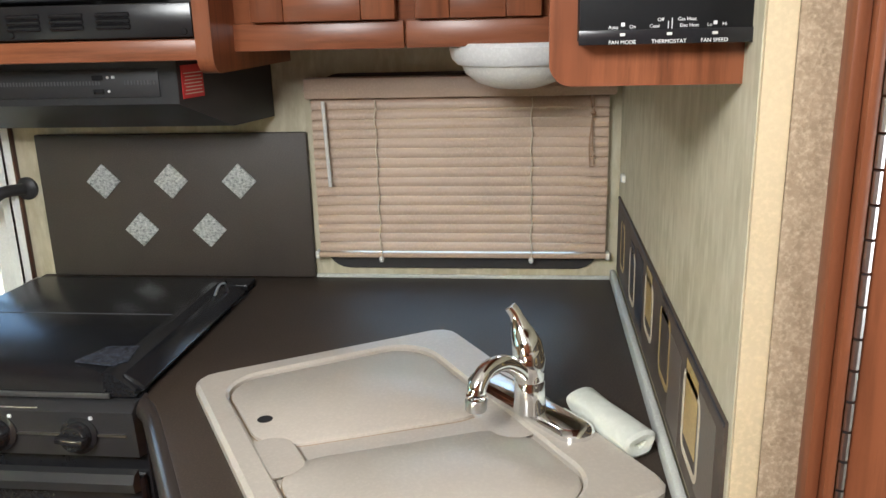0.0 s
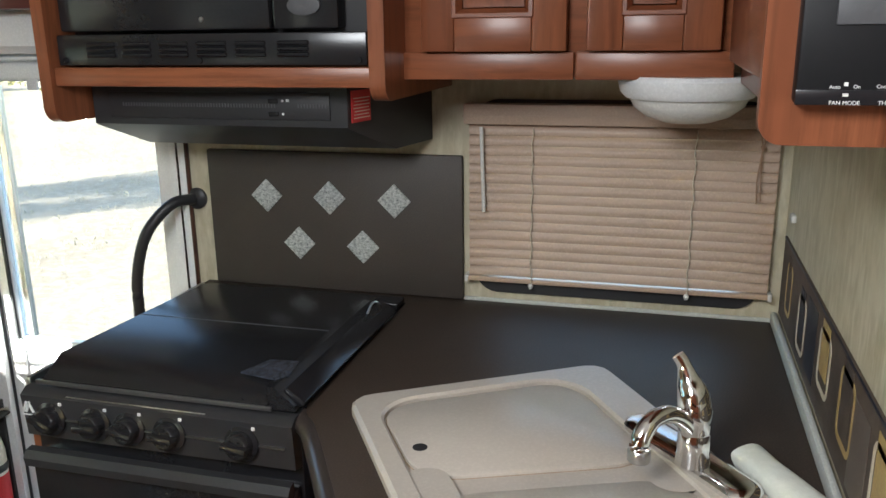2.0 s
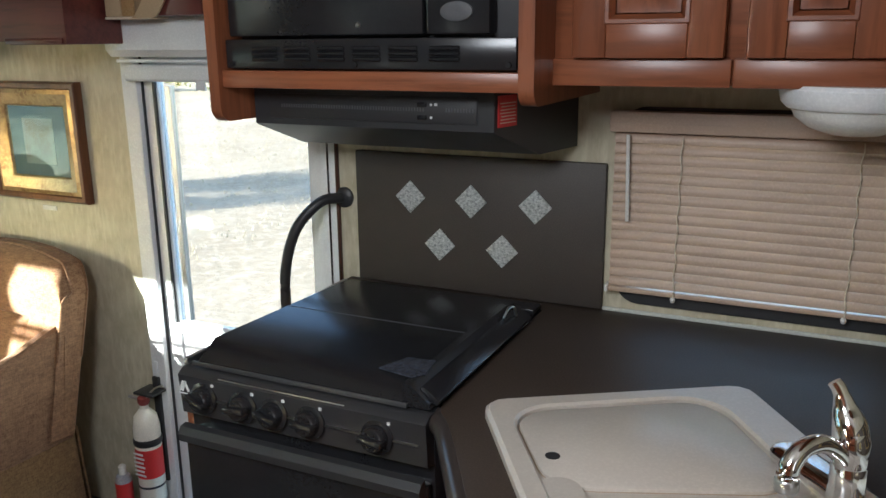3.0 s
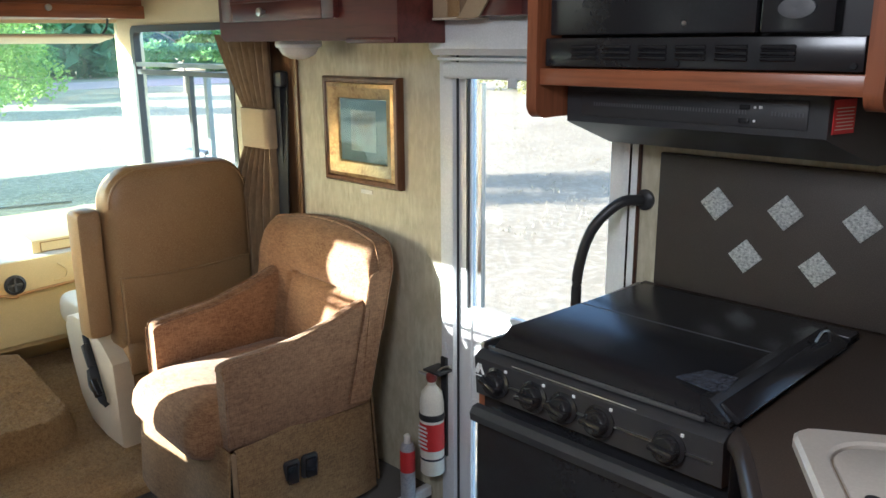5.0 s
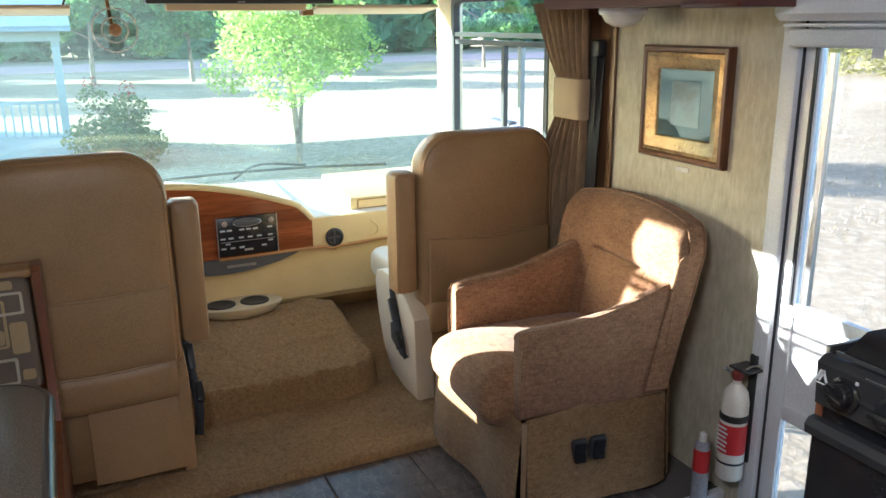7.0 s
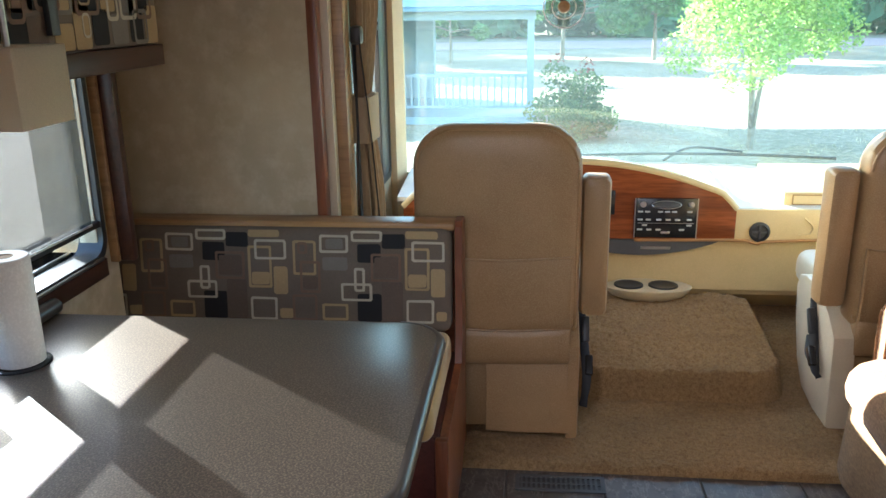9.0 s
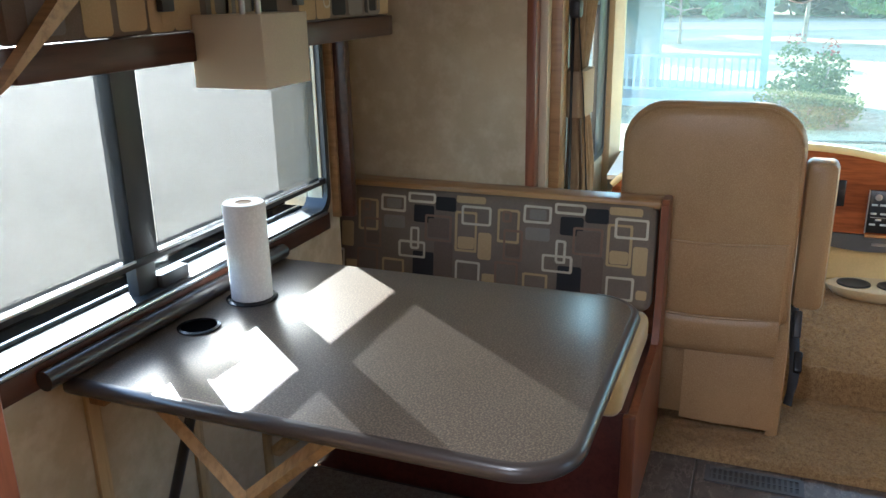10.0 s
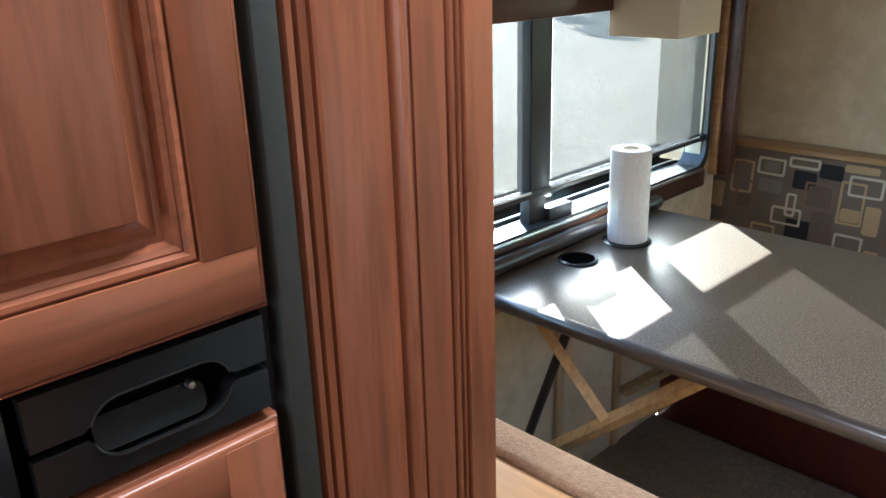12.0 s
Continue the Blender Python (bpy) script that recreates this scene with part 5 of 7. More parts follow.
def captain_seat(name, y0, xb, side, label, w, top):
    """A swivel cab seat that faces the windshield; side is +1 or -1 for the upright armrest."""
    y1 = y0 + w
    s = thing(name, (xb - 0.3, (y0 + y1) / 2, 0.03), label, "seat", "cab seats")
    def slice_at(x, d, z0, z1, r=0.13):
        return [(x, p[0], p[1]) for p in u_outline(y0 + d, y1 - d, z0 + d, z1 - d, r)]
    part("backrest", [loft([slice_at(xb - 0.165, 0.08, 0.4, top - 0.025), slice_at(xb - 0.15, 0.035, 0.4, top - 0.012), slice_at(xb - 0.12, 0.01, 0.4, top), slice_at(xb - 0.095, 0.002, 0.4, top), slice_at(xb - 0.08, 0.0, 0.4, top), slice_at(xb - 0.03, 0.0, 0.4, top), slice_at(xb - 0.01, 0.012, 0.4, top), slice_at(xb + 0.003, 0.04, 0.4, top), slice_at(xb + 0.007, 0.1, 0.42, top)])], LEATHER, s)
    part("piping", tube([(xb - 0.012, p[0], p[1]) for p in u_outline(y0 + 0.012, y1 - 0.012, 0.412, top - 0.012, 0.125)], 0.005, 6, steps=1), LEATHER, s)
    def sag(z0, z1, k0, k1, d, x):
        """A stitched panel outline with a drooping upper hem."""
        n = 16
        up = [(y0 + 0.022 + d + (w - 0.044 - 2 * d) * i / n, z1 - d - 0.012 * math.sin(math.pi * i / n) * k1) for i in range(n + 1)]
        lo = [(y0 + 0.022 + d + (w - 0.044 - 2 * d) * i / n, z0 + d - 0.008 * math.sin(math.pi * i / n) * k0) for i in range(n + 1)]
        return [(x, *p) for p in up] + [(x, *p) for p in reversed(lo)]
    part("map_pocket", [loft([sag(0.425, 0.675, 1, 1, d, xb + t) for d, t in ((0, -0.008), (0, 0.007), (0.005, 0.012), (0.03, 0.015))])], LEATHER, s, "stitched map pocket")
    part("pocket_hem", tube([(xb + 0.012, y0 + 0.03, 0.672), (xb + 0.016, (y0 + y1) / 2, 0.66), (xb + 0.012, y1 - 0.03, 0.672)], 0.004, 6), LEATHER, s)
    part("back_lower", [loft([sag(0.3, 0.43, 1, 1, d, xb + t) for d, t in ((0.01, -0.12), (0, -0.1), (0, 0.0), (0.006, 0.006), (0.03, 0.012))])], LEATHER, s)
    part("lower_hem", tube([(xb + 0.008, y0 + 0.03, 0.428), (xb + 0.012, (y0 + y1) / 2, 0.416), (xb + 0.008, y1 - 0.03, 0.428)], 0.0035, 6), LEATHER, s)
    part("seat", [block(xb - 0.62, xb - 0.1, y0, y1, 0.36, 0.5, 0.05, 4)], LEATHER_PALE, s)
    SH = [(0.02, 0.035), (0.0, 0.36), (-0.08, 0.42), (-0.2, 0.47), (-0.33, 0.475), (-0.4, 0.455), (-0.42, 0.41), (-0.39, 0.28), (-0.33, 0.14), (-0.25, 0.06), (-0.12, 0.035)]
    ye = ((y1 - 0.03, y1 - 0.004, y1 + 0.006, y1 + 0.01) if side > 0 else (y0 + 0.03, y0 - 0.03, y0 - 0.04, y0 - 0.044))
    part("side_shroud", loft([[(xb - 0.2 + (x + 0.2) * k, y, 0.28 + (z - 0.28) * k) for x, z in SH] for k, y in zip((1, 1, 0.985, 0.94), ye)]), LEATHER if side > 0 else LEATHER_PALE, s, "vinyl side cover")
    part("pedestal", [block(xb - 0.45, xb - 0.06, y0 + 0.06, y1 - 0.06, 0.03, 0.36, 0.01)], LEATHER, s)
    half = y0 + 0.235
    part("skirt", [loft([[(xb + f, y0 + 0.012, z), (xb + f + 0.004, (y0 + half) / 2, z), (xb + f, half + 0.02, z), (xb + f - 0.008, half + 0.02, z), (xb + f - 0.008, y0 + 0.012, z)] for f, z in ((-0.03, 0.31), (-0.024, 0.2), (-0.014, 0.06), (-0.016, 0.055))])], LEATHER, s)
    part("skirt", [loft([[(xb + f, half, z), (xb + f + 0.007, half + 0.1, z), (xb + f + 0.002, y1 - 0.02, z), (xb + f - 0.008, y1 - 0.02, z), (xb + f - 0.008, half, z)] for f, z in ((-0.012, 0.31), (0.0, 0.25), (0.012, 0.15), (0.02, 0.055), (0.016, 0.05))])], LEATHER, s, "loose rear skirt flap")
    ya, yb = (y1 + 0.005, y1 + 0.095) if side > 0 else (y0 - 0.095, y0 - 0.005)
    part("armrest", [loft([[(x, p[0], p[1]) for p in rounded(ya + d, yb - d, 0.455 + d, 0.925 - d, 0.02, 5)] for x, d in ((xb - 0.14, 0.02), (xb - 0.132, 0.006), (xb - 0.11, 0), (xb - 0.06, 0), (xb - 0.04, 0.006), (xb - 0.032, 0.018))])], LEATHER, s)
    yo = y1 + 0.02 if side > 0 else y0 - 0.046
    bk = part("belt_strap", [tube([(xb - 0.2, yo, 0.43), (xb - 0.14, yo + side * 0.012, 0.32), (xb - 0.07, yo + side * 0.02, 0.22), (xb - 0.05, yo + side * 0.01, 0.12 if side > 0 else 0.19)], 0.016, 8, 0.35)], BELT, s, "black belt strap")
    part("buckle", [moved(block(-0.014, 0.014, -0.012, 0.012, -0.045, 0.045, 0.005), Matrix.Translation((xb - 0.16, yo + side * 0.018, 0.36)) @ pose(0, 0, 0, 0, -30))], BLACK_MATT, bk)
    part("buckle", [moved(block(-0.016, 0.016, -0.013, 0.013, -0.035, 0.035, 0.006, 3), Matrix.Translation((xb - 0.09, yo + side * 0.028, 0.255)) @ pose(0, 0, 0, 0, -42))], BLACK, bk)
    part("latch_stalk", [tube([(xb - 0.19, yo + side * 0.01, 0.29), (xb - 0.13, yo + side * 0.03, 0.25), (xb - 0.07, yo + side * 0.03, 0.235)], 0.009, 8)], BLACK_MATT, bk)
    return s


captain_seat("driver_seat", -0.335, -2.765, 1, "tan leather driver's seat with its armrest folded up", 0.535, 1.09)
captain_seat("passenger_seat", 1.1, -2.9, -1, "tan leather passenger seat with its armrest folded up", 0.57, 1.062)

# ---- barrel chair ----
def barrel_chair():
    c = thing("armchair", (0, 0, 0), "brown tweed barrel armchair with a pleated skirt", "chair")
    def arm(sx):
        """One padded arm: its top rises to the back; sx is its side."""
        prof = smooth_line([(-0.262, 0.583, 0), (-0.252, 0.6, 0), (-0.2, 0.608, 0), (-0.1, 0.615, 0), (-0.02, 0.624, 0), (0.08, 0.648, 0), (0.14, 0.668, 0), (0.2, 0.688, 0), (0.26, 0.704, 0)], 4)
        rings = []
        for p in prof:
            y, h = p.x, p.y
            f = max(0.0, min(1.0, (y + 0.27) / 0.5))
            xo, th = 0.268 + 0.018 * f - 0.012 * f * f, 0.052 - 0.006 * f
            yb = y if y < 0.12 else 0.12 + (y - 0.12) * 0.85
            flare = 0.018 * f
            row = [(xo - 0.006, 0.335), (xo, 0.35), (xo + 0.004 + flare * 0.5, 0.5), (xo + 0.003 + flare, h - 0.025), (xo - 0.001 + flare, h - 0.008), (xo - 0.01 + flare, h - 0.001), (xo - 0.5 * th + flare, h + 0.002), (xo - th + 0.009 + flare, h - 0.002), (xo - th + flare, h - 0.012), (xo - th - 0.002 + flare * 0.5, h - 0.05), (xo - th, 0.4), (xo - th, 0.335)]
            rings.append([(sx * x, yb + 0.1 * max(0, y - 0.1) * (z - 0.335) / 0.4, z) for x, z in row])
        a = part("arm", loft(rings), TWEED, c, "padded arm")
        part("welt", [tube([r[5] for r in rings], 0.0042, 6, steps=1), tube([r[8] for r in rings], 0.0038, 6, steps=1), tube([(q[0], q[1] - 0.002, q[2]) for q in rings[0][1:6]], 0.0042, 6, steps=1)], TWEED, a)
    arm(1)
    arm(-1)
    part("seat", [loft([[(p[0] - 0.012 * math.sin(math.pi * (z - 0.3) / 0.3), p[1] + 0.02 * (1 - math.cos(3.0 * p[0])), z) for p in rounded(-0.262 + d, 0.235 - d, -0.362 + d, 0.2, [0.075, 0.06, 0.05, 0.05], 8)] for d, z in ((0.06, 0.292), (0.02, 0.302), (0.004, 0.325), (0.0, 0.355), (0.006, 0.39), (0.02, 0.418), (0.045, 0.44), (0.085, 0.456), (0.13, 0.466), (0.18, 0.472))])], TWEED, c, "plump seat cushion")
    # backrest: a head roll over a sunken lumbar panel, seams pressed in
    def groove(d, w=0.009):
        return math.exp(-(d / w) ** 2)
    def face(s, t):
        x = (0.318 + 0.018 * t) * s - 0.032
        z_top = 0.893 - 0.035 * abs(s) ** 2.2 - 0.07 * max(0.0, (abs(s) - 0.82) / 0.18) ** 3
        z = 0.36 + (z_top - 0.36) * t
        lean = 0.19 * (z - 0.44)
        puff = 0.03 * math.sin(math.pi * min(1, max(0, (z - 0.69) / 0.2))) * (1 - abs(s) ** 3)
        inside = 1.0 if abs(x) < 0.15 else max(0.0, 1 - (abs(x) - 0.15) / 0.03)
        if z < 0.69:
            puff += 0.014 * inside * math.sin(math.pi * min(1, max(0, (z - 0.42) / 0.27)))
        if abs(x) < 0.15:
            puff -= 0.016 * groove(z - 0.69 - 0.4 * x * x, 0.008)
        if z < 0.695:
            puff -= 0.012 * groove(abs(x + 0.02) - 0.15 + 0.03 * (0.69 - z), 0.007)
        wrap = 0.02 * abs(s) ** 2.2
        edge = 0.03 * max(0.0, (t - 0.93) / 0.07) ** 2
        return (x, 0.19 + lean - puff - wrap + edge, z)
    n, m = 64, 56
    front = [[face(-1 + 2 * i / n, j / m) for j in range(m + 1)] for i in range(n + 1)]
    rear = [[(x, 0.236 + 0.21 * (z - 0.36) + 0.03 * (1 - (i / n * 2 - 1) ** 2), z) for i, z, x in ((i, p[2] - 0.006, p[0]) for p in front[i])] for i in range(n + 1)]
    part("backrest", [loft([front[i] + rear[i][::-1] for i in range(n + 1)])], TWEED, c, "rounded backrest with a head roll and lumbar panel")
    rim = [front[0][j] for j in range(30, m + 1)] + [front[i][m] for i in range(1, n)] + [front[n][j] for j in range(m, 29, -1)]
    part("back_welt", [tube([(p[0], p[1] + 0.004, p[2] + 0.001) for p in rim], 0.0042, 6, steps=1), tube([(p[0], 0.234 + 0.21 * (p[2] - 0.36), p[2] - 0.004) for p in rim], 0.004, 6, steps=1)], TWEED, c)
    part("side_seam", tube([(0.281, 0.203, 0.36), (0.288, 0.21, 0.45), (0.294, 0.222, 0.56), (0.297, 0.232, 0.64), (0.297, 0.236, 0.665)], 0.0032, 6), TWEED, c)
    for nm, pts in (("skirt_front", ((-0.31, -0.29), (0.3, -0.278))), ("skirt_side", ((0.298, -0.262), (0.24, 0.26))), ("skirt_side", ((-0.29, 0.27), (-0.3, -0.262))), ("skirt_back", ((0.24, 0.275), (-0.28, 0.275)))):
        (xa, ya), (xb, yb) = pts
        rr = []
        for k in range(13):
            s = k / 12
            x, y = xa + (xb - xa) * s, ya + (yb - ya) * s
            o = Vector((yb - ya, xa - xb)).normalized()
            wv = 0.004 * math.sin(s * 9)
            rr.append([(x + o.x * (f + wv), y + o.y * (f + wv), z) for f, z in ((0, 0.352), (0.005, 0.345), (0.012 + wv, 0.2), (0.024 + 2 * wv, 0.02), (0.018 + 2 * wv, 0.018), (-0.004, 0.345))])
        part(nm, loft(rr), TWEED_SKIRT, c)
    part("skirt_pleat", [prism([(0.28, -0.25), (0.299, -0.276), (0.304, -0.262)], "z", 0.02, 0.34)], CURTAIN, c, "dark inverted pleat")
    for y in (-0.078, -0.012):
        m = Matrix.Translation((0.289, y, 0.21)) @ pose(0, 0, 0, 0, 0, -5) @ pose(0, 0, 0, 0, 90)
        rk = part("rocker_switch", [moved(loft([[(p[0], p[1], z) for p in rounded(-0.042 + d, 0.042 - d, -0.028 + d, 0.028 - d, 0.012, 4)] for d, z in ((0, 0), (0.001, 0.006), (0.007, 0.01))]), m @ pose(0, 0, 0, 0, 6))], BLACK_MATT, c, "black rocker switch")
        part("rocker", [moved(prism([(-0.03, 0.0), (-0.03, 0.012), (0.0, 0.007), (0.03, 0.016), (0.03, 0.0)], "y", -0.017, 0.017), m @ Matrix.Translation((0, 0, 0.008)) @ pose(0, 0, 0, 0, 6))], BLACK, rk)
    c.matrix_basis = pose(-2.32, 1.315, 0.0, 0, 0, -3)
    return c


barrel_chair()
register = thing("floor_register", (-2.51, 0.14, 0), "dark metal floor register let into the tiles", "vent")
part("plate", flat_ring(-0.14, 0.14, -0.045, 0.045, 0.014, 0, 0.005, 0.006, 0.004), GREYP, register)
part("cross_bar", block(-0.126, 0.126, 0, 0.003, -0.003, 0.003), GREYP, register)
for k in range(16):
    part("bar", block(-0.1235 + 0.0155 * k, -0.1165 + 0.0155 * k, 0.0, 0.004, -0.032, 0.032), GREYP, register)
part("duct", block(-0.126, 0.126, -0.002, 0.0005, -0.031, 0.031), BLACK_MATT, register)
for ob in register.children:
    ob.matrix_basis = Matrix.Translation((-2.515, 0.145, 0.001)) @ Matrix(((0, 0, 1, 0), (1, 0, 0, 0), (0, 1, 0, 0), (0, 0, 0, 1)))

# ---- overhead cabinets at the front ----
BURGUNDY = timber("burgundy_stain", (0.14, 0.036, 0.028), (0.09, 0.024, 0.02), "x")
fc = thing("front_cabinet", (-2.35, 1.6, 1.49), "dark burgundy overhead cabinet with a small knob", "cabinet")
part("body", prism(rounded(-2.69, -2.0, 1.492, 2.04, [0.035, 0.004, 0.004, 0.004], 5), "y", 1.47, YP - 0.003), BURGUNDY, fc)
panel_door(fc, -2.64, -2.03, 1.555, 2.0, 1.47, BURGUNDY, BURGUNDY, 0.06)
part("knob", lathe([(0.006, 0), (0.006, 0.012), (0.014, 0.016), (0.013, 0.024), (0.0, 0.026)], 16, Matrix.Translation((-2.381, 1.45, 1.581)) @ pose(0, 0, 0, 90)), STEEL, fc)
fe = thing("entry_cabinet", (-1.82, 1.6, 1.48), "dark burgundy end cabinet over the entry door", "cabinet")
part("body", prism(rounded(-1.995, -1.77, 1.484, 2.04, [0.03, 0.004, 0.004, 0.004], 5), "y", 1.46, YP - 0.082), BURGUNDY, fe)
part("bottom_lip", block(-1.985, -1.78, 1.455, 1.462, 1.486, 1.5, 0.002), BURGUNDY, fe)
ev = thing("entry_valance", (-1.58, 1.6, 1.547), "tan and brown valance with a ribbon over the entry door", "valance")
for x0, x1, mat in ((-1.755, -1.7, TIE), (-1.7, -1.655, LEATHER), (-1.655, -1.6, CURTAIN), (-1.6, -1.44, BURGUNDY)):
    part("panel", block(x0, x1 - 0.002, 1.575, 1.632, 1.55, 2.04, 0.004), mat, ev)
part("ribbon", loft([[(x, y, z) for x, y in ((a, 1.566), (a + 0.075, 1.564), (a + 0.075, 1.57), (a, 1.572))] for a, z in ((-1.66, 1.546), (-1.648, 1.552), (-1.625, 1.58), (-1.59, 1.63), (-1.57, 1.7), (-1.565, 2.03))]), TIE, ev, "wide tan ribbon")
part("bottom_edge", block(-1.755, -1.6, 1.572, 1.634, 1.544, 1.55, 0.002), PALEP, ev)
fd = thing("dome_light", (-2.42, 1.6, 1.43), "small white dome light under the overhead cabinet", "light")
part("base", lathe([(0.075, 0.06), (0.078, 0.05), (0.074, 0.04)], 28, Matrix.Translation((-2.42, 1.6, 1.432))), WHITE, fd)
part("lens", lathe([(0.068, 0.04), (0.055, 0.018), (0.03, 0.004), (0, 0)], 28, Matrix.Translation((-2.42, 1.6, 1.432))), FROST, fd)
wc = thing("windshield_cabinet", (-3.9, 0.6, 1.6), "cherry overhead cabinet above the windshield", "cabinet")
part("body", block(-4.3, -3.72, -0.5, 1.69, 1.6, 2.04, 0.004), CHERRY_Y, wc)
part("rail", block(-3.725, -3.7, -0.5, 1.69, 1.595, 1.65, 0.004), CHERRY_Y, wc)
part("knob", lathe([(0.006, 0), (0.006, 0.012), (0.014, 0.016), (0.013, 0.024), (0.0, 0.026)], 16, Matrix.Translation((-3.7, 1.273, 1.634)) @ pose(0, 0, 0, 0, 90)), STEEL, wc)
tv = thing("television", (-3.6, 0.66, 1.53), "black flat television under the front cabinet", "television")
part("case", block(-3.66, -3.6, 0.28, 1.02, 1.53, 1.98, 0.006), BLACK_MATT, tv)
part("screen", block(-3.6, -3.597, 0.3, 1.0, 1.55, 1.96), BLACK, tv)
part("badge", block(-3.6, -3.5965, 0.625, 0.655, 1.5365, 1.5395), STEEL, tv)
part("mount", block(-3.72, -3.66, 0.36, 0.92, 1.505, 1.62, 0.004), CREAM, tv, "tan mounting board")
for y0, y1 in ((0.98, 1.55), (-0.42, 0.02)):
    v = thing("sun_visor", (-3.78, (y0 + y1) / 2, 1.55), "tan padded sun visor swung up", "visor")
    part("pad", [moved(block(-0.09, 0.09, y0, y1, -0.008, 0.008, 0.007, 3), Matrix.Translation((-3.8, 0, 1.51)) @ pose(0, 0, 0, 0, -8))], LEATHER_PALE, v)
    part("rod", tube([(-3.72, y0 - 0.01, 1.6), (-3.74, y0 - 0.012, 1.55), (-3.8, y0 + 0.02, 1.515)], 0.005, 8), BLACK_MATT, v)
    part("rod", tube([(-3.72, y1 - 0.02, 1.6), (-3.76, y1 - 0.015, 1.555), (-3.8, y1 - 0.03, 1.515)], 0.005, 8), BLACK_MATT, v)
    part("mirror_clip", block(-3.82, -3.76, y0 - 0.05, y0 + 0.0, 1.485, 1.51, 0.004), OAK, v)
fan = thing("cab_fan", (-3.5, 0.16, 1.45), "small clear-bladed cab fan", "fan")
fmx = Matrix.Translation((-3.52, 0.155, 1.435)) @ pose(0, 0, 0, 0, 82)
CLEAR = pane_material("clear_plastic", (0.72, 0.72, 0.68))
part("hub", lathe([(0.02, 0), (0.024, 0.01), (0.02, 0.024), (0.0, 0.028)], 20, fmx), OAK, fan)
part("guard", [tube([fmx @ Vector((r * math.cos(a), r * math.sin(a), 0.012 - 0.05 * r)) for a in (2 * math.pi * i / 28 for i in range(29))], 0.0028, 6, steps=1) for r in (0.078, 0.045)], FROST, fan)
for k in range(4):
    part("blade", [moved(loft([[(p[0], p[1], z) for p in rounded(0.018, 0.074, -0.026, 0.026, 0.02, 4)] for z in (-0.001, 0.001)]), fmx @ pose(0, 0, 0, 0, 0, 90 * k) @ pose(0, 0, 0, 18))], CLEAR, fan)
part("bracket", tube([fmx @ Vector((0, 0, -0.02)), (-3.6, 0.15, 1.47), (-3.72, 0.15, 1.56), (-3.76, 0.15, 1.603)], 0.007, 8), OAK, fan)

# ---- dinette ----
PATTERN_COLOURS = [surface("print_" + n, c, rough=0.85, fine=220, bump=0.15) for n, c in (("gold", (0.4, 0.28, 0.14)), ("brown", (0.13, 0.09, 0.065)), ("black", (0.014, 0.013, 0.014)), ("rust", (0.19, 0.115, 0.075)), ("cream", (0.5, 0.44, 0.33)), ("grey", (0.19, 0.165, 0.14)))]
# Glossless near-black: the shade inside recesses is put into this colour.
RECESS_SHADE = surface("recess_shade_black", (0.003, 0.003, 0.003), rough=0.9, spec=0.0, bump=0)
TAUPE = surface("taupe_cloth", (0.16, 0.122, 0.09), (0.125, 0.095, 0.07), 0.9, fine=300, bump=0.2)


def printed(parent, put, u0, u1, v0, v1, cell, seed):
    """A print of rounded squares and rings on cloth; put(u, v, h) lays a point on the cloth."""
    rng = random.Random(seed)
    shapes = {i: [] for i in range(6)}
    def solid(x0, x1, z0, z1, h, colour):
        if x1 - x0 < 0.02 or z1 - z0 < 0.02:
            return
        q = rounded(x0, x1, z0, z1, 0.009, 3)
        if len(q) > 7:
            shapes[colour].append(loft([[put(a, b, h) for a, b in q], [put(a, b, h + 0.0006) for a, b in q]]))
    def ring(x0, x1, z0, z1, h, w, colour):
        if x0 < u0 or x1 > u1 or z0 < v0 or z1 > v1:
            return
        j = [rng.uniform(-0.004, 0.004) for _ in range(4)]
        o, i = rounded(x0, x1, z0, z1, 0.013, 3), rounded(x0 + w + j[0] * 0.4, x1 - w + j[1] * 0.4, z0 + w, z1 - w, 0.008, 3)
        shapes[colour].append(loft([[put(a, b, hh) for a, b in q] for q, hh in ((o, h), (o, h + 0.0007), (i, h + 0.0007), (i, h), (o, h))], caps=False))
    nu, nv = int((u1 - u0) / cell) + 1, int((v1 - v0) / cell) + 1
    for a in range(nu):
        for b in range(nv):
            x, z = u0 + a * cell + rng.uniform(-0.01, 0.01) + (0.5 * cell if b % 2 else 0), v0 + b * cell + rng.uniform(-0.008, 0.008)
            w, h = cell * rng.uniform(0.75, 1.2), cell * rng.uniform(0.75, 1.2)
            solid(max(x, u0), min(x + w, u1), max(z, v0), min(z + h, v1), 0.0006, rng.choice((0, 0, 1, 2, 2, 3, 5)))
            x2, z2 = x + rng.uniform(-0.03, 0.03), z + rng.uniform(-0.03, 0.02)
            ring(x2, x2 + w * rng.uniform(0.8, 1.15), z2, z2 + h * rng.uniform(0.7, 1.1), 0.0013, cell * 0.115, rng.choice((4, 4, 0, 5, 3)))
            if rng.random() < 0.12:
                x3, z3 = x + rng.uniform(0, 0.04), z + rng.uniform(0, 0.04)
                ring(x3, x3 + w * 0.5, z3, z3 + h * 0.55, 0.0021, cell * 0.07, rng.choice((4, 0)))
    for i, s in shapes.items():
        if s:
            tagged(part("print", s, PATTERN_COLOURS[i], parent), kind="stuff")


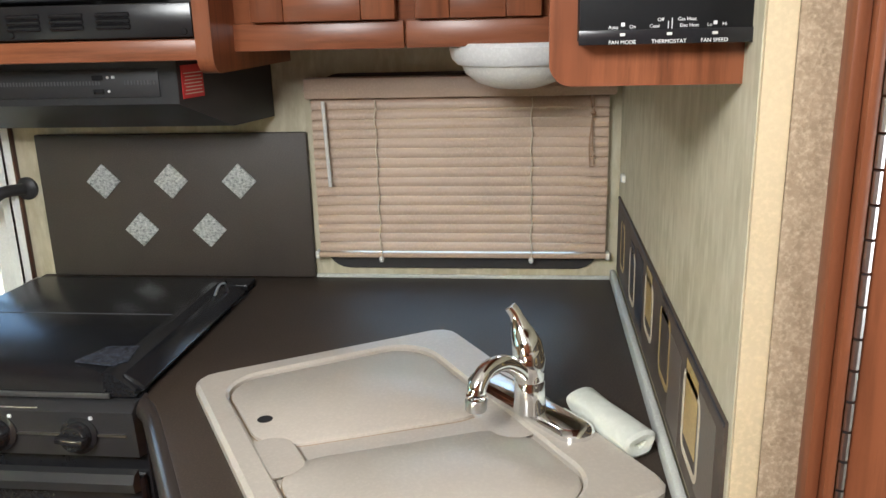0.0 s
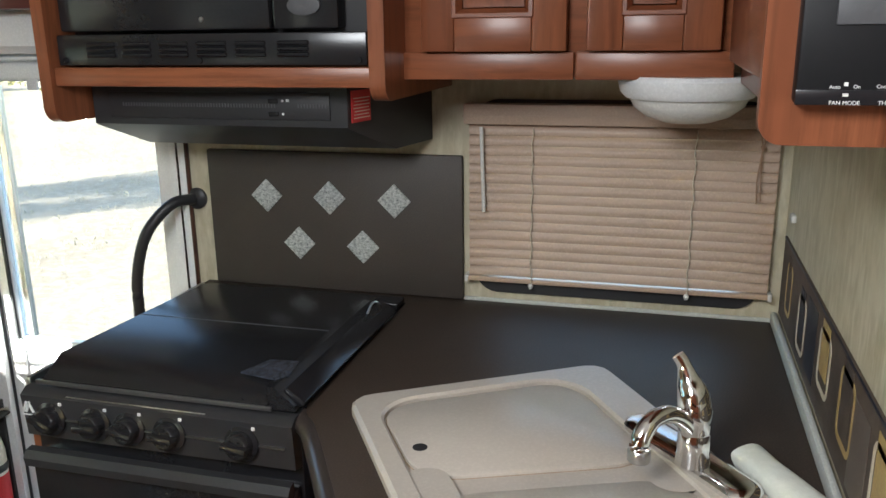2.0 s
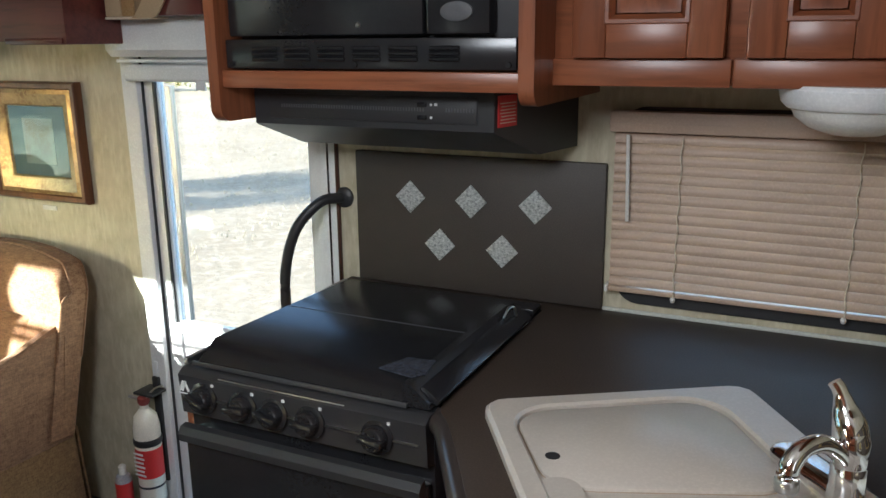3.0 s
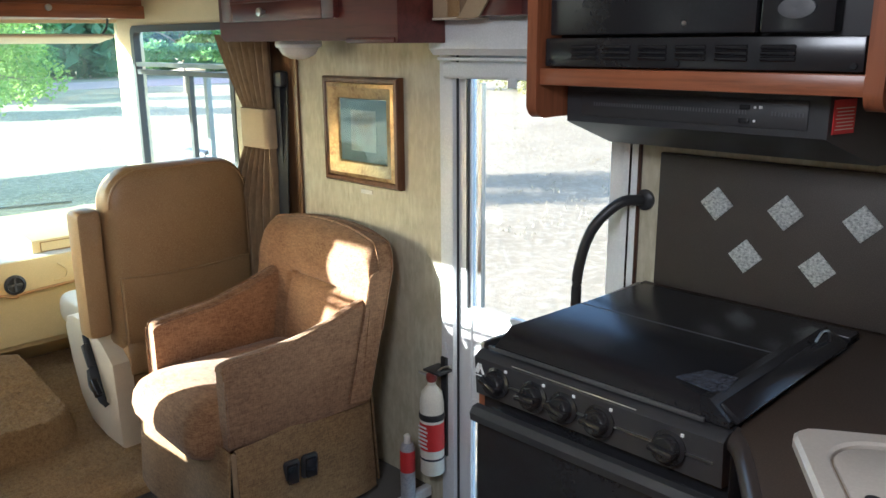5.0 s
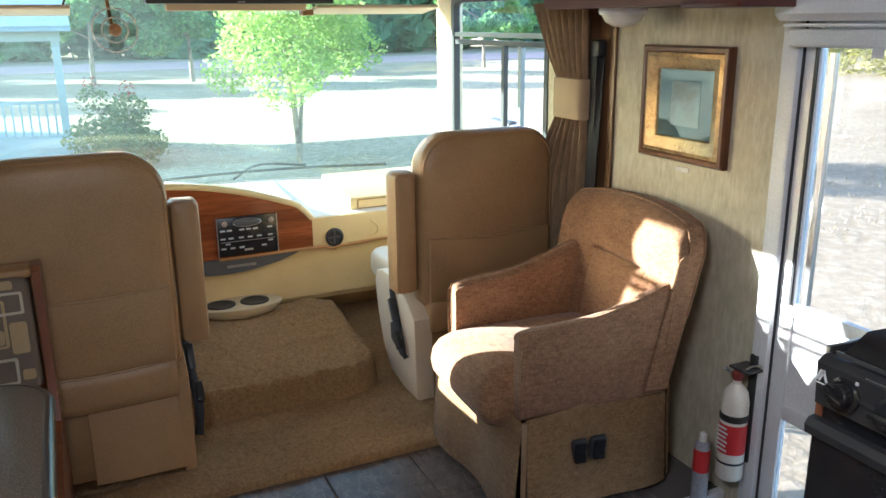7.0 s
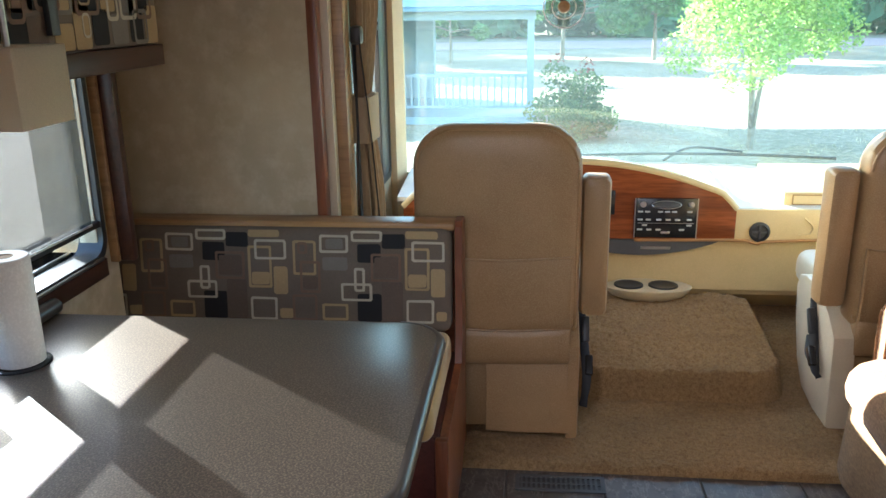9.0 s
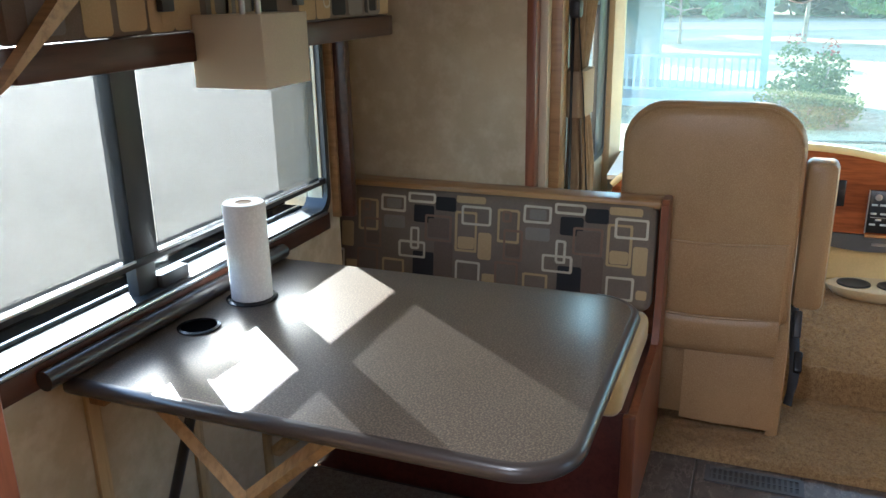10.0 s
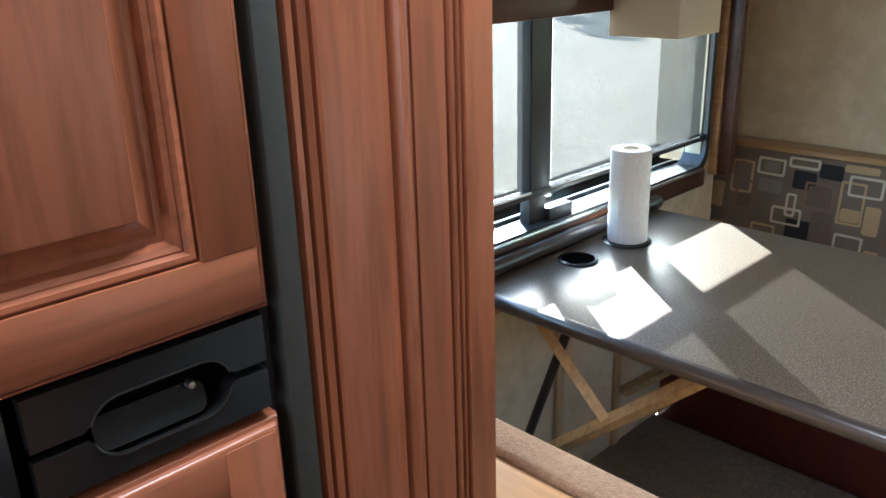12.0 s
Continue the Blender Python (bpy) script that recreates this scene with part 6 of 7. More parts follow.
VELVET = surface("gold_velvet", (0.55, 0.37, 0.13), (0.46, 0.3, 0.1), 0.85, fine=240, bump=0.2, sheen=0.4)
bench = thing("dinette_bench", (-2.45, -0.65, 0), "cherry dinette bench with patterned back cushion", "bench", "dinette benches")
part("back_panel", block(-2.733, -2.7, YS - 0.136, -0.2, 0, 0.79, 0.003), CHERRY_Y, bench)
part("top_cap", block(-2.734, -2.645, YS - 0.136, -0.19, 0.785, 0.81, 0.008, 3), OAK, bench, "light wood cap")
part("end_panel", prism([(-2.737, 0), (-2.737, 0.803), (-2.72, 0.815), (-2.655, 0.815), (-2.64, 0.8), (-2.625, 0.45), (-2.59, 0.37), (-2.13, 0.355), (-2.13, 0)], "y", -0.19, -0.168), CHERRY, bench)
part("seat_box", block(-2.698, -2.15, YS + 0.004, -0.192, 0, 0.36, 0.003), BURGUNDY, bench)
part("seat", [block(-2.62, -2.09, YS + 0.02, -0.2, 0.362, 0.475, 0.035, 4)], VELVET, bench, "gold-tan seat cushion")
part("armboard", block(-2.15, -2.125, -0.2, -0.166, 0.0, 0.362, 0.004), CHERRY, bench)
bcush = part("back_cushion", [moved(block(-0.045, 0.045, YS - 0.134, -0.2, 0.0, 0.33, 0.03, 4), Matrix.Translation((-2.63, 0, 0.465)) @ pose(0, 0, 0, 0, -7))], TAUPE, bench, "cushion printed with retro squares")
bpm = Matrix.Translation((-2.63, 0, 0.465)) @ pose(0, 0, 0, 0, -7)
REPEAT = 0.497
SQUARE_RINGS = (
    (0.09, 0.181, 0.714, 0.77, 4), (0.005, 0.079, 0.643, 0.751, 0), (0.02, 0.052, 0.709, 0.746, 3), (0.026, 0.092, 0.587, 0.687, 3),
    (0.198, 0.232, 0.593, 0.668, 4), (0.156, 0.254, 0.563, 0.62, 4), (0.251, 0.346, 0.626, 0.714, 3), (0.358, 0.434, 0.6, 0.733, 0),
    (0.379, 0.481, 0.69, 0.753, 4), (0.361, 0.448, 0.497, 0.571, 4), (0.0, 0.08, 0.498, 0.581, 3), (0.095, 0.178, 0.501, 0.554, 0),
    (0.19, 0.288, 0.75, 0.79, 4))
SQUARE_PATCHES = (
    (0.099, 0.178, 0.659, 0.701, 5), (0.21, 0.282, 0.685, 0.743, 2), (0.287, 0.359, 0.729, 0.774, 2), (0.438, 0.483, 0.581, 0.668, 0),
    (0.208, 0.284, 0.499, 0.587, 2), (0.284, 0.351, 0.5, 0.625, 1), (0.262, 0.336, 0.638, 0.702, 1), (0.368, 0.425, 0.61, 0.65, 0),
    (0.36, 0.46, 0.76, 0.785, 0), (0.455, 0.5, 0.505, 0.535, 0), (0.11, 0.165, 0.725, 0.758, 5), (0.036, 0.082, 0.6, 0.64, 1))
shapes = {i: [] for i in range(6)}
wob = random.Random(4)
for k in range(-2, 1):
    for kind, rows in (("patch", SQUARE_PATCHES), ("ring", SQUARE_RINGS)):
        for layer, (a0, a1, c0, c1, colour) in enumerate(rows):
            u0, u1 = max(-0.7 + REPEAT * k + a0, YS - 0.12), min(-0.7 + REPEAT * k + a1, -0.212)
            v0, v1 = max((c0 - 0.465) * 1.007, 0.012), min((c1 - 0.465) * 1.007, 0.321)
            if u1 - u0 < 0.022 or v1 - v0 < 0.014:
                continue
            h = (0.0006 if kind == "patch" else 0.0014) + 0.00005 * layer
            o = [(u + wob.uniform(-0.001, 0.001), v + wob.uniform(-0.001, 0.001)) for u, v in rounded(u0, u1, v0, v1, 0.007, 3)]
            if kind == "patch":
                rings = [[(bpm @ Vector((0.0455 + hh, u, v)))[:] for u, v in o] for hh in (h, h + 0.0004)]
                shapes[colour].append(loft(rings))
            else:
                w = min(0.0078, 0.3 * (v1 - v0), 0.3 * (u1 - u0))
                q = rounded(u0 + w, u1 - w, v0 + w, v1 - w, 0.004, 3)
                shapes[colour].append(loft([[(bpm @ Vector((0.0455 + hh, u, v)))[:] for u, v in r] for r, hh in ((o, h), (o, h + 0.0005), (q, h + 0.0005), (q, h), (o, h))], caps=False))
for i, rows in shapes.items():
    if rows:
        tagged(part("print", rows, PATTERN_COLOURS[i], bcush), kind="stuff")

rbench = thing("dinette_bench", (-0.9, -0.7, 0), "dinette bench backing onto the refrigerator cabinet", "bench", "dinette benches")
part("seat_box", block(-1.22, -0.74, YS + 0.004, -0.3, 0, 0.36, 0.003), CHERRY_Y, rbench)
part("seat", block(-1.24, -0.82, YS + 0.02, -0.31, 0.362, 0.46, 0.035, 4), VELVET, rbench)
part("back_panel", block(-0.76, -0.71, YS + 0.004, -0.3, 0.36, 0.8, 0.004), OAK, rbench)
part("top_cap", [block(-0.795, -0.735, YS + 0.004, -0.3, 0.79, 0.822, 0.008, 3)], pile("brown_cap", (0.3, 0.18, 0.11), (0.2, 0.12, 0.07), 300, 0.004), rbench)
part("trim_strip", [block(-0.733, -0.65, YS + 0.004, -0.3, 0.77, 0.815, 0.006, 3)], OAK, rbench, "pale wood trim strip")

table = thing("dinette_table", (-1.64, -0.66, 0), "dark laminate dinette table with a rounded edge", "table")
TP = rounded(-2.02, -1.262, YS + 0.012, -0.162, [0.01, 0.01, 0.1, 0.1], 10)
part("tabletop", slab(TP, 0.703, 0.735, 0.002), TABLETOP, table)
part("edge_band", tube([(p[0], p[1], 0.719) for p in TP if p[1] > YS + 0.02] , 0.017, 12, steps=1), EDGE, table, "glossy dark rounded edge band")
part("apron", [block(-1.97, -1.31, YS + 0.01, YS + 0.05, 0.65, 0.703, 0.003)], OAK_X, table)
for x in (-1.33, -1.9):
    part("leg", rod((x, -0.57, 0.695), (x, YS + 0.03, 0.2), 0.018, 4), PALE_OAK, table, "light wood diagonal leg")
    part("brace", rod((x + 0.004, YS + 0.14, 0.7), (x + 0.004, -0.8, 0.5), 0.016, 4), PALE_OAK, table)
part("gas_strut", [rod((-1.37, -0.92, 0.69), (-1.38, YS + 0.09, 0.3), 0.011, 12), rod((-1.38, YS + 0.09, 0.3), (-1.383, YS + 0.06, 0.16), 0.005, 10)], BLACK_MATT, table, "black gas strut")
part("cup_ring", lathe([(0.047, 0), (0.047, 0.004), (0.04, 0.006), (0.04, 0.0)], 32, Matrix.Translation((-1.545, -1.04, 0.7345))), BLACK, table)
# No well is cut: a black disc paints its shade on the top.
part("cup_well", lathe([(0.0395, 0.0), (0.0395, 0.0012)], 28, Matrix.Translation((-1.545, -1.04, 0.7352))), RECESS_SHADE, table, "flat black disc for the shaded cup well")
part("cup_ring", lathe([(0.061, 0), (0.061, 0.003), (0.055, 0.005)], 32, Matrix.Translation((-1.735, -1.03, 0.7345))), BLACK, table)
ptowel = thing("paper_towel_roll", (-1.735, -1.03, 0.74), "white paper towel roll standing on the table", "paper towels")
part("roll", [loft([[((r + 0.0006 * math.sin(9 * a)) * math.cos(a), (r + 0.0006 * math.sin(7 * a)) * math.sin(a), z) for a in (2 * math.pi * i / 40 for i in range(40))] for r, z in ((0.046, 0.0), (0.0485, 0.003), (0.049, 0.12), (0.0485, 0.228), (0.0465, 0.232), (0.019, 0.232), (0.019, 0.17))])], PAPER, ptowel)
ptowel.children[0].matrix_basis = Matrix.Translation((-1.735, -1.03, 0.74))
part("loose_sheet", [moved(loft([[(0.05 * math.cos(a), 0.05 * math.sin(a), z) for a in [radians(20 + 5 * k) for k in range(20)]] for z in (0.002, 0.23)], caps=False, closed=False), Matrix.Translation((-1.735, -1.03, 0.74)))], PAPER, ptowel)
part("core", lathe([(0.019, 0.231), (0.0185, 0.2325), (0.015, 0.2325), (0.015, 0.18)], 24, Matrix.Translation((-1.735, -1.03, 0.74))), surface("cardboard", (0.3, 0.2, 0.12), rough=0.9), ptowel)
structure("window_ledge", [block(-2.32, -1.0, YS + 0.0, YS + 0.012, 0.735, 0.786, 0.002)], DARKWOOD, "dark wood strip under the dinette window", "trim")
tagged(part("table_rail", tube([(-2.02, YS + 0.03, 0.756), (-1.6, YS + 0.03, 0.756), (-1.2, YS + 0.03, 0.756)], 0.02, 14), EDGE), "rounded dark wood rail along the wall edge of the table", "rail")
structure("wall_batten", [block(x - 0.016, x + 0.016, YS, YS + 0.012, 0.0, 0.7, 0.002) for x in (-1.32, -1.62, -1.9)], PALE_OAK, "light wood battens on the wall under the table", "trim")
structure("dinette_carpet", [block(-2.13, -1.22, YS + 0.003, -0.3, -0.004, 0.012, 0.004)], pile("speckled_carpet", (0.5, 0.42, 0.32), (0.26, 0.2, 0.15), 220, 0.008), "beige speckled carpet under the table", "carpet")

# dinette window: frame, lower vent, two shades
dw = tagged(thing("window_4", (-1.65, YS, 0.79), "wide black-framed dinette window with a low vent", "window"), kind="structure")
part("window_frame", flat_ring(-2.325, -0.99, 0.785, 1.47, 0.02, YS - 0.055, YS + 0.016, 0.06, 0.05), BLACK_MATT, dw)
part("vent_rail", block(-2.31, -1.03, YS - 0.012, YS + 0.013, 0.878, 0.897, 0.004), BLACK_MATT, dw)
part("vent_track", [block(-2.29, -1.04, YS + 0.004, YS + 0.022, 0.788, 0.798, 0.003)], STEEL, dw, "bright metal vent track")
part("mullion", block(-1.565, -1.485, YS - 0.03, YS + 0.01, 0.884, 1.43, 0.004), BLACK_MATT, dw)
part("mullion", block(-1.57, -1.51, YS - 0.04, YS - 0.01, 0.8, 0.878, 0.002), BLACK_MATT, dw)
part("pane", block(-2.3, -1.03, YS - 0.034, YS - 0.031, 0.897, 1.43), GLASS, dw)
part("pane", block(-2.3, -1.03, YS - 0.034, YS - 0.031, 0.8, 0.884), GLASS, dw)
# Sill in recess black, so the vent slot stays dark.
part("outer_sill", [block(-2.33, -0.985, YS - 0.17, YS - 0.051, 0.772, 0.797, 0.004), block(-2.33, -0.985, YS - 0.17, YS - 0.15, 0.797, 0.842, 0.004)], RECESS_SHADE, dw)
part("sill_track", block(-2.3, -1.02, YS - 0.09, YS - 0.082, 0.797, 0.806, 0.001), STEEL, dw)
part("latch", [block(-1.662, -1.57, YS - 0.02, YS + 0.004, 0.8, 0.834, 0.002)], BLACK_MATT, dw)
for x0, x1 in ((-2.262, -1.56), (-1.487, -1.02)):
    sh = thing("roller_shade", ((x0 + x1) / 2, YS + 0.004, 0.89), "white woven roller shade drawn over the window", "shade", "dinette shades")
    part("cloth", block(x0, x1, YS + 0.013, YS + 0.0138, 0.895, 1.44), SHADE, sh)
    part("hem", block(x0, x1, YS + 0.011, YS + 0.017, 0.892, 0.898, 0.002), WHITE, sh)
structure("slide_corner_trim", [block(-2.405, -2.375, YS - 0.002, YS + 0.062, 0.76, 1.4, 0.003)], DARKWOOD, "dark corner trim beside the dinette window", "trim")
structure("slide_corner_strip", [block(-2.374, -2.358, YS - 0.002, YS + 0.024, 0.76, 1.4, 0.003)], OAK, "pale wood strip beside the dinette window", "trim")
val = thing("window_valance", (-1.7, -1.0, 1.31), "patterned fabric valance on a dark wood rail", "valance")
part("rail", block(-2.45, -1.12, -1.0, -0.965, 1.305, 1.36, 0.004), DARKWOOD, val, "dark wood rail")
vb = part("fabric_box", block(-2.44, -1.12, -1.0, -0.97, 1.361, 2.03, 0.01), TAUPE, val)
printed(vb, lambda u, v, h: (u, -0.9695 + h, v), -2.43, -1.14, 1.365, 1.66, 0.085, 9)
part("return", block(-2.45, -2.42, -1.14, -1.0, 1.305, 2.03, 0.003), DARKWOOD, val)
part("soffit", block(-2.42, -1.12, YS + 0.003, -1.0, 1.48, 1.5), DARKWOOD, val)
for x in (-1.46, -1.92):
    part("bracket", block(x - 0.017, x + 0.017, -0.967, -0.952, 1.4, 1.6, 0.003), BLACK_MATT, val)
part("end_board", [prism([(-1.05, 1.29), (-1.085, 1.31), (-1.5, 1.62), (-1.45, 1.66)], "y", -0.965, -0.94)], OAK, val, "light wood end board")
lamp = thing("pendant_lamp", (-1.62, -0.89, 1.255), "square beige pendant lamp on two rods", "lamp")
def sq(d, z):
    return [(p[0], p[1], z) for p in rounded(-1.705 + d, -1.54 - d, -0.975 + d, -0.812 - d, 0.003, 2)]
part("shade", loft([sq(0, 1.255), sq(0, 1.392), sq(0.003, 1.392), sq(0.003, 1.255), sq(0, 1.255)], caps=False), LAMPCLOTH, lamp)
part("top", block(-1.702, -1.543, -0.972, -0.815, 1.386, 1.39), LAMPCLOTH, lamp)
for x in (-1.65, -1.595):
    part("rod", rod((x, -0.89, 1.385), (x, -0.89, 2.05), 0.006, 10), STEEL, lamp)

# ---- refrigerator and pilaster (built facing -y, then turned round) ----
fr = thing("refrigerator", (0.0, 0.7, 0), "wood-panelled refrigerator with a black latch handle", "refrigerator")
part("case", block(-0.42, 0.385, 0.47, 1.12, 0, 2.03, 0.003), BLACK_MATT, fr)
part("edge_strip", block(0.362, 0.384, 0.447, 0.47, 0, 2.03, 0.004), TRIM_BLACK, fr)


def fridge_door(name, x0, x1, z0, z1, label):
    """A cherry door with an ogee edge, a stepped moulding and a broad bevelled panel; it faces -y."""
    y, st = 0.462, 0.051
    d = part(name, block(x0 + 0.003, x1 - 0.003, y - 0.004, y, z0 + 0.003, z1 - 0.003), CHERRY, fr, label)
    def rr(i, yy):
        return [(x0 + i, yy, z0 + i), (x1 - i, yy, z0 + i), (x1 - i, yy, z1 - i), (x0 + i, yy, z1 - i)]
    part("edge_moulding", loft([rr(0, y), rr(0, y - 0.010), rr(0.0015, y - 0.013), rr(0.0045, y - 0.014), rr(0.005, y - 0.017), rr(0.0075, y - 0.0195), rr(0.009, y - 0.0197)], caps=False), CHERRY_X, d)
    part("stile", block(x0 + 0.009, x0 + st, y - 0.0205, y - 0.001, z0 + st, z1 - 0.009, 0.0005), CHERRY, d)
    part("stile", block(x1 - st, x1 - 0.009, y - 0.0205, y - 0.001, z0 + st, z1 - 0.009, 0.0005), CHERRY, d)
    part("rail", block(x0 + 0.009, x1 - 0.009, y - 0.02, y - 0.001, z0 + 0.009, z0 + st, 0.0005), CHERRY_X, d)
    part("rail", block(x0 + st, x1 - st, y - 0.02, y - 0.001, z1 - st, z1 - 0.009, 0.0005), CHERRY_X, d)
    part("bead", loft([rr(st, y - 0.012), rr(st + 0.0005, y - 0.0165), rr(st + 0.003, y - 0.0185), rr(st + 0.006, y - 0.0175), rr(st + 0.008, y - 0.013), rr(st + 0.0095, y - 0.0135), rr(st + 0.013, y - 0.0115), rr(st + 0.0155, y - 0.004)], caps=False), CHERRY_X, d)
    part("field", loft([rr(st + 0.0145, y - 0.003), rr(st + 0.016, y - 0.0025), rr(st + 0.022, y - 0.0045), rr(st + 0.03, y - 0.010), rr(st + 0.0365, y - 0.0165), rr(st + 0.0375, y - 0.0195), rr(st + 0.039, y - 0.02)]), CHERRY, d, "bevelled centre panel")
    return d


fridge_door("upper_door", -0.4, 0.3535, 1.186, 2.0, "raised-panel upper door")
fridge_door("lower_door", -0.4, 0.351, 0.2, 1.098, "raised-panel lower door")
LATCH = surface("glossy_black_plastic", (0.009, 0.0095, 0.0095), rough=0.26, bump=0.03, fine=300, spec=0.5)
# Back of the latch recess, its shade put into the colour.
hp = part("latch_panel", block(-0.4, 0.353, 0.464, 0.469, 1.1, 1.184), RECESS_SHADE, fr, "glossy black latch panel")
arc = [radians(180 * k / 10) for k in range(11)]
CX0, CX1, CZ, CR = 0.236, 0.294, 1.1425, 0.0215
for name, sgn, ze in (("upper_plate", 1, 1.1825), ("lower_plate", -1, 1.1075)):
    zs = CZ + (0.0035 if sgn > 0 else -0.0035)
    inner = [(CX0 - CR * math.sin(a), CZ + sgn * CR * math.cos(a)) for a in arc[:5]] + [(0.2105, zs), (0.178, zs)]
    inner2 = [(CX1 + CR * math.sin(a), CZ + sgn * CR * math.cos(a)) for a in arc[:5]] + [(0.3195, zs), (0.3455, zs)]
    part(name, prism(inner[::-1] + inner2 + [(0.3455, ze), (0.178, ze)], "y", 0.4475, 0.463), LATCH, hp)
    lip = [(p[0], 0.447, p[1]) for p in inner[::-1][2:] + inner2[:-2]]
    part("lip", tube(lip, 0.0011, 6, steps=1), LATCH, hp)
part("grip", [moved(prism(rounded(CX0 - 0.018, CX1 + 0.004, -0.012, 0.012, 0.009, 5), "y", 0.0, 0.004), Matrix.Translation((0, 0.455, CZ - 0.006)) @ pose(0, 0, 0, -24))], LATCH, hp)
part("hinge_pin", lathe([(0.0032, 0), (0.0026, 0.006), (0.001, 0.007)], 10, Matrix.Translation((0.287, 0.456, 1.148)) @ pose(0, 0, 0, 90)), STEEL, hp)
part("side_plate", [block(-0.4, 0.17, 0.452, 0.463, 1.104, 1.181, 0.003)], LATCH, hp)
part("screw", lathe([(0.005, 0), (0.004, 0.002)], 12, Matrix.Translation((0.155, 0.4525, 1.135)) @ pose(0, 0, 0, 90)), BLACK, hp)
fr.matrix_basis = pose(0, 0, 0, 0, 0, 180) @ Matrix.Translation((0.0, 0.7, 0))
pil = thing("pilaster", (-0.5, -0.6, 0), "fluted cherry wood pilaster beside the refrigerator", "pilaster")
MOULDINGS = (
    ("fluted_moulding", [(0, -0.02), (0, -0.003), (3, 0), (12, 0), (15, -0.011), (19, -0.011), (21, -0.001), (29, 0.002), (32, -0.009), (36, -0.009), (39, -0.001), (44, 0)]),
    ("face_board", [(44, 0), (90, 0.0015), (135, 0.001)]),
    ("bead_moulding", [(135, 0.001), (143, 0.003), (147, -0.006), (152, -0.011), (156, -0.004), (163, 0.005), (172, 0.006), (180, 0.003), (184, -0.01), (188, -0.01), (191, -0.001)]),
    ("face_board", [(191, -0.001), (248, 0)]),
    ("grooved_moulding", [(248, 0), (252, -0.01), (256, -0.01), (259, 0.001), (264, 0.001), (267, -0.01), (271, -0.01), (274, 0.001), (279, -0.001), (281, -0.01), (285, -0.01), (288, 0)]),
    ("edge_board", [(288, 0), (343, 0), (348, -0.003), (350, -0.02)]))
for nm, prof in MOULDINGS:
    line = [(prof[0][0], -0.05)] + prof + [(prof[-1][0], -0.05)]
    part(nm, prism([(-0.392 - 0.217 * p / 350, -0.455 + d) for p, d in line], "z", 0, 2.04), CHERRY, pil)
part("backing", block(-0.609, -0.392, -0.705, -0.506, 0, 2.04), CHERRY, pil)
structure("fridge_side", block(-0.608, -0.5, -1.14, -0.71, 0, 2.04), CHERRY, "cherry side of the refrigerator cabinet", "wall")

# ---- outside ----
STRAW = surface("dry_grass", (0.34, 0.275, 0.19), (0.24, 0.19, 0.125), 0.95, fine=9, coarse=0.35, bump=0.3, dist=0.05, c=(0.43, 0.36, 0.26), spec=0.1)
structure("ground", [([(-320, -300, -0.95), (320, -300, -0.95), (320, 300, -0.95), (-320, 300, -0.95)], [[0, 1, 2, 3]])], STRAW, "pale dry grass lot", "ground")
structure("road", [block(-56, -47, -260, 260, -0.95, -0.93)], surface("pink_gravel", (0.42, 0.27, 0.24), (0.36, 0.24, 0.22), 0.9, fine=20, coarse=0.5), "pinkish gravel road", "road")
BARK = surface("bark", (0.3, 0.24, 0.18), (0.2, 0.15, 0.1), 0.9, fine=25, bump=0.8, dist=0.02, stretch=(1, 1, 0.2))
LEAF_BRIGHT = leafy("bright_leaves", (0.22, 0.37, 0.06), (0.42, 0.52, 0.15))
LEAF = leafy("green_leaves", (0.09, 0.22, 0.07), (0.2, 0.36, 0.12))
LEAF_DARK = leafy("woods_leaves", (0.08, 0.18, 0.09), (0.2, 0.34, 0.17))
LEAF_GREY = leafy("shrub_leaves", (0.1, 0.14, 0.06), (0.18, 0.22, 0.09))
LEAF_YELLOW = leafy("yellow_scrub", (0.3, 0.3, 0.08), (0.42, 0.38, 0.14))


def leaves(rng, blobs, count, size):
    """Small folded leaves scattered over a set of clumps (x, y, z, radius)."""
    verts, faces = [], []
    weights = [b[3] ** 2 for b in blobs]
    for _ in range(count):
        x, y, z, r = rng.choices(blobs, weights)[0]
        d = Vector((rng.gauss(0, 1), rng.gauss(0, 1), rng.gauss(0, 1))).normalized() * r * rng.uniform(0.35, 1.08) ** 0.6
        c = Vector((x, y, z)) + Vector((d.x, d.y, d.z * 0.85))
        a = Vector((rng.gauss(0, 1), rng.gauss(0, 1), rng.gauss(0, 0.7))).normalized()
        b = a.cross(Vector((rng.gauss(0, 1), rng.gauss(0, 1), rng.gauss(0, 1)))).normalized()
        s = size * rng.uniform(0.6, 1.3)
        k = len(verts)
        verts += [c - a * s, c + b * s * 0.45, c + a * s, c - b * s * 0.45]
        faces.append([k, k + 1, k + 2, k + 3])
    return [v[:] for v in verts], faces


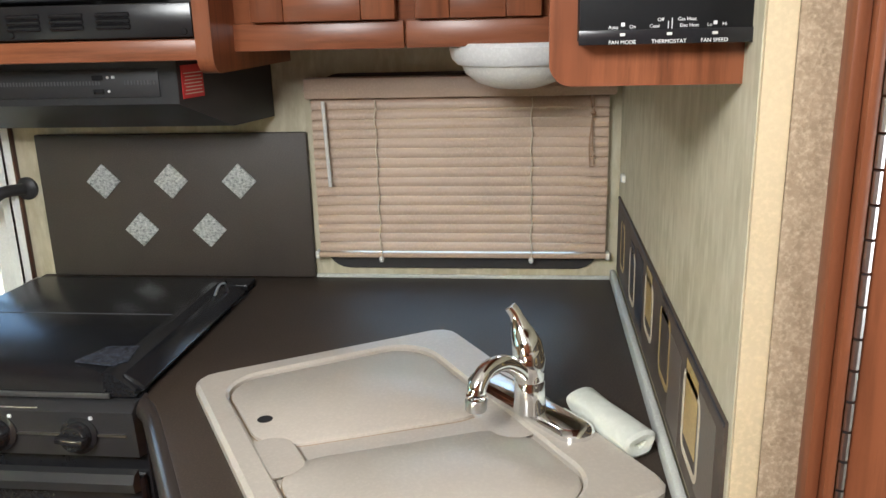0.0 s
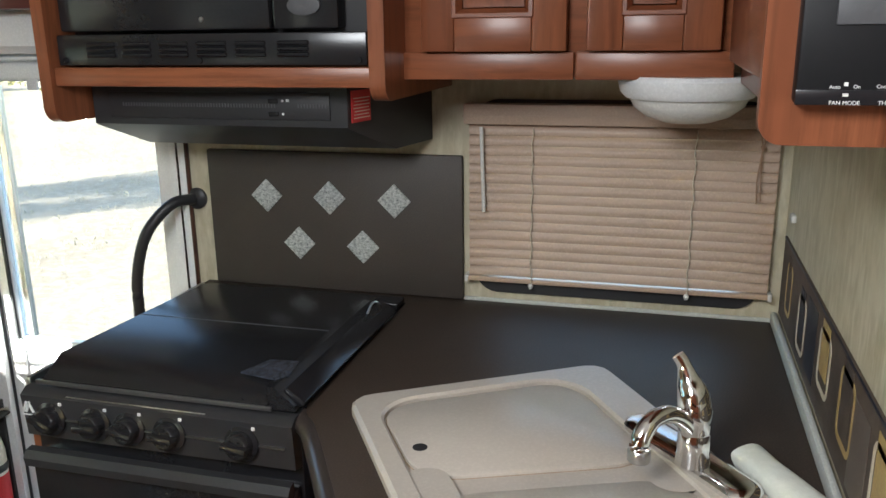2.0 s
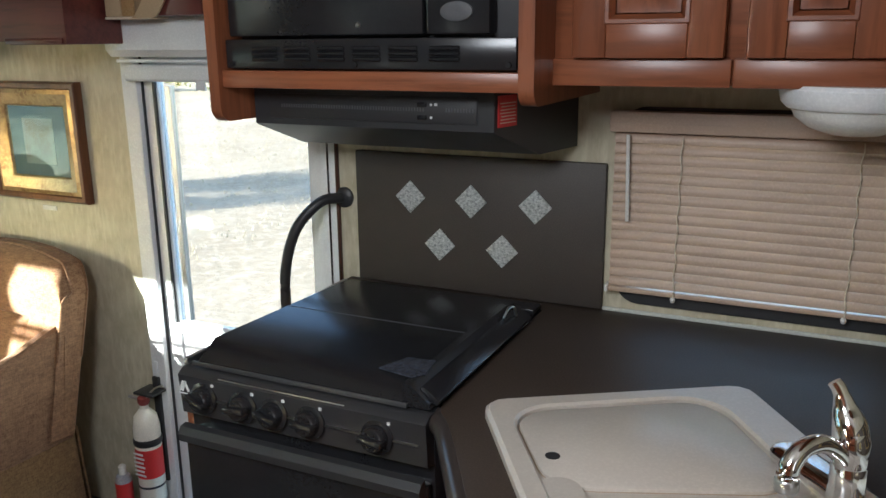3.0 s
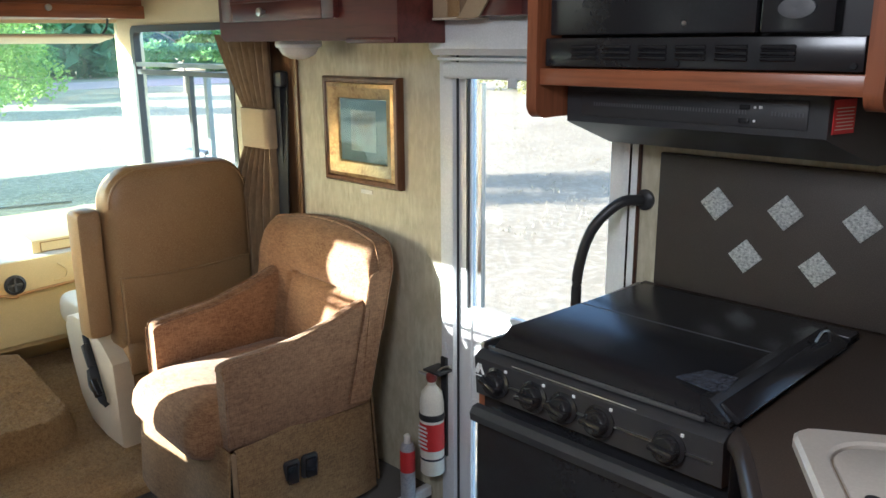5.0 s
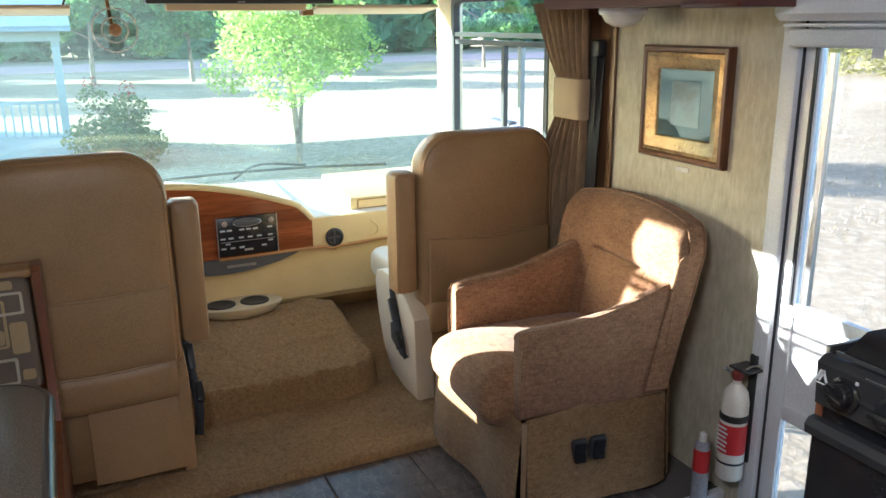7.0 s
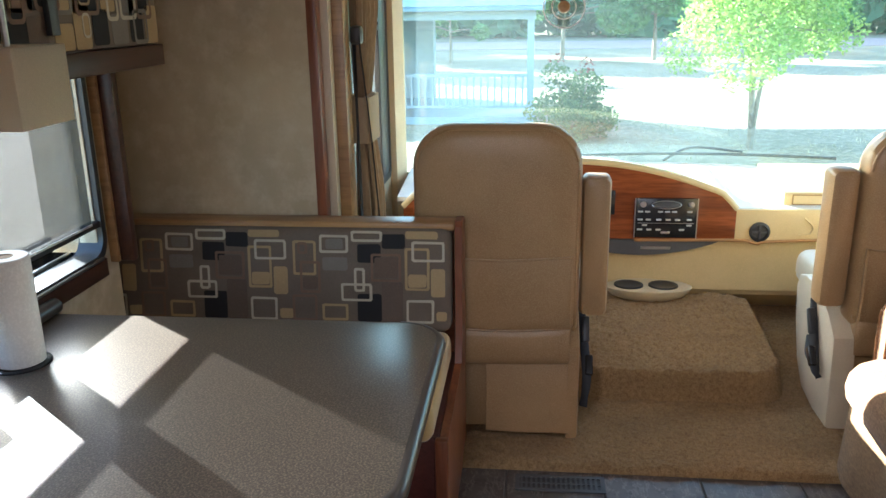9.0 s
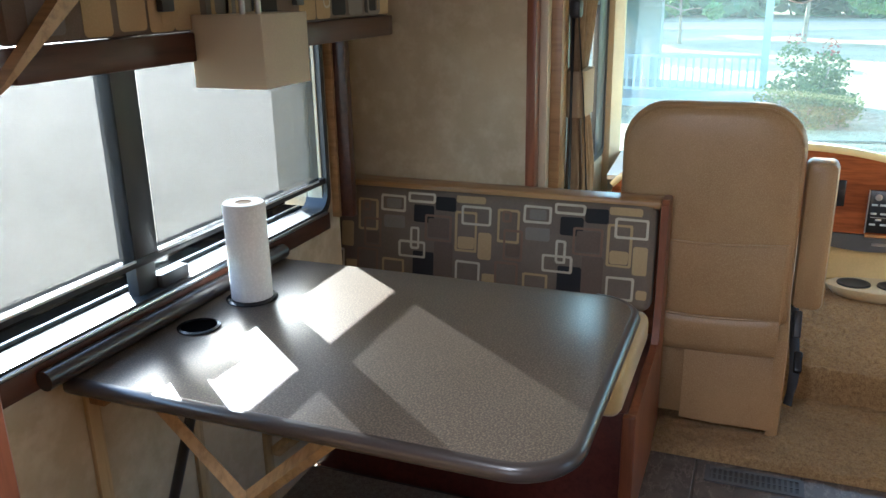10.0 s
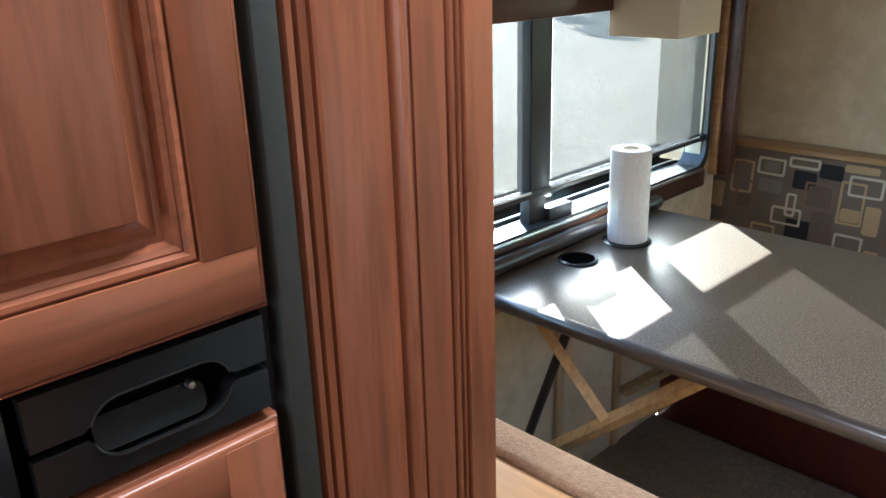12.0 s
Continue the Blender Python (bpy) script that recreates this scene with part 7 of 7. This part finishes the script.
def tree(name, x, y, height, spread, low, leaf, seed, label, count=4500, size=0.09, stems=1):
    rng = random.Random(seed)
    g = -0.95
    t = thing(name, (x, y, g), label, "tree")
    limbs, blobs = [], []
    for s in range(stems):
        a = rng.uniform(0, 6.28)
        lean = 0.12 * height if stems > 1 else 0.04 * height
        top = Vector((x + lean * math.cos(a), y + lean * math.sin(a), g + height * 0.75))
        mid = Vector((x + 0.3 * lean * math.cos(a), y + 0.3 * lean * math.sin(a), g + height * 0.35))
        r = 0.018 * height / stems ** 0.5
        limbs.append(tube([(x + 0.05 * s, y, g - 0.05), mid, top], [r * 1.3, r, r * 0.7, r * 0.3], 8))
        for k in range(10):
            b = rng.uniform(0, 6.28)
            f = rng.uniform(0.0, 0.95)
            p0 = mid.lerp(top, f)
            ln = spread * rng.uniform(0.5, 1.0) * (1 - 0.35 * f)
            p1 = p0 + Vector((math.cos(b) * ln, math.sin(b) * ln, rng.uniform(-0.05, 0.3) * spread))
            p1.z = max(p1.z, g + low)
            limbs.append(tube([p0, p0.lerp(p1, 0.5) + Vector((0, 0, 0.06 * spread)), p1], [r * 0.5, r * 0.35, r * 0.15], 6))
            blobs.append((p1.x, p1.y, p1.z, spread * rng.uniform(0.17, 0.36)))
        blobs.append((top.x, top.y, top.z + 0.08 * height, spread * 0.42))
    part("trunk", limbs, BARK, t)
    tagged(part("crown", leaves(rng, blobs, count, size), leaf, t), kind="stuff")
    return t


tree("young_tree", -14.4, 3.72, 3.7, 1.55, 0.4, LEAF_BRIGHT, 3, "young bright green tree on the dry lawn", 17000, 0.046, 3)
for i, (x, y, h, s) in enumerate(((-37, 5.3, 7, 3.2), (-38, 1.4, 7.5, 3.2), (-36, -3.4, 5.5, 2.2), (-40, 12.5, 8, 3.6), (-39, 20.5, 7, 3.2), (-41, -9, 8, 3.5), (-45, -15, 8.5, 3.6), (-34, -9.5, 6, 2.6))):
    tree("street_tree", x, y, 0.66 * h, 0.8 * s, 1.3, LEAF, 20 + i, "green tree beside the road", 7500, 0.15)
for i, (x, y, h, s) in enumerate(((-34, -26, 8, 3.5), (-42, -32, 9, 4), (-26, -14, 5, 2.2), (-50, -20, 9, 4))):
    tree("lot_tree", x, y, h, s, 2.0, LEAF, 60 + i, "green tree at the edge of the lot", 2200, 0.28)
shrub = thing("shrub", (-15.3, 0.8, -0.95), "grey-green shrub with reddish tips", "shrub")
rs = random.Random(8)
bl = [(-15.3 + rs.uniform(-0.5, 0.5), 0.75 + rs.uniform(-0.55, 0.6), -0.95 + rs.uniform(0.2, 1.15), rs.uniform(0.25, 0.42)) for _ in range(16)]
part("stems", [tube([(-15.3, 0.8, -0.95), (b[0], b[1], b[2])], 0.012, 5) for b in bl], BARK, shrub)
tagged(part("crown", leaves(rs, bl, 5500, 0.045), LEAF_GREY, shrub), kind="stuff")
tagged(part("flower_tips", leaves(rs, [(b[0], b[1], b[2] + 0.3, 0.16) for b in bl if b[2] > -0.15], 110, 0.035), surface("russet_tips", (0.3, 0.08, 0.06), rough=0.8), shrub), kind="stuff")
rw = random.Random(5)
wood_blobs = [(-68 + rw.uniform(-7, 6), -75 + 3.0 * k + rw.uniform(-1, 1), -0.95 + rw.uniform(0.3, 10), rw.uniform(1.6, 3.2)) for k in range(62) for _ in range(9)]
tagged(part("far_woods", leaves(rw, wood_blobs, 70000, 0.85), LEAF_DARK), "belt of dark green woods beyond the road", "woods", kind="stuff")
scrub_blobs = [(-28 + 1.6 * k + rw.uniform(-1, 1), 31 + 0.5 * k + rw.uniform(-2, 2), -0.95 + rw.uniform(0.1, 1.6), rw.uniform(0.7, 1.3)) for k in range(30) for _ in range(4)]
tagged(part("scrub", leaves(rw, scrub_blobs, 15000, 0.16), LEAF_YELLOW), "yellow-green scrub at the edge of the lot", "scrub", kind="stuff")
wood2 = [(-50 + 4 * k + rw.uniform(-1, 1), 60 + rw.uniform(-4, 4), -0.95 + rw.uniform(0.5, 8), rw.uniform(1.8, 3.2)) for k in range(30) for _ in range(5)]
tagged(part("far_woods", leaves(rw, wood2, 14000, 0.6), LEAF_DARK), "dark green woods behind the lot", "woods", kind="stuff")
tufts = [(rw.uniform(-34, -6.5), rw.uniform(-3, 26)) for _ in range(5200)]
gv, gf = [], []
for x, y in tufts:
    for _ in range(4):
        a, h, k = rw.uniform(0, 6.28), rw.uniform(0.02, 0.07), len(gv)
        dx, dy = 0.011 * math.cos(a), 0.011 * math.sin(a)
        ox, oy = x + rw.uniform(-0.15, 0.15), y + rw.uniform(-0.15, 0.15)
        gv += [(ox - dx, oy - dy, -0.951), (ox + dx, oy + dy, -0.951), (ox + dy * 2, oy + dx * 2, -0.95 + h)]
        gf.append([k, k + 1, k + 2])
tagged(part("grass_tufts", (gv, gf), leafy("straw_tufts", (0.36, 0.3, 0.18), (0.5, 0.43, 0.3))), "scattered tufts of dry grass", "grass", kind="stuff")
weeds = [(-4.6 + rw.uniform(-0.7, 0.7), 3.6 + rw.uniform(-0.5, 0.5), -0.9 + rw.uniform(0.0, 0.35), 0.16) for _ in range(20)]
tagged(part("green_weeds", leaves(rw, weeds, 900, 0.07), LEAF), "green weeds growing beside the coach", "weeds", kind="stuff")

# porch
# White paint darkened to blue-grey: the porch's shade is put into the colour.
PORCH_SHADED = surface("shaded_porch_paint", (0.26, 0.32, 0.35), rough=0.6)
porch = thing("porch", (-17.6, -1.9, -0.95), "white-railed porch with a blue-grey roof", "porch")
part("deck", block(-21.0, -17.3, -6.3, 0.12, -0.95, -0.8), PORCH_SHADED, porch)
for y in (0.02, -3.6):
    part("post", block(-17.5, -17.36, y - 0.07, y + 0.07, -0.8, 1.16), PORCH_SHADED, porch)
part("beam", block(-17.55, -17.33, -6.3, 0.12, 1.16, 1.34), PORCH_SHADED, porch)
SHINGLE = surface("blue_shingle", (0.2, 0.27, 0.32), (0.16, 0.22, 0.27), 0.8, fine=8, coarse=2)
part("roof", [prism([(-17.0, 1.34), (-17.0, 1.4), (-22.0, 3.2), (-22.0, 1.34)], "y", -6.6, 0.3)], SHINGLE, porch)
for k in range(9):
    part("shingle_course", [moved(block(-0.02, 0.24, -6.6, 0.3, 0.0, 0.03), Matrix.Translation((-17.25 - 0.235 * k, 0, 1.42 + 0.085 * k + 0.07)) @ pose(0, 0, 0, 0, 19.8))], SHINGLE, porch)
part("rail_top", block(-17.46, -17.38, -6.2, 0.0, 0.02, 0.08), PORCH_SHADED, porch)
part("rail_bottom", block(-17.46, -17.38, -6.2, 0.0, -0.62, -0.57), PORCH_SHADED, porch)
for k in range(42):
    part("baluster", block(-17.44, -17.4, -6.1 + 0.145 * k, -6.06 + 0.145 * k, -0.57, 0.02), PORCH_SHADED, porch)
part("house_wall", block(-21.5, -21.0, -6.3, -2.4, -0.95, 1.6), PORCH_SHADED, porch)
mir = thing("side_mirror", (-4.2, 2.15, 0.87), "black-framed side mirror outside the cab window", "mirror")
part("shell", block(-4.33, -4.07, 2.13, 2.2, 0.78, 0.93, 0.03, 4), BLACK_MATT, mir)
part("mirror_glass", block(-4.07, -4.066, 2.14, 2.19, 0.8, 0.91, 0.001), CHROME, mir)
part("arm", tube([(-4.1, 2.14, 0.8), (-4.05, 1.95, 0.72), (-4.02, 1.79, 0.68)], 0.014, 8), BLACK_MATT, mir)
wip = thing("windshield_wiper", (-4.5, 0.9, 0.66), "black windshield wiper lying along the glass", "wiper")
part("blade", tube([(arc_x(y) - 0.05, y, 0.69 + 0.02 * (y - 0.2)) for y in (0.3, 0.6, 0.9, 1.2, 1.5)], 0.008, 6), BLACK_MATT, wip)
part("arm", tube([(arc_x(0.75) - 0.06, 0.72, 0.665), (arc_x(0.8) - 0.07, 0.86, 0.73), (arc_x(1.1) - 0.06, 1.1, 0.72)], 0.007, 6), BLACK_MATT, wip)

# ---- floor tiles, piece by piece ----
TS = 0.305
tile_mesh = mesh_of("tile", block(0.003, TS - 0.003, 0.003, TS - 0.003, -0.006, 0.0, 0.002, 1), TILE)
floor_ob = bpy.data.objects["floor"]
for i in range(0, 10):
    for j in range(-1, 6):
        x, y = -2.592 + TS * i, -0.33 + TS * j
        if x > 0.2 or (x > -2.24 and y < -0.32) or (x + TS > -1.93 and y + TS > 1.01) or y + TS > 1.75:
            continue
        o = new("tile", tile_mesh)
        o.matrix_basis = Matrix.Translation((x, y, 0.0))
        o.parent = floor_ob
